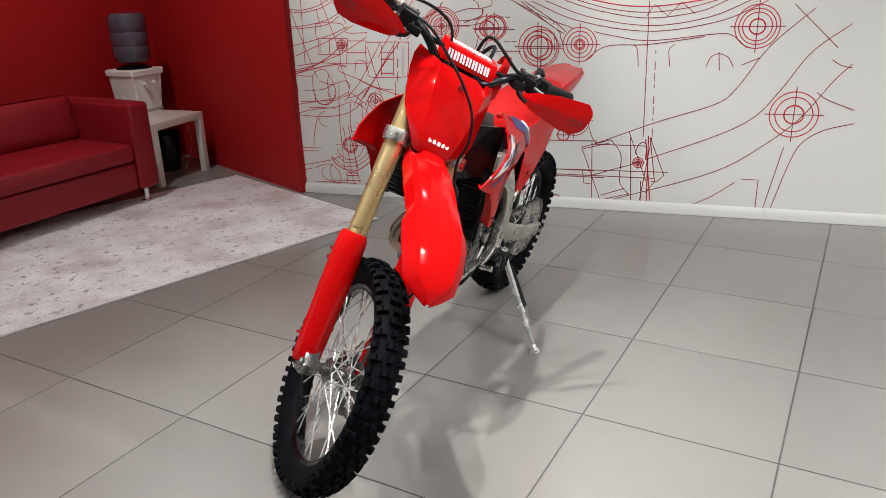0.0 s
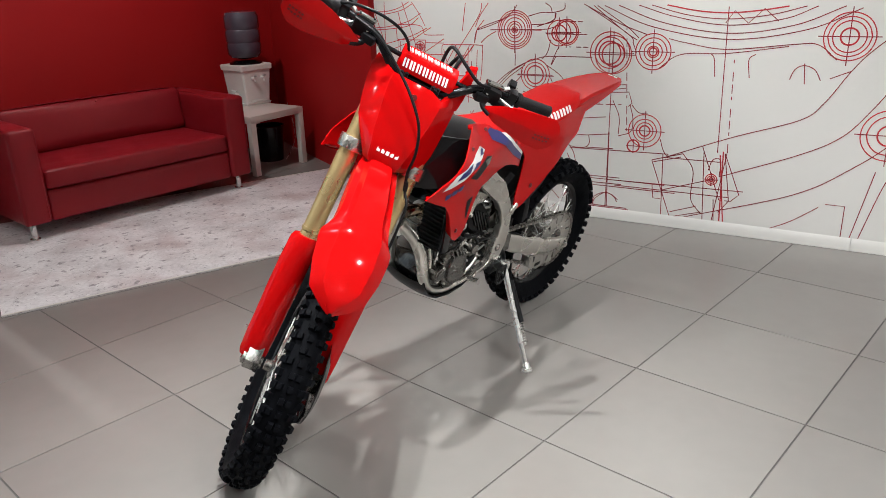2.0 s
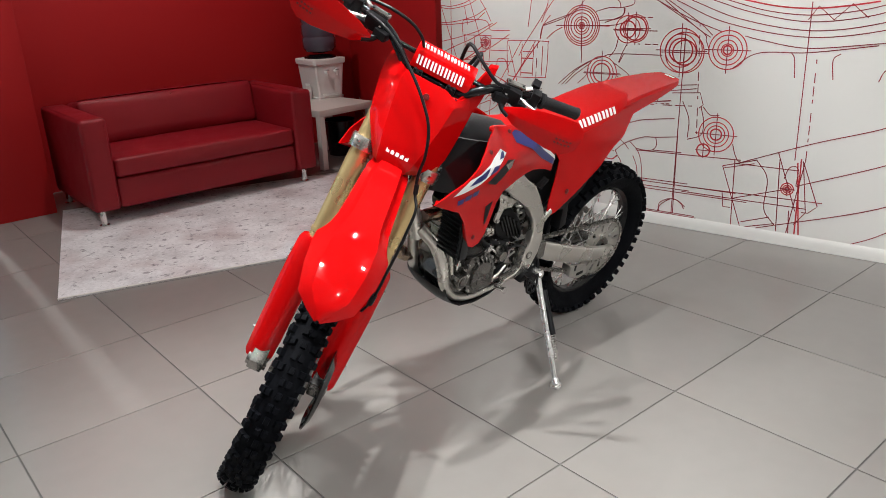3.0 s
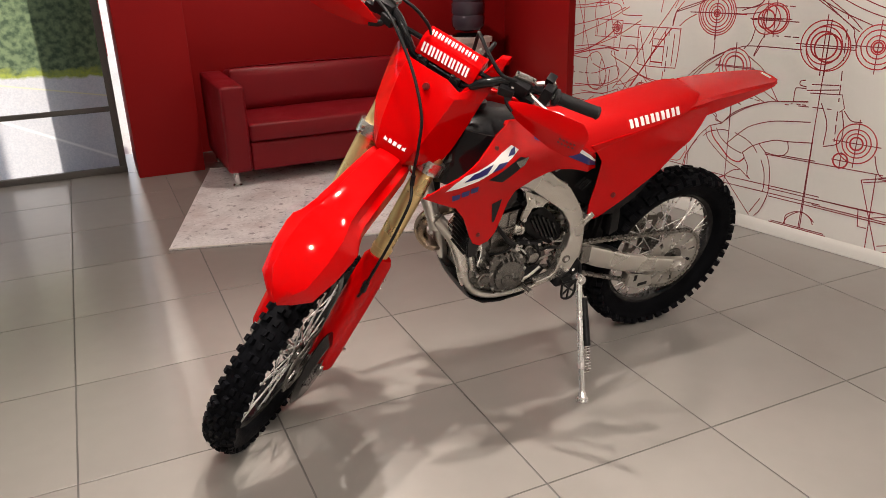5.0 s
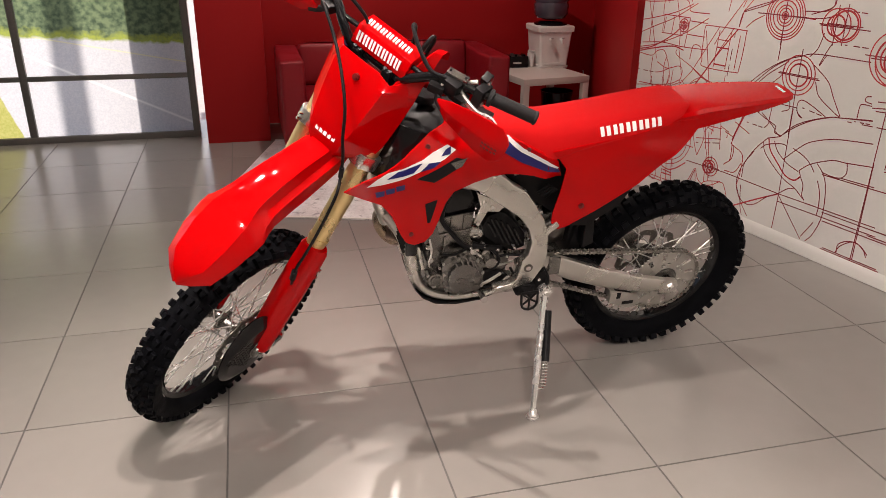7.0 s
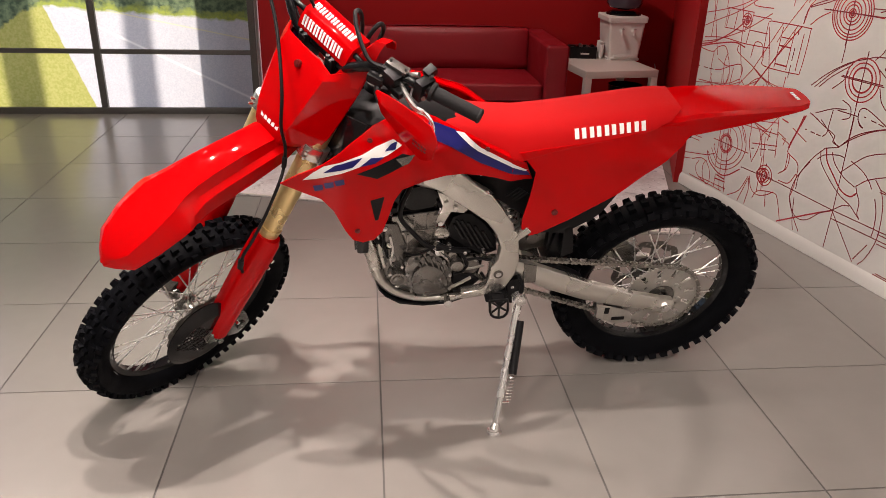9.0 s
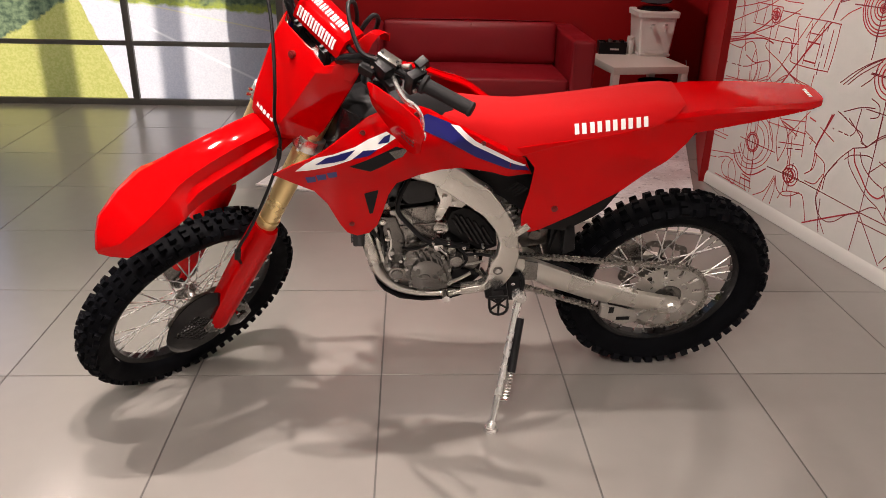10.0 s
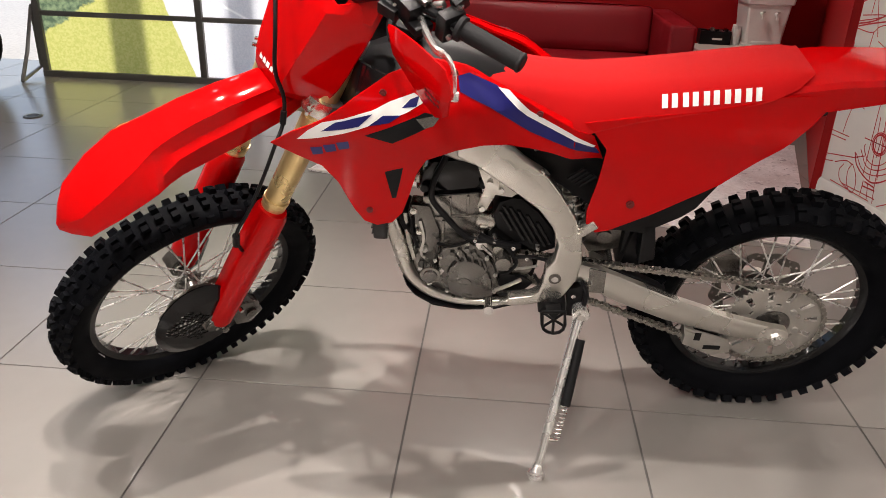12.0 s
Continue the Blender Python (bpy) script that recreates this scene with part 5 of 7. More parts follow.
# main frame
SPAR = [(0.790, 0.886), (0.745, 0.884), (0.702, 0.870), (0.675, 0.850), (0.649, 0.826), (0.599, 0.791), (0.564, 0.743), (0.531, 0.690), (0.508, 0.634), (0.499, 0.559), (0.506, 0.506), (0.534, 0.450), (0.580, 0.432), (0.661, 0.428),
        (0.661, 0.442), (0.606, 0.452), (0.589, 0.467), (0.582, 0.503), (0.580, 0.539), (0.562, 0.565), (0.558, 0.608), (0.575, 0.657), (0.609, 0.704), (0.655, 0.741), (0.712, 0.784), (0.749, 0.812), (0.790, 0.832)]
for s in (1, -1):
    path = [(1.045, s * 0.035, 0.925), (0.93, s * 0.075, 0.890), (0.80, s * 0.108, 0.852), (0.745, s * 0.113, 0.838)]
    heights = [0.05, 0.06, 0.068, 0.070]
    pts = smooth_path(path, 4)
    rings_ = []
    for i, p in enumerate(pts):
        d = (pts[min(i + 1, len(pts) - 1)] - pts[max(i - 1, 0)])
        d = Vector((d.x, 0, d.z)).normalized()
        n = Vector((-d.z, 0, d.x))
        h = float(np.interp(i / (len(pts) - 1), np.linspace(0, 1, len(heights)), heights)) * 0.43
        w = 0.015
        rings_.append([p + n * h * a + Vector((0, w * b, 0)) for a, b in ((-1, -0.6), (-0.8, -1), (0.8, -1), (1, -0.6), (1, 0.6), (0.78, 1), (0.55, 0.86), (-0.55, 0.86), (-0.8, 1), (-1, 0.6))])
    bpart("frame_spar", ring_loft(rings_), "alu", "thick satin aluminium frame spar")
    bpart("pivot_plate", prism(SPAR, s * 0.116 - 0.016, s * 0.116 + 0.016, 0.006, 3), "alu", "curved satin aluminium frame plate")
    bpart("spar_relief", prism(rounded([(0.690, 0.835), (0.640, 0.797), (0.602, 0.760), (0.612, 0.748), (0.655, 0.772), (0.712, 0.812)], 3), s * 0.1285 - 0.0045, s * 0.1285 + 0.0045, 0.003), "alu")
    for x, y, z in ((0.612, 0.112, 0.797), (0.541, 0.105, 0.710), (0.70, 0.11, 0.847)):
        bpart("spar_lug", cyl((x, s * y, z), (x, s * (y + 0.014), z), 0.0065, 10, bevel=0.001), "steel")
    cradle = [(0.985, s * 0.012, 0.685), (0.945, s * 0.05, 0.63), (0.922, s * 0.072, 0.56), (0.903, s * 0.078, 0.48), (0.872, s * 0.082, 0.432), (0.83, s * 0.084, 0.404), (0.77, s * 0.086, 0.390), (0.68, s * 0.087, 0.391), (0.60, s * 0.09, 0.405), (0.55, s * 0.095, 0.43)]
    bpart("cradle_tube", tube(cradle, [0.021, 0.021, 0.021, 0.018, 0.014, 0.012, 0.012, 0.012, 0.012, 0.012], 12, 5), "alu")
    bpart("engine_hanger", prism([(0.745, 0.790), (0.645, 0.735), (0.668, 0.715), (0.704, 0.720), (0.722, 0.678), (0.732, 0.674), (0.742, 0.684), (0.728, 0.74)], s * 0.098 - 0.004, s * 0.098 + 0.004, 0.002), "alu")
    bpart("subframe_tube", tube([(0.63, s * 0.075, 0.83), (0.45, s * 0.07, 0.90), (0.20, s * 0.062, 0.94), (0.02, s * 0.05, 0.955)], 0.011, 10), "alu")
    bpart("subframe_stay", tube([(0.505, s * 0.085, 0.63), (0.44, s * 0.085, 0.675), (0.25, s * 0.07, 0.83), (0.10, s * 0.06, 0.93)], 0.011, 10), "dark_steel")
    for x, z, y0, y1, r in ((0.556, 0.512, 0.118, 0.136, 0.009), (0.718, 0.752, 0.10, 0.110, 0.0075), (0.692, 0.736, 0.10, 0.110, 0.0065), (0.732, 0.685, 0.10, 0.110, 0.0075), (0.512, 0.646, 0.128, 0.135, 0.007)):
        bpart("frame_bolt", cyl((x, s * y0, z), (x, s * y1, z), r, 6 if r < 0.01 else 14), "chrome")
    bpart("bolt_recess", cyl((0.556, s * 0.10, 0.512), (0.556, s * 0.1345, 0.512), 0.0145, 18), "dark_steel")
bpart("down_tube", tube([(1.06, 0, 0.90), (1.01, 0, 0.74), (0.98, 0, 0.65)], [0.028, 0.024, 0.024], 12), "alu")
bpart("steering_head", cyl((1.145, 0, 0.875), (1.045, 0, 1.07), 0.033, 20), "alu")
bpart("skid_plate", ring_loft([[(x, y * w, z + 0.018 * abs(y) ** 3) for y in np.linspace(-1, 1, 9)] + [(x, y * w, z + 0.018 * abs(y) ** 3 - 0.005) for y in np.linspace(1, -1, 9)] for x, z, w in ((0.912, 0.455, 0.096), (0.904, 0.430, 0.100), (0.884, 0.402, 0.103), (0.84, 0.372, 0.104), (0.77, 0.360, 0.104), (0.69, 0.364, 0.102), (0.64, 0.380, 0.098))]), "black", "black plastic skid plate")

# engine
bpart("crankcase", prism([(0.895, 0.47), (0.885, 0.53), (0.845, 0.565), (0.80, 0.575), (0.70, 0.565), (0.655, 0.535), (0.615, 0.50), (0.61, 0.43), (0.66, 0.400), (0.76, 0.392), (0.85, 0.405)], -0.085, 0.078, 0.008), "dark_cast", "dark grey cast engine crankcase")
COVER = [(0.824, 0.545), (0.800, 0.572), (0.757, 0.584), (0.712, 0.540), (0.690, 0.490), (0.688, 0.432), (0.715, 0.412), (0.765, 0.408), (0.806, 0.428), (0.826, 0.485)]
bpart("stator_cover", merge(prism(rounded(COVER, 2), 0.078, 0.100, 0.005), prism(rounded([(0.800, 0.515), (0.765, 0.538), (0.722, 0.520), (0.700, 0.475), (0.702, 0.440), (0.725, 0.424), (0.768, 0.420), (0.796, 0.440), (0.808, 0.475)], 2), 0.096, 0.113, 0.010)), "dark_cast", "dark grey cast generator cover")
bpart("cover_plug", merge(cyl((0.766, 0.110, 0.466), (0.766, 0.1155, 0.466), 0.019, 28, bevel=0.001), box(0.757, 0.775, 0.115, 0.1165, 0.4645, 0.4675)), "dark_cast")
for k, (x, z) in enumerate(((0.795, 0.553), (0.778, 0.562), (0.762, 0.566), (0.744, 0.556), (0.730, 0.540))):
    bpart("cover_rib", merge(tube([(x, 0.099, z), (x - 0.012, 0.106, z - 0.018), (x - 0.016, 0.108, z - 0.034)], [0.0045, 0.004, 0.003], 8), cyl((x, 0.096, z), (x, 0.1085, z), 0.0055, 10)), "dark_cast")
for x, z in ((0.823, 0.538), (0.760, 0.580), (0.714, 0.538), (0.693, 0.488), (0.692, 0.436), (0.765, 0.413), (0.806, 0.432), (0.824, 0.488)):
    bpart("cover_bolt", merge(cyl((x, 0.095, z), (x, 0.103, z), 0.0052, 12), cyl((x, 0.103, z), (x, 0.106, z), 0.0035, 6)), "steel")
bpart("oil_filter_cover", merge(cyl((0.846, 0.070, 0.484), (0.846, 0.108, 0.484), 0.026, 32, 0.0245, 0.003)), "cast")
bpart("filter_ring", cyl((0.846, 0.106, 0.484), (0.846, 0.112, 0.484), 0.0175, 28, 0.016, 0.001), "dark_cast")
for a in (0.6, 2.7, 4.8):
    bpart("filter_bolt", cyl((0.846 + 0.029 * math.cos(a), 0.08, 0.484 + 0.029 * math.sin(a)), (0.846 + 0.029 * math.cos(a), 0.104, 0.484 + 0.029 * math.sin(a)), 0.0062, 8), "steel")
bpart("cylinder_block", prism([(0.855, 0.545), (0.728, 0.560), (0.735, 0.640), (0.858, 0.625)], -0.066, 0.068, 0.006), "cast", "light grey cast cylinder")
bpart("cylinder_head", prism([(0.860, 0.628), (0.737, 0.643), (0.732, 0.706), (0.842, 0.690), (0.866, 0.686)], -0.07, 0.073, 0.006), "cast", "light grey cast cylinder head")
bpart("cylinder_ridge", prism([(0.862, 0.622), (0.734, 0.637), (0.734, 0.646), (0.862, 0.631)], -0.07, 0.0765, 0.002), "cast")
for x0, x1, z0, z1 in ((0.800, 0.806, 0.638, 0.690), (0.760, 0.766, 0.645, 0.696), (0.815, 0.822, 0.560, 0.625)):
    bpart("cast_rib", box(x0, x1, 0.066, 0.0775, z0, z1, 0.002), "cast")
bpart("chain_tower", prism([(0.892, 0.672), (0.848, 0.668), (0.826, 0.600), (0.820, 0.535), (0.855, 0.500), (0.885, 0.54)], 0.040, 0.082, 0.008), "dark_cast")
bpart("head_cover", prism(rounded([(0.868, 0.697), (0.862, 0.765), (0.838, 0.782), (0.790, 0.788), (0.752, 0.783), (0.718, 0.757), (0.722, 0.732), (0.733, 0.712)], 2), -0.070, 0.075, 0.014), "gloss_black", "glossy black cylinder head cover")
bpart("cover_trim", prism([(0.862, 0.690), (0.732, 0.708), (0.732, 0.712), (0.862, 0.6945)], -0.071, 0.079, 0.001), "gloss_black")
for x, z in ((0.86, 0.72), (0.73, 0.735)):
    bpart("cover_stud", cyl((x, 0.06, z), (x, 0.089, z), 0.0095, 12), "black")
body = bpart("intake_cover", prism([(0.706, 0.650), (0.694, 0.686), (0.664, 0.700), (0.642, 0.697), (0.603, 0.661), (0.563, 0.608), (0.556, 0.561), (0.594, 0.545), (0.655, 0.580), (0.697, 0.615)], 0.0, 0.082, 0.006), "black", "ribbed black intake cover")
for k, length in enumerate((0.060, 0.108, 0.116, 0.112, 0.098, 0.070)):
    cx, cz, dx, dz = 0.676 - 0.0175 * k, 0.640 - 0.0065 * k, 0.48 * length / 2, 0.877 * length / 2
    part("rib", prism([(cx - dx - 0.0042, cz - dz), (cx - dx + 0.0042, cz - dz), (cx + dx + 0.0042, cz + dz), (cx + dx - 0.0042, cz + dz)], 0.078, 0.090, 0.0012, 1), "gloss_black", body)
bpart("throttle_joint", merge(cyl((0.743, 0.055, 0.625), (0.702, 0.055, 0.617), 0.023, 22), cyl((0.742, 0.055, 0.625), (0.734, 0.055, 0.6233), 0.0265, 24), cyl((0.716, 0.055, 0.6197), (0.707, 0.055, 0.618), 0.0265, 24), box(0.716, 0.734, 0.074, 0.084, 0.612, 0.622, 0.002)), "alu")
bpart("starter_motor", merge(cyl((0.677, 0.05, 0.536), (0.677, 0.120, 0.536), 0.019, 24, bevel=0.003), cyl((0.690, 0.06, 0.562), (0.690, 0.100, 0.562), 0.013, 16, bevel=0.002)), "cast")
bpart("clutch_cylinder", merge(cyl((0.728, 0.06, 0.575), (0.728, 0.100, 0.575), 0.014, 18, bevel=0.002), tube([(0.728, 0.098, 0.575), (0.712, 0.104, 0.562), (0.700, 0.102, 0.548)], 0.0045, 8)), "chrome")
for pts, r, mat in (([(0.735, 0.09, 0.598), (0.715, 0.098, 0.592), (0.69, 0.10, 0.585), (0.665, 0.095, 0.577), (0.64, 0.092, 0.572)], 0.009, "black"), ([(0.70, 0.09, 0.585), (0.672, 0.10, 0.575), (0.655, 0.104, 0.555), (0.648, 0.10, 0.53)], 0.0055, "black"), ([(0.665, 0.098, 0.508), (0.63, 0.10, 0.512), (0.595, 0.098, 0.52)], 0.0035, "steel"), ([(0.65, 0.10, 0.545), (0.61, 0.10, 0.548), (0.575, 0.10, 0.54)], 0.0045, "black"), ([(0.66, 0.102, 0.56), (0.645, 0.106, 0.535), (0.66, 0.108, 0.508), (0.684, 0.106, 0.497)], 0.004, "black"),
                    ([(0.87, 0.085, 0.63), (0.862, 0.09, 0.585), (0.868, 0.09, 0.54), (0.855, 0.085, 0.515)], 0.0045, "chrome"), ([(0.888, 0.085, 0.64), (0.888, 0.09, 0.60), (0.876, 0.09, 0.555)], 0.004, "black"), ([(0.905, 0.07, 0.64), (0.898, 0.085, 0.58), (0.885, 0.088, 0.52)], 0.006, "alu"), ([(0.63, 0.098, 0.475), (0.665, 0.102, 0.455), (0.69, 0.10, 0.44)], 0.005, "alu"), ([(0.60, 0.095, 0.49), (0.585, 0.10, 0.455), (0.62, 0.10, 0.43), (0.68, 0.098, 0.425)], 0.0045, "black"), ([(0.83, 0.09, 0.57), (0.80, 0.105, 0.575), (0.77, 0.108, 0.588), (0.745, 0.10, 0.60)], 0.004, "black")):
    bpart("wire" if r < 0.008 else "hose", tube(pts, r, 8), mat)
for x, y, z, r, mat in ((0.70, 0.098, 0.590, 0.009, "steel"), (0.655, 0.10, 0.575, 0.007, "chrome"), (0.645, 0.095, 0.512, 0.008, "steel"), (0.872, 0.085, 0.600, 0.011, "alu"), (0.862, 0.085, 0.548, 0.012, "steel"), (0.885, 0.08, 0.655, 0.012, "alu"), (0.622, 0.10, 0.545, 0.006, "chrome"), (0.60, 0.098, 0.575, 0.006, "steel"), (0.744, 0.104, 0.596, 0.006, "chrome"), (0.835, 0.095, 0.525, 0.007, "chrome")):
    bpart("fitting", merge(cyl((x, y - 0.02, z), (x, y + 0.006, z), r * 0.75, 12, bevel=0.001), cyl((x, y + 0.006, z), (x, y + 0.010, z), r * 0.45, 6)), mat)
bpart("hose", tube([(0.800, 0.05, 0.82), (0.818, 0.085, 0.790), (0.838, 0.098, 0.750), (0.842, 0.103, 0.705), (0.812, 0.104, 0.660), (0.776, 0.104, 0.615), (0.745, 0.102, 0.594), (0.715, 0.095, 0.588)], 0.0072, 12), "black", "black rubber hose")
bpart("hose", tube([(0.905, 0.03, 0.66), (0.912, 0.06, 0.63), (0.895, 0.075, 0.60), (0.872, 0.07, 0.585)], 0.013, 12), "black")
# added black block stands in for the shade between engine and spar
bpart("rear_case", prism([(0.715, 0.600), (0.615, 0.575), (0.588, 0.510), (0.600, 0.435), (0.640, 0.412), (0.705, 0.420)], -0.05, 0.055, 0.006), "black", "black block added for the darkness behind the engine")
bpart("case_guard", prism([(0.680, 0.485), (0.625, 0.475), (0.600, 0.455), (0.625, 0.425), (0.67, 0.425), (0.685, 0.45)], 0.080, 0.088, 0.003), "black")
bpart("water_pump", merge(cyl((0.845, -0.08, 0.45), (0.845, -0.12, 0.45), 0.04, 26, bevel=0.004), cyl((0.75, -0.08, 0.48), (0.75, -0.125, 0.48), 0.085, 36, bevel=0.006)), "cast")
bpart("exhaust_header", tube([(0.872, 0.0, 0.70), (0.925, -0.015, 0.70), (0.968, -0.050, 0.665), (0.985, -0.085, 0.61), (0.975, -0.098, 0.555), (0.945, -0.085, 0.520), (0.90, -0.085, 0.515), (0.86, -0.115, 0.54), (0.78, -0.135, 0.60), (0.66, -0.135, 0.68), (0.55, -0.13, 0.74)], 0.0215, 14), "titan", "heat-tinted exhaust header pipe")
bpart("pipe_clamp", cyl((0.952, -0.089, 0.5275), (0.934, -0.084, 0.5165), 0.0245, 18), "titan")
bpart("header_flange", cyl((0.868, 0.0, 0.70), (0.882, 0.0, 0.70), 0.034, 20), "alu")
bpart("muffler", tube([(0.52, -0.125, 0.78), (0.46, -0.13, 0.80), (0.24, -0.13, 0.86), (0.18, -0.13, 0.875)], [0.03, 0.052, 0.055, 0.04], 18), "alu", "aluminium silencer on the far side")

# gear lever, foot peg, side stand
bpart("gear_lever", tube([(0.625, 0.095, 0.435), (0.64, 0.118, 0.432), (0.68, 0.13, 0.425), (0.705, 0.14, 0.43)], 0.006, 10), "alu")
bpart("gear_pedal", merge(cyl((0.706, 0.132, 0.435), (0.706, 0.175, 0.442), 0.0095, 14, bevel=0.001), cyl((0.706, 0.170, 0.4413), (0.706, 0.177, 0.4425), 0.0118, 14)), "chrome")
rim_path = [(0.581, 0.441), (0.577, 0.402), (0.572, 0.385), (0.563, 0.376), (0.548, 0.372), (0.534, 0.376), (0.526, 0.386), (0.523, 0.402), (0.528, 0.444), (0.581, 0.441)]
peg = merge(tube([(x, 0.17, z) for x, z in rim_path], 0.0044, 8, straight=True), *[tube([(0.551, 0.17, 0.417), (x, 0.17, z)], 0.0036, 6, straight=True) for x, z in ((0.579, 0.439), (0.530, 0.440), (0.549, 0.373), (0.525, 0.398), (0.574, 0.393))])
bpart("foot_peg", peg, "black", "folded black foot peg cage")
bpart("peg_bracket", merge(prism([(0.588, 0.412), (0.576, 0.432), (0.558, 0.448), (0.524, 0.444), (0.520, 0.412), (0.578, 0.408)], 0.10, 0.142, 0.004), prism([(0.572, 0.442), (0.536, 0.444), (0.551, 0.420)], 0.14, 0.172, 0.002)), "black")
bpart("stand_mount", prism([(0.526, 0.465), (0.488, 0.479), (0.468, 0.422), (0.492, 0.379), (0.517, 0.381), (0.518, 0.419)], 0.094, 0.118, 0.004), "black")
for x, y, z in ((0.556, 0.142, 0.430), (0.505, 0.118, 0.448), (0.498, 0.118, 0.405)):
    bpart("bracket_bolt", cyl((x, y - 0.006, z), (x, y + 0.004, z), 0.006, 6), "chrome")
STAND_TOP, STAND_FOOT = Vector((0.485, 0.135, 0.412)), Vector((0.578, 0.391, 0.111))
axis_ = (STAND_FOOT - STAND_TOP)
bpart("side_stand", merge(tube([STAND_TOP, STAND_TOP + axis_ * 0.12, STAND_TOP + axis_ * 0.97], [0.014, 0.0115, 0.0105], 12, straight=True), cyl(STAND_TOP + Vector((0, -0.014, 0)), STAND_TOP + Vector((0, 0.016, 0)), 0.021, 20, bevel=0.002)), "stand", "polished aluminium side stand")
foot_dir = BIKE_POSE.to_3x3().inverted() @ Vector((0, 0, 1))
bpart("stand_foot", merge(cyl(STAND_FOOT + foot_dir * 0.001, STAND_FOOT + foot_dir * 0.012, 0.023, 8, 0.019, 0.002), cyl(STAND_FOOT + foot_dir * 0.008, STAND_TOP + axis_ * 0.93, 0.0135, 12)), "stand")
bpart("stand_pin", cyl(STAND_TOP + Vector((0, 0.014, 0)), STAND_TOP + Vector((0, 0.022, 0)), 0.010, 6), "chrome")
bpart("spring_hook", cyl(STAND_TOP + axis_ * 0.78 + Vector((-0.03, 0.0, 0)), STAND_TOP + axis_ * 0.78, 0.004, 8), "chrome")
side_ = Vector((-0.024, 0.004, 0.0))
bpart("stand_sleeve", tube([STAND_TOP + axis_ * 0.16 + side_ * 0.7, STAND_TOP + axis_ * 0.56 + side_], 0.0125, 12, straight=True), "black", "black rubber spring sleeve")
coil = []
for k in range(73):
    c = STAND_TOP + axis_ * (0.55 + 0.21 * k / 72) + side_
    u = axis_.normalized().cross(Vector((1, 0, 0))).normalized()
    v = axis_.normalized().cross(u)
    coil.append(c + (u * math.cos(k * 0.785) + v * math.sin(k * 0.785)) * 0.0082)
bpart("stand_spring", tube(coil, 0.0018, 6, straight=True), "chrome", "bare coil spring")
bpart("stand_bracket", tube([(0.49, 0.10, 0.48), (0.475, 0.118, 0.45), STAND_TOP], 0.007, 8), "black")

# bodywork
def flank(x, z):
    """The shroud's bulge: wide at its nose, close to the seat behind."""
    t = max(0.0, min(1.0, (x - 0.50) / 0.50))
    y = 0.124 + 0.098 * t ** 0.9
    y -= 0.12 * max(0.0, x - 1.06)
    ridge = 0.945 - 0.10 * (1.0 - t)
    y += 0.010 * math.exp(-((z - ridge) / 0.045) ** 2) * (0.3 + t)
    y -= 0.030 * max(0.0, 0.88 - z)
    y -= 0.22 * max(0.0, z - 0.985)
    y -= 0.75 * max(0.0, z - 0.965) * max(0.0, min(1.0, (1.0 - x) / 0.15)) * max(0.0, min(1.0, (x - 0.60) / 0.1))
    y -= 0.45 * max(0.0, 0.555 - x)
    return y


SHROUD = [(1.146, 0.905), (1.10, 0.938), (1.04, 0.966), (0.98, 1.003), (0.92, 1.032), (0.85, 1.044), (0.777, 1.032), (0.72, 1.005), (0.654, 0.975), (0.58, 0.925), (0.512, 0.880), (0.485, 0.817), (0.508, 0.827), (0.567, 0.847), (0.60, 0.863), (0.645, 0.879), (0.692, 0.891), (0.740, 0.893), (0.79, 0.885), (0.848, 0.864),
          (0.868, 0.83), (0.884, 0.775), (0.898, 0.735), (0.92, 0.712), (0.95, 0.708), (0.975, 0.722), (0.992, 0.752), (1.02, 0.82), (1.05, 0.86), (1.10, 0.882)]
DECALS = (("white_stripe", "white", 0.0012, [(1.091, 0.922), (1.065, 0.947), (1.038, 0.963), (0.975, 0.975), (0.946, 0.980), (0.915, 0.991), (0.871, 0.999), (0.849, 0.985), (0.883, 0.971), (0.927, 0.959), (0.971, 0.948), (1.042, 0.931)]),
          ("blue_stripe", "blue", 0.0022, [(1.042, 0.945), (1.013, 0.964), (0.978, 0.970), (0.946, 0.974), (0.971, 0.954)]),
          ("blue_block", "blue", 0.0022, [(0.954, 0.953), (0.927, 0.970), (0.894, 0.968), (0.916, 0.956)]),
          ("blue_block", "blue", 0.0022, [(0.893, 0.979), (0.877, 0.991), (0.861, 0.994), (0.866, 0.979)]),
          ("blue_stripe", "blue", 0.0020, [(0.790, 1.018), (0.770, 1.022), (0.715, 1.002), (0.651, 0.957), (0.573, 0.904), (0.505, 0.851), (0.494, 0.834), (0.571, 0.875), (0.648, 0.916), (0.722, 0.968), (0.786, 0.996)]),
          ("white_stripe", "white", 0.0034, [(0.714, 1.000), (0.692, 0.996), (0.649, 0.960), (0.563, 0.903), (0.507, 0.858), (0.513, 0.857), (0.563, 0.892), (0.655, 0.950)]))
TAB = (0.505, 0.652, 0.70)
HRC = [(1.064 - 0.026 * k, 0.024, 0.886 + 0.0075 * k) for k in range(3)]
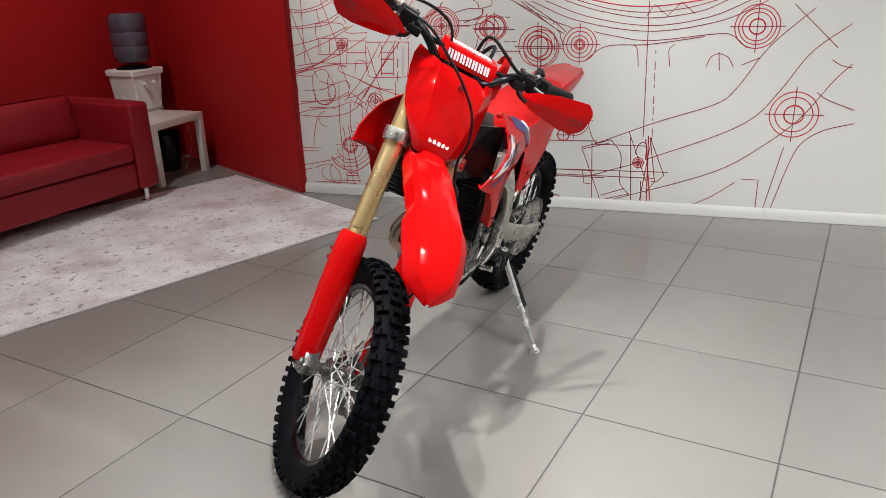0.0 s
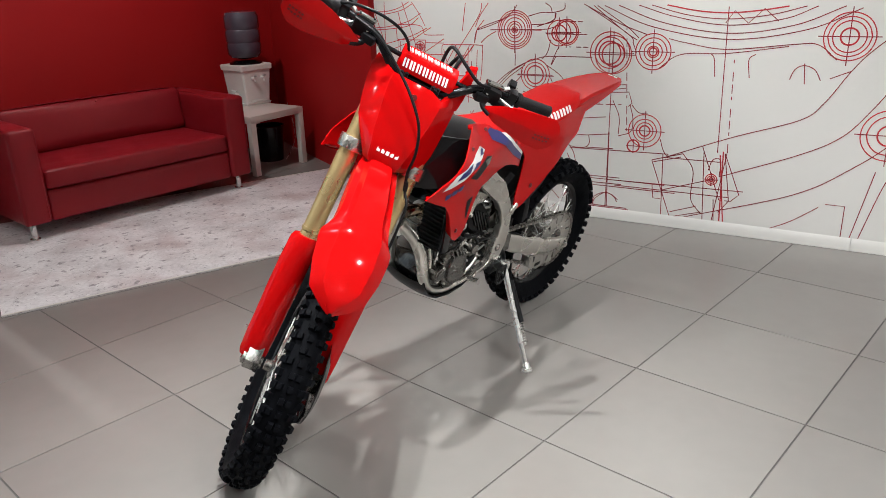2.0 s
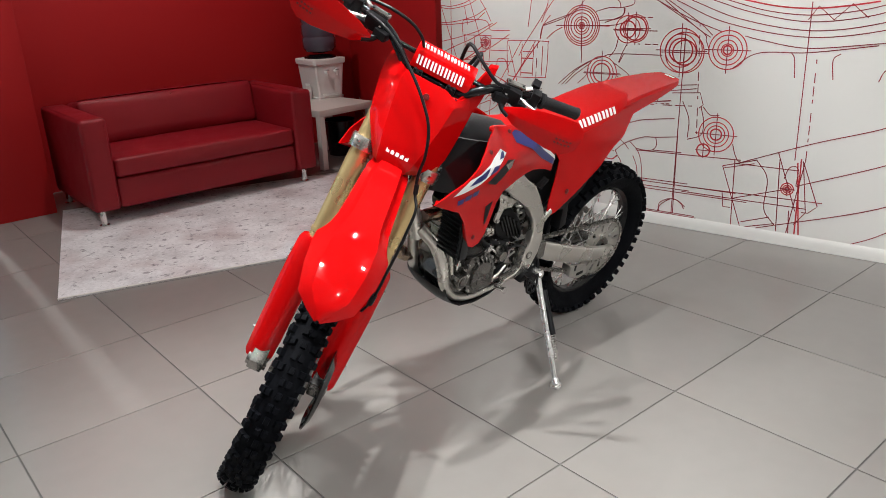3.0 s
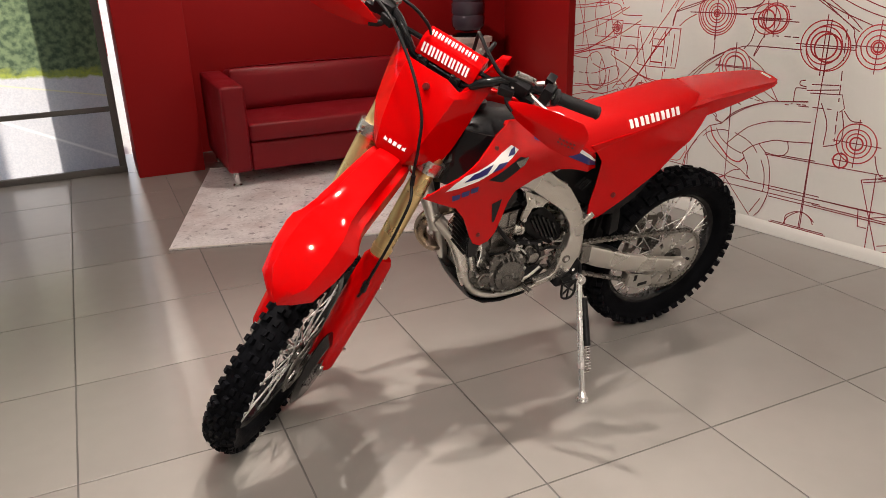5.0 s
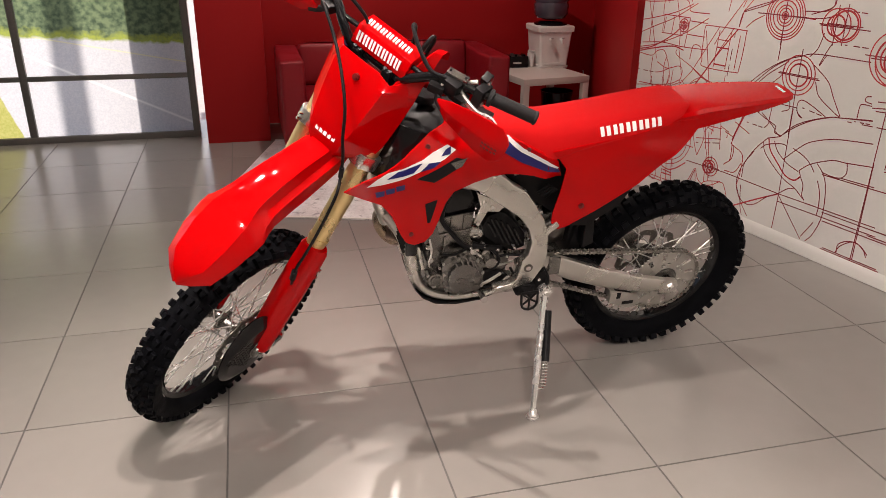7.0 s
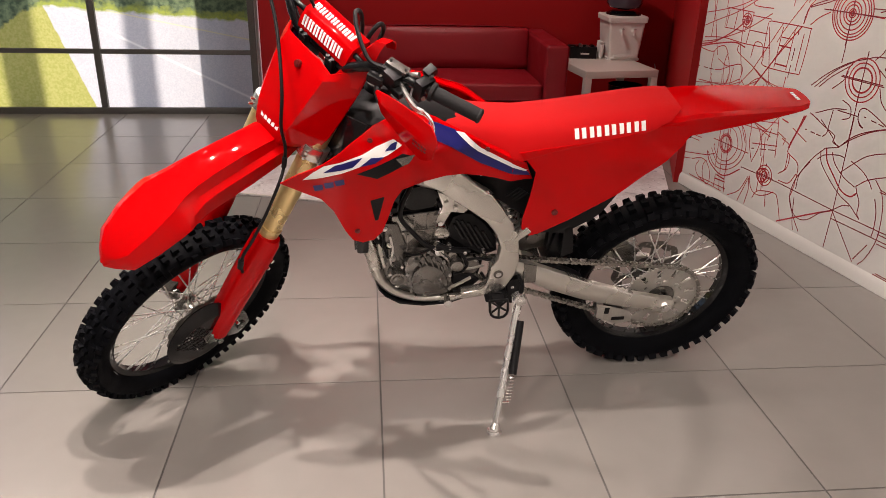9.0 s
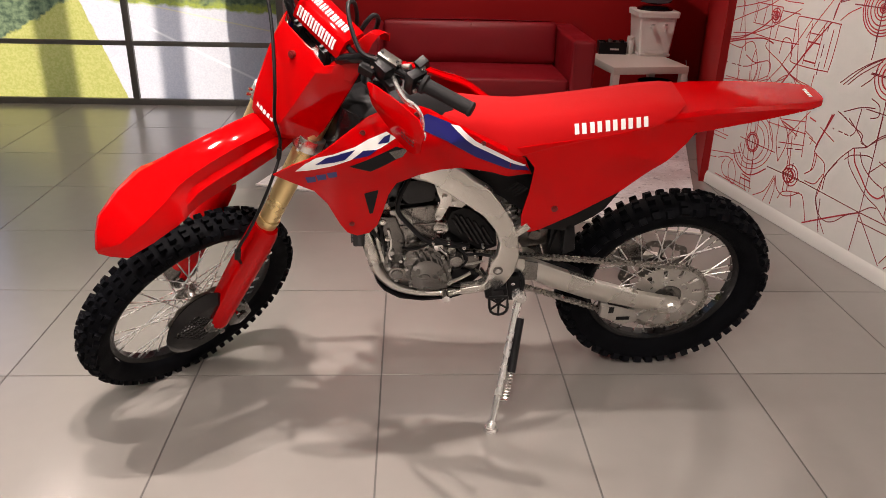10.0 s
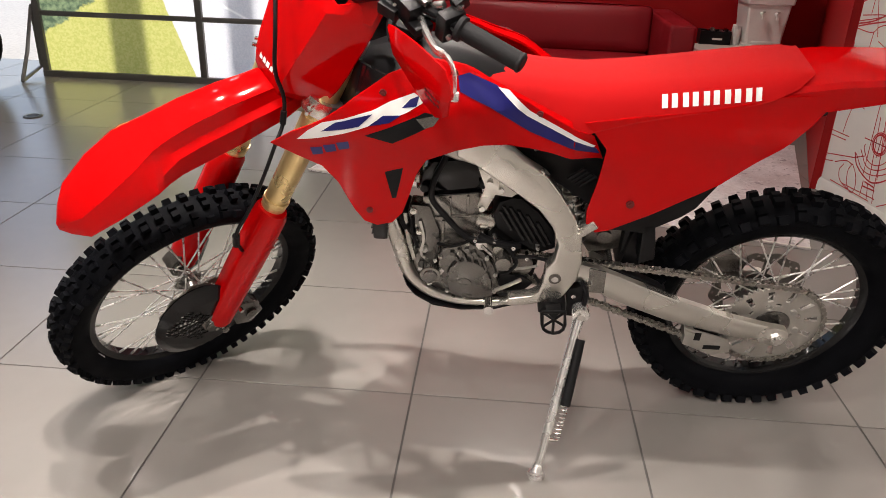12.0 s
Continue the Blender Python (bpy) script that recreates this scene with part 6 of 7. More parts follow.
for s in (1, -1):
    flip = (lambda b: b) if s > 0 else mirrored
    shroud = bpart("radiator_shroud", flip(panel(SHROUD, flank, 0.004, 0.02)), "red", "glossy red radiator shroud with blue and white stripes")
    for nm, mat, lift, shape in DECALS:
        part(nm, flip(panel(shape, lambda x, z: flank(x, z) + lift, 0, 0.02)), mat, shroud)
    for x, w, z in HRC:
        part("blue_mark", flip(panel([(x, z), (x - w * 0.86, z + 0.004), (x - w * 0.82, z + 0.022), (x + 0.004, z + 0.018)], lambda a, b: flank(a, b) + 0.0012, 0, 0.02)), "blue", shroud, "blue printed mark")
    part("vent_screen", flip(panel([(0.866, 0.959), (0.818, 0.964), (0.833, 0.943), (0.850, 0.939)], lambda x, z: flank(x, z) + 0.0020, 0, 0.02)), "cast", shroud)
    for shape in ([(0.962, 0.934), (0.908, 0.949), (0.849, 0.969), (0.819, 0.960), (0.849, 0.938), (0.911, 0.912)], [(0.929, 0.842), (0.893, 0.849), (0.899, 0.82), (0.909, 0.776), (0.917, 0.776)]):
        part("vent", flip(panel(shape, lambda x, z: flank(x, z) + 0.0011, 0, 0.02)), "black", shroud, "dark mesh vent")
    for x, z in ((0.963, 0.750), (0.928, 1.005), (0.797, 1.022), (0.631, 0.951)):
        y = flank(x, z) * s
        part("bolt", merge(cyl((x, y - 0.002 * s, z), (x, y + 0.003 * s, z), 0.0068, 16), cyl((x, y + 0.003 * s, z), (x, y + 0.005 * s, z), 0.004, 6)), "dark_red", shroud)
    rim = smooth_path([(0.95, 0, 0.709), (0.974, 0, 0.724), (0.990, 0, 0.753), (1.018, 0, 0.820), (1.048, 0, 0.859), (1.10, 0, 0.884), (1.142, 0, 0.904)], 3)
    bpart("shroud_flange", flip(ring_loft([[(q.x, flank(q.x, q.z) - 0.002, q.z), (q.x - 0.012, flank(q.x, q.z) - 0.002 - w, q.z + 0.004), (q.x - 0.016, flank(q.x, q.z) - 0.002 - w, q.z + 0.006), (q.x - 0.004, flank(q.x, q.z) - 0.006, q.z + 0.004)] for q, w in zip(rim, np.linspace(0.040, 0.012, len(rim)))])), "red")
    rad = bpart("radiator", flip(box(0.935, 0.962, 0.075, 0.165, 0.650 if s > 0 else 0.700, 0.885, 0.006)), "black", "black radiator behind the shroud")
    for k in range(-4 if s > 0 else 0, 12):
        part("louvre", flip(moved(box(-0.004, 0.004, 0.079, 0.164, -0.0012, 0.0012, 0.0005, 1), Matrix.Translation((0.967, 0, 0.710 + 0.0148 * k)) @ Matrix.Rotation(0.5, 4, "Y"))), "black", rad)
    part("tank_end", flip(box(0.932, 0.966, 0.158, 0.180, 0.645 if s > 0 else 0.695, 0.890, 0.008)), "gloss_black", rad)
    duct = []
    for x, y, z0, z1 in ((1.070, 0.028, 0.87, 1.000), (1.045, 0.068, 0.86, 1.018), (1.010, 0.110, 0.86, 1.026), (0.968, 0.150, 0.87, 1.024), (0.925, 0.166, 0.885, 1.018)):
        duct.append([(x, y, z0), (x - 0.006, y, (z0 + z1) / 2), (x - 0.028, y * 0.98, z1), (x - 0.033, y * 0.98 - 0.003, z1), (x - 0.012, y - 0.004, (z0 + z1) / 2), (x - 0.006, y - 0.004, z0)])
    bpart("duct_panel", flip(ring_loft(duct)), "gloss_black", "glossy black inner duct panel")
    bpart("panel_tab", flip(moved(merge(box(-0.030, 0.026, 0.118, 0.133, -0.0115, 0.0115, 0.006, 3), cyl((0.014, 0.131, 0), (0.014, 0.137, 0), 0.0062, 6)), Matrix.Translation((TAB[0], 0, TAB[1])) @ Matrix.Rotation(TAB[2], 4, "Y"))), "alu")
    side_plate = [(0.535, 0.910), (0.51, 0.885), (0.484, 0.852), (0.492, 0.78), (0.507, 0.705), (0.505, 0.672), (0.482, 0.648), (0.455, 0.655), (0.36, 0.708), (0.239, 0.782), (0.16, 0.845), (0.083, 0.912), (0.058, 0.952), (0.076, 0.975), (0.159, 0.975), (0.297, 0.945), (0.436, 0.925)]

    def plate_y(x, z):
        return 0.108 + 0.020 * max(0.0, min(1.0, (0.95 - z) / 0.25)) - 0.02 * max(0, 0.25 - x) / 0.2 + 0.010 * math.exp(-((z - 0.90 + 0.10 * (0.4 - x)) / 0.03) ** 2) * max(0.0, min(1.0, (0.38 - x) / 0.12))

    sp = bpart("side_panel", flip(panel(side_plate, plate_y, 0.004, 0.022)), "red", "glossy red side number panel")
    y = plate_y(0.42, 0.725) * s
    part("bolt", merge(cyl((0.418, y - 0.002 * s, 0.727), (0.418, y + 0.004 * s, 0.727), 0.009, 16), cyl((0.418, y + 0.004 * s, 0.727), (0.418, y + 0.006 * s, 0.727), 0.005, 6)), "dark_red", sp)
    bpart("panel_underside", flip(panel([(0.50, 0.668), (0.466, 0.636), (0.418, 0.636), (0.367, 0.630), (0.348, 0.645), (0.296, 0.678), (0.270, 0.702), (0.243, 0.751), (0.216, 0.800), (0.185, 0.850), (0.24, 0.810), (0.36, 0.735), (0.46, 0.680)], lambda x, z: 0.100, 0.012, 0.03)), "black")
    bpart("flap_strut", flip(prism([(0.372, 0.650), (0.368, 0.586), (0.365, 0.540), (0.330, 0.555), (0.336, 0.604), (0.346, 0.655)], 0.052, 0.100, 0.004)), "black")
    bpart("frame_cover", flip(panel([(0.80, 0.90), (0.70, 0.915), (0.60, 0.91), (0.50, 0.90), (0.40, 0.90), (0.38, 0.74), (0.46, 0.665), (0.50, 0.69), (0.56, 0.735), (0.62, 0.77), (0.72, 0.80), (0.80, 0.83)], lambda x, z: 0.078, 0.01, 0.03)), "black")
    for k in range(4):
        bpart("cover_slat", flip(tube([(0.552 - 0.009 * k, 0.094, 0.764 - 0.006 * k), (0.520 - 0.009 * k, 0.096, 0.792 - 0.006 * k)], 0.0035, 8, straight=True)), "black")

for s in (1, -1):
    edge = smooth_path([(x, flank(x, z) * s, z - 0.0015) for x, z in ((0.87, 1.041), (0.85, 1.043), (0.777, 1.031), (0.72, 1.004), (0.654, 0.974), (0.60, 0.939), (0.56, 0.912))], 4)
    bpart("shroud_lip", ring_loft([[p, Vector((p.x, p.y - s * (0.016 + 0.10 * max(0.0, 0.78 - p.x)), p.z - 0.003)), Vector((p.x, p.y - s * (0.016 + 0.10 * max(0.0, 0.78 - p.x)), p.z - 0.009)), Vector((p.x, p.y - 0.004 * s, p.z - 0.006))] for p in edge]), "red")

# seat: lofted
SEAT = ((0.785, 0.97, 0.965, 0.035, 0.05), (0.77, 0.987, 0.955, 0.05, 0.07), (0.7, 0.987, 0.94, 0.064, 0.09), (0.62, 0.975, 0.918, 0.073, 0.104), (0.53, 0.97, 0.885, 0.08, 0.114), (0.44, 0.975, 0.912, 0.082, 0.112), (0.34, 0.986, 0.934, 0.084, 0.111), (0.25, 0.999, 0.948, 0.085, 0.108), (0.18, 1.009, 0.966, 0.082, 0.103), (0.13, 1.014, 0.99, 0.074, 0.092), (0.098, 1.012, 1.01, 0.055, 0.065))
SEAT_PROFILE = ((1.0, 0.0), (1.0, 0.25), (0.97, 0.62), (0.86, 0.88), (0.55, 0.98), (0.0, 1.0))


def seat_side(x, z):
    top, bottom, wt, wb = [float(np.interp(-x, [-r[0] for r in SEAT], [r[k] for r in SEAT])) for k in (1, 2, 3, 4)]
    f = max(0.0, min(1.0, (z - bottom) / (top - bottom)))
    return float(np.interp(f, [p[1] for p in SEAT_PROFILE], [p[0] for p in SEAT_PROFILE])) * (wb + (wt - wb) * f)


seat_rings = []
for x, top, bottom, wt, wb in SEAT:
    half_ring = [(k * (wb + (wt - wb) * z), bottom + (top - bottom) * z) for k, z in SEAT_PROFILE]
    seat_rings.append([(x, -y, z) for y, z in half_ring] + [(x, y, z) for y, z in half_ring[-2::-1]])
seat = bpart("seat", ring_loft(seat_rings), "seat", "red textured vinyl seat")
for k in range(5):
    x0, z0 = 0.388 - 0.0395 * k, 0.944 + 0.0050 * k
    for a, b in ((0.0, 0.36), (0.60, 0.96)):
        w, rise = 0.031, 0.0039
        blk = panel([(x0 - w * a, z0 + rise * a), (x0 - w * b, z0 + rise * b), (x0 - w * b + 0.001, z0 + rise * b + 0.0215), (x0 - w * a + 0.001, z0 + rise * a + 0.0215)], lambda x, z: seat_side(x, z) + 0.0016, 0.003, 0.012)
        part("white_mark", blk, "white", seat, "white printed block")
bpart("tank", ring_loft([[(x, y * w, z0 + (z1 - z0) * t) for y, t in ((-1, 0), (-1, 0.6), (-0.7, 0.95), (0, 1), (0.7, 0.95), (1, 0.6), (1, 0))] for x, z0, z1, w in ((1.015, 0.86, 0.945, 0.05), (0.985, 0.84, 1.0, 0.085), (0.90, 0.84, 1.03, 0.10), (0.80, 0.86, 1.02, 0.09), (0.70, 0.88, 0.99, 0.065), (0.62, 0.88, 0.965, 0.055))]), "black", "black fuel tank between the shrouds")
bpart("tank_cap", merge(cyl((0.90, 0, 1.04), (0.895, 0, 1.062), 0.036, 26, bevel=0.003)), "black")
bpart("radiator_cap_hose", tube([(1.02, 0.09, 0.90), (1.05, 0.05, 0.93), (1.03, 0.0, 0.95), (0.98, -0.04, 0.96)], 0.012, 10), "black")

# rear fender
tail = []
for x, top, low, w, crown in ((0.26, 0.990, 0.935, 0.092, 0.012), (0.12, 1.000, 0.932, 0.092, 0.010), (0.04, 1.011, 0.944, 0.088, 0.010), (-0.08, 1.016, 0.964, 0.080, 0.010), (-0.18, 1.017, 0.981, 0.070, 0.009), (-0.25, 1.014, 0.993, 0.060, 0.007), (-0.279, 1.013, 1.000, 0.046, 0.004), (-0.290, 1.008, 1.001, 0.03, 0.002)):
    outer_ = [(x, y * w, top - crown * y * y) for y in (-0.9, -0.5, 0, 0.5, 0.9)]
    tail.append([(x, -w, low)] + [(x, -w, top - 0.018)] + outer_ + [(x, w, top - 0.018), (x, w, low), (x, w - 0.004, low), (x, w - 0.005, top - 0.022)] + [(px, py * 0.94, pz - 0.005) for px, py, pz in outer_[::-1]] + [(x, -w + 0.005, top - 0.022), (x, -w + 0.004, low)])
fender = bpart("rear_fender", ring_loft(tail), "red", "glossy red rear fender")
for k in range(5):
    part("white_mark", moved(box(-0.004, 0.004, -0.0028, 0.0028, -0.0006, 0.0006), Matrix.Translation((-0.248 + 0.001 * k, 0.032 - 0.008 * k, 1.0165 + 0.0006 * k)) @ Matrix.Rotation(radians(8), 4, "Y")), "white", fender)
bpart("inner_fender", ring_loft([[(x, y, z + 0.02 * (1 - (y / 0.07) ** 2)) for y in np.linspace(-0.07, 0.07, 7)] + [(x, y, z - 0.006 + 0.02 * (1 - (y / 0.07) ** 2)) for y in np.linspace(0.07, -0.07, 7)] for x, z in ((0.40, 0.50), (0.385, 0.60), (0.33, 0.70), (0.24, 0.80), (0.12, 0.90), (0.05, 0.93))]), "black")
bpart("mud_flap", box(0.345, 0.40, -0.055, 0.055, 0.47, 0.64, 0.012), "black")
bpart("mid_pipe", tube([(0.56, -0.05, 0.575), (0.47, -0.055, 0.585), (0.38, -0.06, 0.60)], 0.050, 16), "dark_cast", "dull brown-grey exhaust pipe")
bpart("shock_linkage", merge(prism([(0.50, 0.56), (0.42, 0.60), (0.36, 0.57), (0.38, 0.53), (0.47, 0.51)], -0.03, 0.03, 0.006), cyl((0.44, -0.04, 0.565), (0.44, 0.04, 0.565), 0.018, 18)), "dark_steel")
bpart("shock_absorber", merge(cyl((0.50, 0, 0.50), (0.55, 0, 0.82), 0.02, 18), *[tube([(0.505 + 0.05 * (k + j / 12) / 9 * 0.8 + 0.036 * math.cos(j * math.pi / 6), 0.036 * math.sin(j * math.pi / 6), 0.54 + 0.24 * (k + j / 12) / 9) for j in range(13)], 0.0055, 6, straight=True) for k in range(9)]), "steel")
bpart("air_filter_box", box(0.36, 0.54, -0.075, 0.075, 0.70, 0.93, 0.015), "black")


# ---- front end, turned about the steering axis ----
def fork_at(z, y):
    return Vector((1.622 - 0.514 * z, y, z))


for s in (1, -1):
    y = 0.094 * s
    bpart("fork_tube", merge(cyl(fork_at(1.135, y), fork_at(0.92, y), 0.0285, 28, bevel=0.002), cyl(fork_at(0.925, y), fork_at(0.70, y), 0.0295, 28, 0.0275), cyl(fork_at(0.70, y), fork_at(0.648, y), 0.0285, 28, 0.0265, 0.002)), "gold", "gold anodised fork tube", True)
    bpart("fork_collar", merge(cyl(fork_at(0.712, y), fork_at(0.704, y), 0.0305, 28), cyl(fork_at(0.66, y), fork_at(0.652, y), 0.0300, 28)), "gold", "", True)
    bpart("fork_seal", cyl(fork_at(0.650, y), fork_at(0.636, y), 0.0275, 26), "black", "", True)
    bpart("fork_stanchion", cyl(fork_at(0.64, y), fork_at(0.40, y), 0.0235, 24), "chrome", "", True)
    bpart("fork_cap", merge(cyl(fork_at(1.152, y), fork_at(1.134, y), 0.024, 6), cyl(fork_at(1.160, y), fork_at(1.15, y), 0.012, 14)), "blue", "", True)
    bpart("fork_lug", merge(prism([(1.425, 0.44), (1.385, 0.42), (1.425, 0.335), (1.465, 0.315), (1.505, 0.33), (1.51, 0.37), (1.47, 0.395)], y - 0.022, y + 0.022, 0.006), cyl((WHEELBASE, y - 0.03, FRONT_R), (WHEELBASE, y + 0.03, FRONT_R), 0.022, 20, bevel=0.002)), "cast", "grey cast axle lug", True)
    bpart("pinch_bolt", merge(*[cyl((1.462 + 0.016 * k, y - 0.03 * s, 0.325 + 0.006 * k), (1.462 + 0.016 * k, y + 0.032 * s, 0.325 + 0.006 * k), 0.0055, 6) for k in range(2)]), "chrome", "", True)
    guard_rings = []
    for z, rx, ry, fx in ((0.688, 0.031, 0.036, 0.004), (0.675, 0.036, 0.043, 0.004), (0.63, 0.037, 0.045, 0.006), (0.55, 0.037, 0.046, 0.010), (0.47, 0.036, 0.044, 0.014), (0.40, 0.035, 0.043, 0.016), (0.350, 0.033, 0.041, 0.017), (0.338, 0.029, 0.036, 0.017), (0.334, 0.018, 0.024, 0.016)):
        c = fork_at(z, y + 0.006 * s) + Vector((fx * 0.889, 0, fx * 0.457))
        f_, l_ = Vector((0.889, 0, 0.457)), Vector((0, 1, 0))
        guard_rings.append([c + f_ * rx * math.cos(a) + l_ * ry * math.sin(a) for a in np.linspace(0, 2 * math.pi, 22, endpoint=False)])
    bpart("fork_guard", ring_loft(guard_rings), "red", "glossy red fork guard", True)
    for z in (0.63, 0.605, 0.40):
        bpart("guard_bolt", cyl(fork_at(z, y + 0.045 * s) + Vector((-0.005, 0, 0)), fork_at(z, y + 0.055 * s) + Vector((-0.005, 0, 0)), 0.0055, 10), "chrome", "", True)
for nm, z, h, r in (("lower_triple_clamp", 0.955, 0.034, 0.040), ("upper_triple_clamp", 1.090, 0.026, 0.033)):
    pieces = [cyl(fork_at(z + h / 2, s * 0.094), fork_at(z - h / 2, s * 0.094), r, 28, bevel=0.003) for s in (1, -1)]
    c = Vector((1.600 - 0.514 * z, 0, z))
    pieces.append(moved(box(-0.035, 0.028, -0.085, 0.085, -h / 2, h / 2, 0.006), Matrix.Translation(c) @ Matrix.Rotation(-RAKE, 4, "Y")))
    bpart(nm, merge(*pieces), "alu", "silver aluminium triple clamp", True)
for s in (1, -1):
    for z in (0.948, 0.962):
        bpart("clamp_bolt", cyl(fork_at(z, s * 0.1) + Vector((-0.03, -0.03 * s, -0.01)), fork_at(z, s * 0.1) + Vector((0.044, 0.012 * s, 0.016)), 0.0042, 8), "chrome", "", True)

# brake disc guard and caliper
guard_shape = rounded([(1.505 + 0.97 * (x - 1.505), 0.372 + 0.97 * (z - 0.372)) for x, z in ((1.425, 0.47), (1.47, 0.508), (1.53, 0.508), (1.585, 0.472), (1.618, 0.412), (1.622, 0.350), (1.60, 0.290), (1.555, 0.250), (1.50, 0.237), (1.455, 0.258), (1.428, 0.31), (1.416, 0.39))], 3)


def guard_y(x, z):
    d = math.hypot(x - 1.50, z - 0.365)
    return 0.114 - 0.4 * max(0.0, d - 0.095)


def guard_hole(x, z):
    u, v = (x - 1.45) * 0.6 + (z - 0.34) * 0.8, (z - 0.34) * 0.6 - (x - 1.45) * 0.8
    return 0.015 < u < 0.145 and -0.078 < v < 0.012 and abs(((u / 0.013 + 0.5 * (int(v / 0.0085) % 2)) % 1) - 0.5) < 0.34 and ((v / 0.0085) % 1) > 0.3


bpart("disc_guard", panel(guard_shape, guard_y, 0.003, 0.0052, guard_hole), "gloss_black", "black perforated brake disc guard", True)
bpart("guard_screw", merge(cyl((1.456, 0.100, 0.285), (1.456, 0.119, 0.285), 0.009, 14), cyl((1.456, 0.118, 0.285), (1.456, 0.121, 0.285), 0.005, 6), cyl((1.462, 0.100, 0.318), (1.462, 0.117, 0.318), 0.007, 14)), "steel", "", True)
bpart("brake_caliper", merge(prism([(1.405, 0.36), (1.355, 0.34), (1.345, 0.28), (1.385, 0.245), (1.425, 0.27), (1.43, 0.32)], 0.035, 0.11, 0.006), cyl((1.38, 0.10, 0.30), (1.38, 0.118, 0.30), 0.016, 18)), "dark_cast", "", True)

# front fender: faceted shell. stations: x, spine z, spine half width, edge half width, edge z
FENDER = ((1.07, 0.942, 0.020, 0.028, 0.926), (1.12, 0.966, 0.028, 0.048, 0.930), (1.20, 0.981, 0.034, 0.064, 0.916), (1.30, 0.985, 0.038, 0.068, 0.902), (1.38, 0.980, 0.041, 0.071, 0.897), (1.435, 0.970, 0.043, 0.075, 0.896),
          (1.468, 0.962, 0.047, 0.086, 0.899), (1.492, 0.953, 0.054, 0.097, 0.900), (1.515, 0.943, 0.060, 0.098, 0.893), (1.575, 0.909, 0.062, 0.091, 0.866), (1.636, 0.866, 0.052, 0.073, 0.831), (1.664, 0.841, 0.026, 0.038, 0.817), (1.681, 0.814, 0.005, 0.008, 0.807))


def build_fender():
    fine = []
    for a, b in zip(FENDER, FENDER[1:]):
        for t in (0.0, 0.34, 0.67):
            fine.append([u + (v - u) * t for u, v in zip(a, b)])
    fine.append(list(FENDER[-1]))
    rings_ = []
    for x, z, w1, w2, ze in fine:
        drop, flare = z - ze, max(0.0, min(1.0, (x - 1.43) / 0.07))
        half = [(0.0, z + 0.001), (w1 * 0.55, z), (w1 * 0.93, z - 0.003), (w1, z - 0.008 - 0.004 * (1 - flare)), (w1 + (w2 - w1) * (0.30 + 0.06 * flare), z - drop * (0.36 + 0.06 * flare)), (w1 + (w2 - w1) * (0.85 - 0.12 * flare), z - drop * (0.46 + 0.28 * flare)), (w2 * (0.985 + 0.005 * flare), z - drop * (0.84 + 0.10 * flare)), (w2, ze)]
        full = [(-y, q) for y, q in half[::-1]] + half[1:]
        inner_ = [(y * 0.955, q - 0.0035) for y, q in full]
        rings_.append([(x, y, q) for y, q in full] + [(x - 0.002, y, q) for y, q in inner_[::-1]])
    return ring_loft(rings_)


bpart("front_fender", build_fender(), "red", "glossy red front fender", True)
bpart("fender_mount", box(1.10, 1.19, -0.045, 0.045, 0.925, 0.962, 0.006), "black", "", True)


# front number plate
def build_plate():
    rings_ = []
    for z, x, w, wing, back, far_wing, far_back in ((0.966, 1.206, 0.038, 0.070, 0.026, 0.056, 0.020), (0.985, 1.206, 0.048, 0.118, 0.072, 0.068, 0.028), (1.015, 1.197, 0.054, 0.127, 0.080, 0.090, 0.046), (1.045, 1.182, 0.062, 0.130, 0.084, 0.112, 0.063),
                                                    (1.08, 1.162, 0.068, 0.132, 0.086, 0.122, 0.076), (1.13, 1.134, 0.076, 0.134, 0.088, 0.132, 0.086), (1.165, 1.111, 0.080, 0.134, 0.084, 0.134, 0.084), (1.192, 1.090, 0.078, 0.128, 0.074, 0.128, 0.074)):
        row = []
        for f in np.linspace(-1, 1, 17):
            a = abs(f)
            tip, depth = (wing, back) if f > 0 else (far_wing * 1.05, far_back)
            if a <= 0.5:
                y, dx = w * a / 0.5, 0.003 * (a / 0.5) ** 2
            else:
                k = (a - 0.5) / 0.5
                y, dx = w + (tip - w) * k, 0.003 + depth * (0.8 * k + 0.2 * k * k)
            row.append(Vector((x - dx, math.copysign(y, f), z - (0.020 * max(0.0, 1 - abs(f - 0.55) / 0.3) if z > 1.18 else 0.0))))
        rings_.append(row + [p + Vector((-0.004, 0, -0.001)) for p in row[::-1]])
    return ring_loft(rings_)


plate = bpart("number_plate", build_plate(), "red", "glossy red front number plate", True)
for k in range(5):
    part("white_mark", moved(box(-0.0006, 0.0006, -0.0048, 0.0048, -0.0055, 0.0055), Matrix.Translation((1.1985 - 0.0008 * abs(k - 2), -0.028 + 0.014 * k, 1.012)) @ Matrix.Rotation(radians(-27), 4, "Y")), "white", plate, "white printed block")
part("slot", box(1.194, 1.209, -0.022, 0.022, 0.968, 0.979, 0.002), "black", plate)
part("bolt", merge(cyl((1.108, 0.0, 1.158), (1.121, 0.0, 1.164), 0.009, 18), cyl((1.119, 0.0, 1.163), (1.123, 0.0, 1.165), 0.005, 6)), "dark_red", plate)
ribbon_rings = []
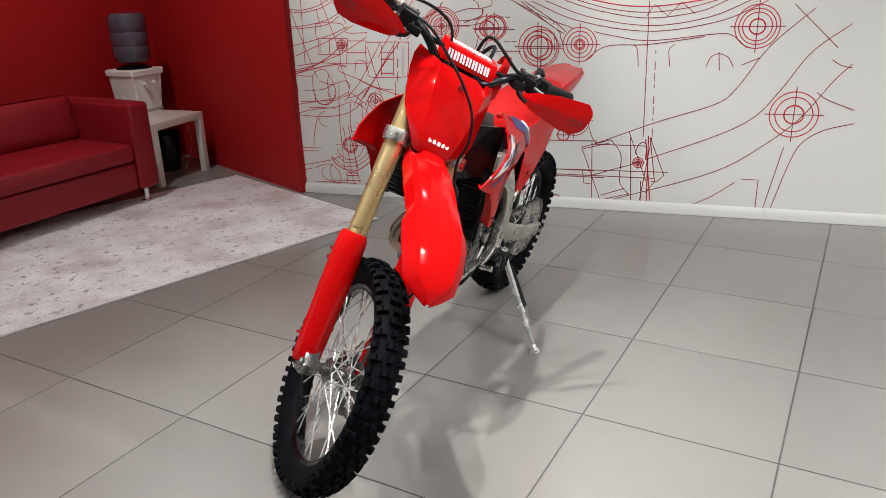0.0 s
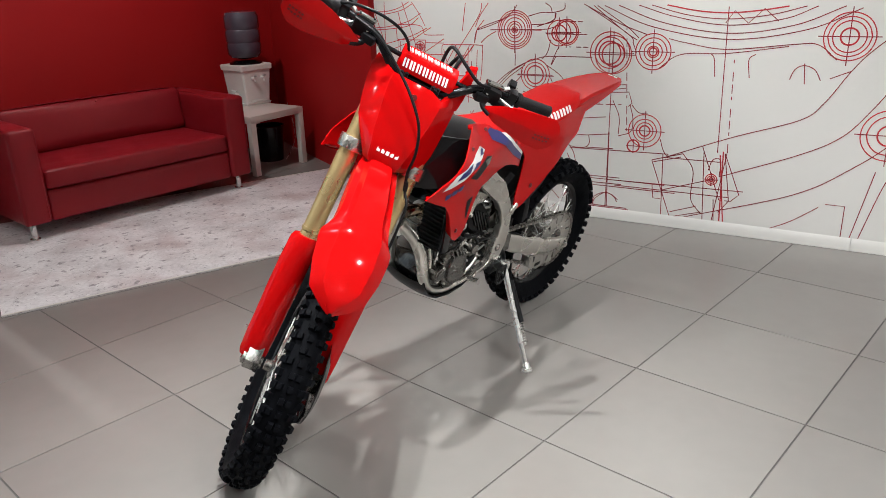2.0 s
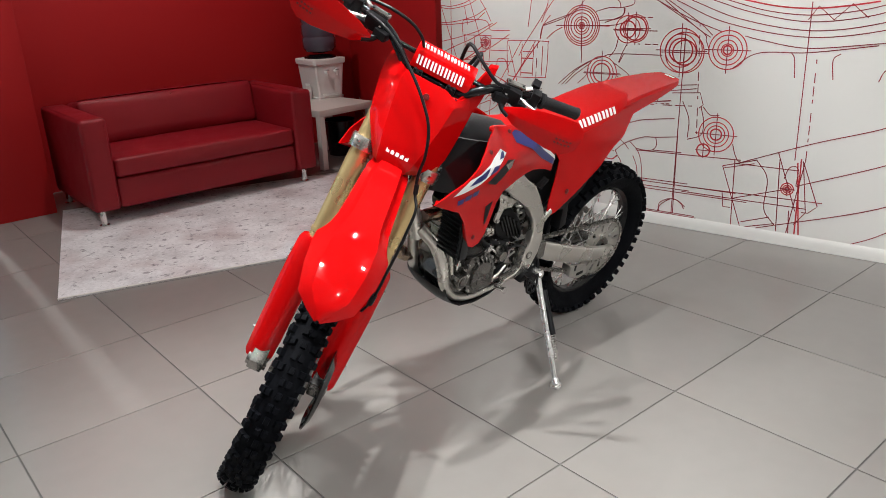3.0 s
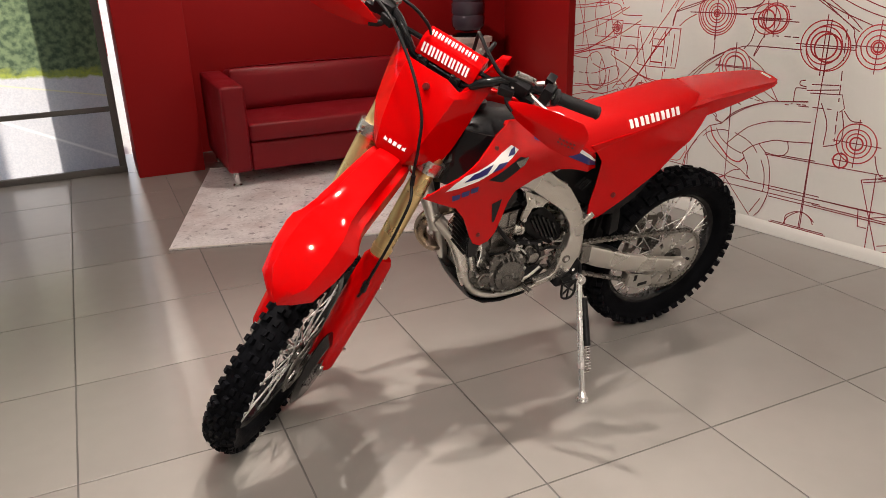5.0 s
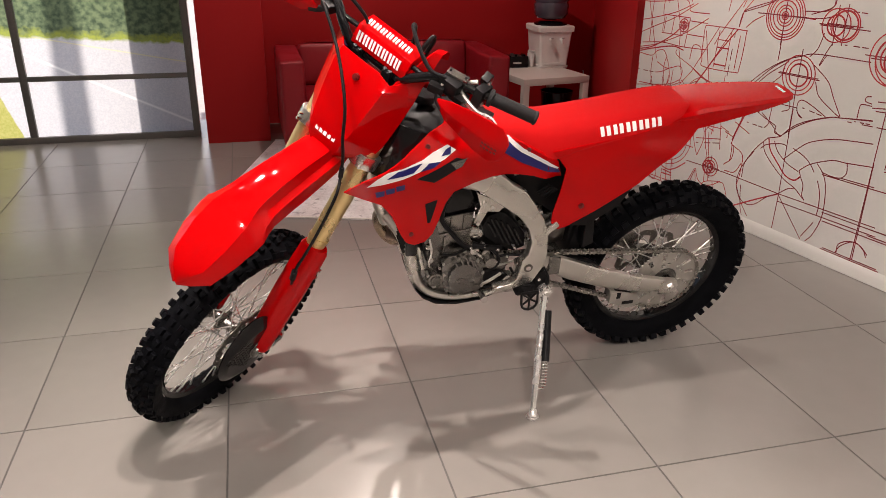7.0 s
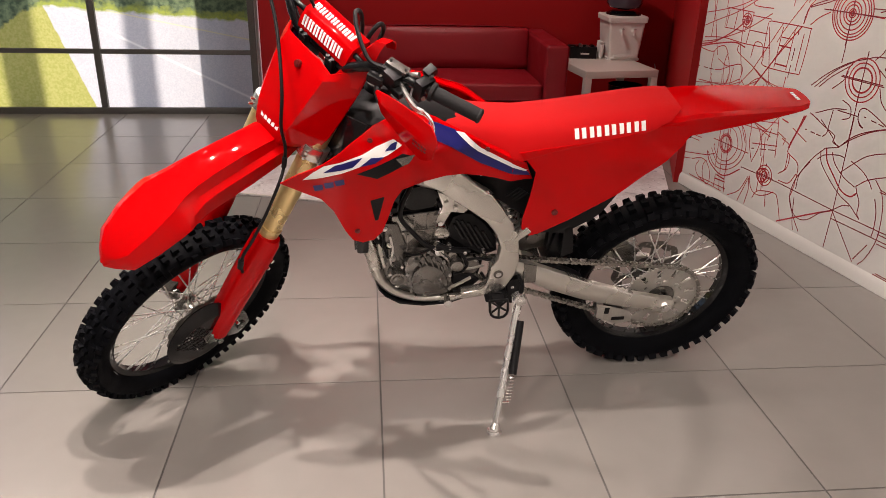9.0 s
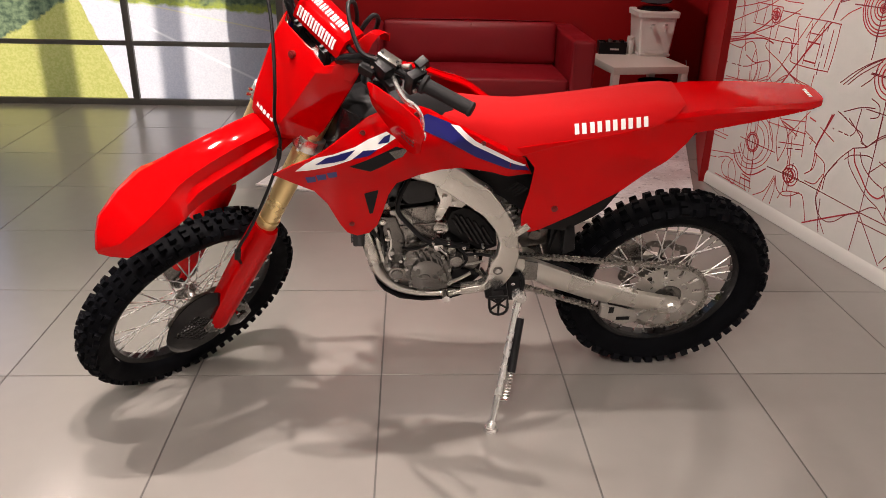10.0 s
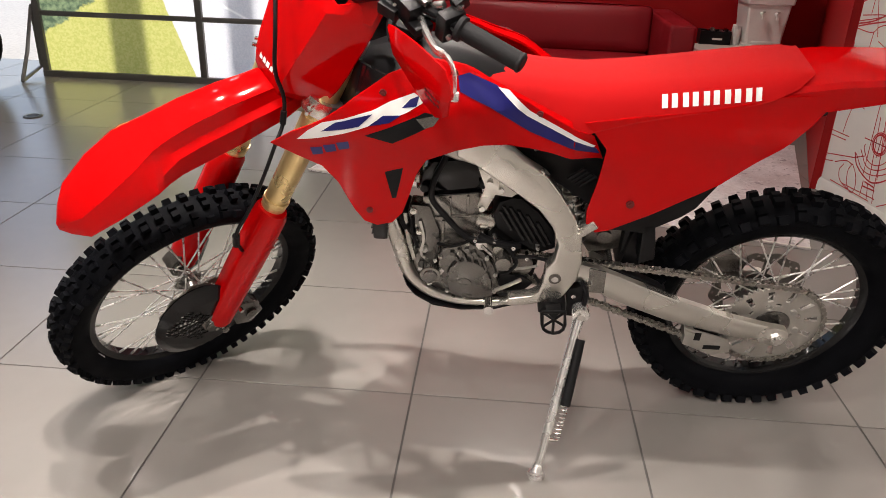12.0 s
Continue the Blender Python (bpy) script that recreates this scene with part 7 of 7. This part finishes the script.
for x, y, z, w in ((1.062, 0.104, 1.150, 0.036), (1.045, 0.112, 1.185, 0.032), (1.022, 0.121, 1.222, 0.023), (1.002, 0.127, 1.252, 0.015), (0.985, 0.130, 1.267, 0.012), (0.968, 0.131, 1.268, 0.012), (0.954, 0.131, 1.255, 0.012), (0.948, 0.130, 1.232, 0.011)):
    across = Vector((-0.55, 0.83, 0.05)).normalized() * w
    thick = Vector((0.0022, 0.0015, 0.001)) if z > 1.26 else Vector((0.003, 0.002, 0))
    c = Vector((x, y, z))
    ribbon_rings.append([c - across - thick, c + across - thick, c + across + thick, c - across + thick])
part("strap", ring_loft([r for r in ribbon_rings]), "red", plate, "red looped mounting strap")

# handlebar
BAR = [(1.045, 0.0, 1.176), (1.045, 0.055, 1.176), (1.050, 0.085, 1.184), (1.042, 0.125, 1.216), (1.022, 0.165, 1.236), (0.99, 0.24, 1.241), (0.925, 0.407, 1.236)]
bpart("handlebar", merge(tube(BAR, 0.0125, 14), tube([(x, -y, z) for x, y, z in BAR], 0.0125, 14)), "gloss_black", "black handlebar", True)
bpart("bar_clamp", merge(*[box(1.018, 1.070, s * 0.05 - 0.014, s * 0.05 + 0.014, 1.108, 1.190, 0.006) for s in (1, -1)]), "black", "", True)
for cy in (-0.058, -0.042, 0.042, 0.058):
    bpart("clamp_bolt", cyl((1.062, cy, 1.186), (1.064, cy, 1.196), 0.005, 8), "black", "", True)
bpart("crossbar", tube([(1.036, -0.135, 1.226), (1.020, 0, 1.216), (1.036, 0.135, 1.226)], 0.007, 10), "gloss_black", "", True)
PAD = rounded([(1.060, 1.194), (1.041, 1.233), (1.030, 1.240), (0.990, 1.243), (0.984, 1.236), (0.992, 1.196), (1.02, 1.186)], 2)
pad = bpart("bar_pad", prism(PAD, -0.078, 0.096, 0.003), "red", "red foam bar pad with white print", True)
for p0, p1, f0, f1 in (((1.0615, 1.194), (1.0425, 1.233), 0.30, 0.86), ((1.034, 1.2420), (0.988, 1.2455), 0.22, 0.62)):
    for k in range(7):
        ya = -0.064 + 0.0205 * k
        yb = ya + 0.0145
        for c, d in ((ya, ya + 0.0052), (yb - 0.0052, yb)):
            face = []
            for f, lean in ((f0, 0.0), (f1, -0.003)):
                x, z = p0[0] + (p1[0] - p0[0]) * f, p0[1] + (p1[1] - p0[1]) * f
                pair = [Vector((x, c + lean, z)), Vector((x, d + lean, z))]
                face += pair if not face else pair[::-1]
            up = Vector((0.0027, 0, 0.0013)) if p0[0] > 1.05 else Vector((0.0002, 0, 0.0022))
            part("white_mark", ring_loft([[q - up for q in face], [q + up for q in face]]), "white", pad, "white printed block")
GUARD = ((0.200, 1.054, 1.212, 1.056, 1.207, 1.056, 1.201), (0.240, 1.066, 1.240, 1.074, 1.212, 1.070, 1.184), (0.300, 1.072, 1.262, 1.082, 1.220, 1.076, 1.176), (0.350, 1.076, 1.275, 1.087, 1.226, 1.081, 1.172),
         (0.392, 1.080, 1.284, 1.092, 1.236, 1.086, 1.178), (0.412, 1.083, 1.272, 1.091, 1.238, 1.088, 1.196), (0.422, 1.084, 1.258, 1.088, 1.240, 1.086, 1.210))
for s in (1, -1):
    direction = (Vector(BAR[-1]) - Vector(BAR[-2])).normalized()
    g0 = Vector((BAR[-1][0], s * BAR[-1][1], BAR[-1][2]))
    d = Vector((direction.x, s * direction.y, direction.z))
    grip = lathe([(0.0001, 0.003), (0.014, 0.003), (0.0178, 0.0), (0.0178, -0.004)] + [(0.0163 + 0.0007 * (k % 2), -0.006 - 0.0023 * k) for k in range(46)] + [(0.0165, -0.115), (0.0225, -0.118), (0.0225, -0.126), (0.0130, -0.128), (0.0001, -0.128)], 24)
    bpart("grip", moved(grip, Matrix.Translation(g0) @ Vector((0, 1, 0)).rotation_difference(d).to_matrix().to_4x4()), "grip", "black ribbed rubber grip", True)
    bpart("lever_perch", merge(box(0.992, 1.034, s * 0.205 - 0.030, s * 0.205 + 0.026, 1.214, 1.256, 0.008), moved(box(-0.020, 0.018, -0.022, 0.018, -0.009, 0.009, 0.004), Matrix.Translation((1.016, s * 0.236, 1.222))), moved(box(-0.016, 0.016, -0.020, 0.020, -0.012, 0.012, 0.004), Matrix.Translation((1.034, s * 0.178, 1.222)) @ Matrix.Rotation(0.3 * s, 4, "Z"))), "black", "", True)
    bpart("perch_bolt", cyl((1.012, s * 0.236, 1.228), (1.012, s * 0.236, 1.236), 0.007, 8), "chrome", "", True)
    bpart("perch_bolt", cyl((1.032, s * 0.19, 1.232), (1.036, s * 0.19, 1.24), 0.004, 6), "chrome", "", True)
    cap = bpart("reservoir", moved(box(-0.012, 0.012, -0.028, 0.028, -0.004, 0.006, 0.002), Matrix.Translation((1.000, s * 0.205, 1.259)) @ Matrix.Rotation(0.2 * s, 4, "Z")), "cast", "small silver fluid reservoir cap" if s > 0 else "", True)
    for k in (-1, 1):
        part("screw", cyl((1.000 - 0.2 * 0.021 * k, s * 0.205 + 0.021 * k, 1.264), (1.000 - 0.2 * 0.021 * k, s * 0.205 + 0.021 * k, 1.2665), 0.0035, 8), "black", cap)
    bpart("adjuster", merge(cyl((0.985, s * 0.236, 1.252), (0.978, s * 0.252, 1.262), 0.0075, 12, bevel=0.001), cyl((0.99, s * 0.226, 1.248), (0.985, s * 0.236, 1.252), 0.0055, 10)), "steel", "", True)
    bpart("switch_pod", merge(box(0.952, 0.998, s * 0.270 - 0.013, s * 0.270 + 0.014, 1.208, 1.262, 0.006), moved(box(-0.015, 0.012, -0.011, 0.012, -0.010, 0.014, 0.003), Matrix.Translation((0.952, s * 0.259, 1.262)) @ Matrix.Rotation(0.35, 4, "Y"))), "black", "black switch pod", True)
    bpart("switch_button", cyl((0.960, s * 0.270, 1.258), (0.958, s * 0.270, 1.268), 0.007, 12), "steel", "", True)
    bpart("switch_screw", cyl((0.985, s * 0.282, 1.222), (0.990, s * 0.286, 1.220), 0.006, 10), "steel", "", True)
    lever = tube([(1.008, s * 0.232, 1.226), (1.018, s * 0.265, 1.224), (1.025, s * 0.300, 1.224), (1.028, s * 0.335, 1.238), (1.031, s * 0.360, 1.230), (1.034, s * 0.372, 1.206), (1.036, s * 0.376, 1.188)], [0.012, 0.011, 0.0095, 0.0075, 0.0062, 0.0058, 0.0055], 10, flat=0.62)
    bpart("lever", merge(lever, cyl((1.034, s * 0.374, 1.194), (1.038, s * 0.380, 1.180), 0.0085, 14, bevel=0.002)), "stand", "polished aluminium hand lever", True)
    shield = []
    for a, b in zip(GUARD, GUARD[1:] + GUARD[-1:]):
        for t in ((0.0, 0.5) if a is not b else (0.0,)):
            yy, tx, tz, rx_, rz_, bx, bz = [u + (v - u) * t for u, v in zip(a, b)]
            row = [Vector((tx + (rx_ - tx) * k, s * yy, tz + (rz_ - tz) * k)) for k in (0, 0.5, 0.94)] + [Vector((rx_ + (bx - rx_) * k, s * yy, rz_ + (bz - rz_) * k)) for k in (0.06, 0.5, 1)]
            shield.append(row + [p + Vector((-0.0035, 0, -0.001)) for p in row[::-1]])
    hg = bpart("hand_guard", ring_loft(shield), "red", "glossy red hand guard", True)
    for k in range(10):
        yy, f = 0.362 + 0.0095 * (k % 5), 0.20 + 0.22 * (k // 5)
        row = [float(np.interp(yy, [r[0] for r in GUARD], [r[i] for r in GUARD])) for i in (3, 4, 5, 6)]
        part("cooling_slot", moved(box(-0.0004, 0.0010, -0.003, 0.003, -0.0025, 0.0025), Matrix.Translation((row[0] + (row[2] - row[0]) * f, s * yy, row[1] + (row[3] - row[1]) * f))), "dark_red", hg)
    bpart("guard_bracket", tube([(1.025, s * 0.185, 1.222), (1.045, s * 0.195, 1.205), (1.058, s * 0.222, 1.196)], 0.009, 8), "black", "", True)
bpart("throttle_housing", merge(cyl((0.975, -0.275, 1.240), (0.968, -0.30, 1.240), 0.027, 22, bevel=0.003)), "black", "", True)

# hoses and cables
bpart("brake_hose", tube([(1.04, -0.235, 1.262), (1.085, -0.16, 1.262), (1.118, -0.085, 1.225), (1.155, -0.02, 1.185), (1.192, 0.038, 1.130), (1.214, 0.066, 1.06), (1.206, 0.075, 0.99), (1.222, 0.092, 0.94), (1.252, 0.112, 0.915), (1.284, 0.118, 0.852), (1.310, 0.120, 0.800), (1.341, 0.120, 0.741), (1.366, 0.120, 0.705), (1.376, 0.118, 0.665), (1.366, 0.110, 0.60), (1.345, 0.085, 0.53), (1.37, 0.075, 0.44)], 0.0042, 10), "black", "black brake hose looping past the plate", True)
bpart("hose_guide", cyl((1.378, 0.118, 0.645), (1.374, 0.118, 0.68), 0.0085, 12), "black", "", True)
bpart("hose_guide", cyl((1.213, 0.084, 0.965), (1.222, 0.092, 0.94), 0.0065, 12), "black", "", True)
bpart("throttle_cable", tube([(0.99, -0.285, 1.262), (1.03, -0.24, 1.292), (1.05, -0.17, 1.305), (1.04, -0.10, 1.285), (1.02, -0.06, 1.23), (1.03, -0.05, 1.12)], 0.0045, 8), "black", "", True)
bpart("clutch_cable", tube([(1.025, 0.19, 1.255), (1.040, 0.15, 1.258), (1.025, 0.09, 1.285), (1.0, 0.05, 1.300), (0.970, 0.040, 1.275), (0.965, 0.045, 1.20), (1.0, 0.05, 1.08)], 0.0052, 8), "black", "black cable looping behind the bar pad", True)
bpart("breather_hose", tube([(1.0, 0.07, 1.17), (0.985, 0.08, 1.23), (0.955, 0.085, 1.27), (0.925, 0.075, 1.23), (0.93, 0.05, 1.12), (0.90, 0.02, 1.06)], 0.006, 8), "black", "", True)


# ---- wheel of another machine by the windows ----
def build_far_wheel():
    w = thing("motorcycle_wheel", "black tyred wheel of another parked machine", "wheel", pose(-3.52, 3.22, 0.0, 0, 0, 20))
    prof = []
    for t in np.linspace(-2.5, 2.5, 17):
        prof.append((0.245 + 0.06 * math.cos(t), 0.062 * math.sin(t)))
    prof.append(prof[0])
    part("tyre", moved(lathe(prof, 48), Matrix.Translation((0, 0, 0.305))), "rubber", w)
    rim = part("rim", moved(lathe([(0.17, -0.03), (0.20, -0.045), (0.205, 0.0), (0.20, 0.045), (0.17, 0.03), (0.165, 0.0), (0.17, -0.03)], 48), Matrix.Translation((0, 0, 0.305))), "black", w)
    for k in range(5):
        a = 2 * math.pi * k / 5
        part("rim_spoke", tube([(0.03 * math.cos(a), 0, 0.305 + 0.03 * math.sin(a)), (0.172 * math.cos(a), 0, 0.305 + 0.172 * math.sin(a))], 0.014, 8, straight=True), "black", rim)
    part("hub", moved(lathe([(0.0001, -0.05), (0.04, -0.05), (0.04, 0.05), (0.0001, 0.05)], 24), Matrix.Translation((0, 0, 0.305))), "dark_steel", w)
    part("mudguard", moved(ring_loft([[((0.33 + d) * math.cos(t), y, (0.33 + d) * math.sin(t)) for y, d in ((-0.06, -0.01), (-0.04, 0.012), (0.04, 0.012), (0.06, -0.01), (0.056, -0.014), (-0.056, -0.014))] for t in np.linspace(0.5, 2.4, 12)]), Matrix.Translation((0, 0, 0.305))), "gloss_black", w)
    return w


build_far_wheel()


build_tiles()
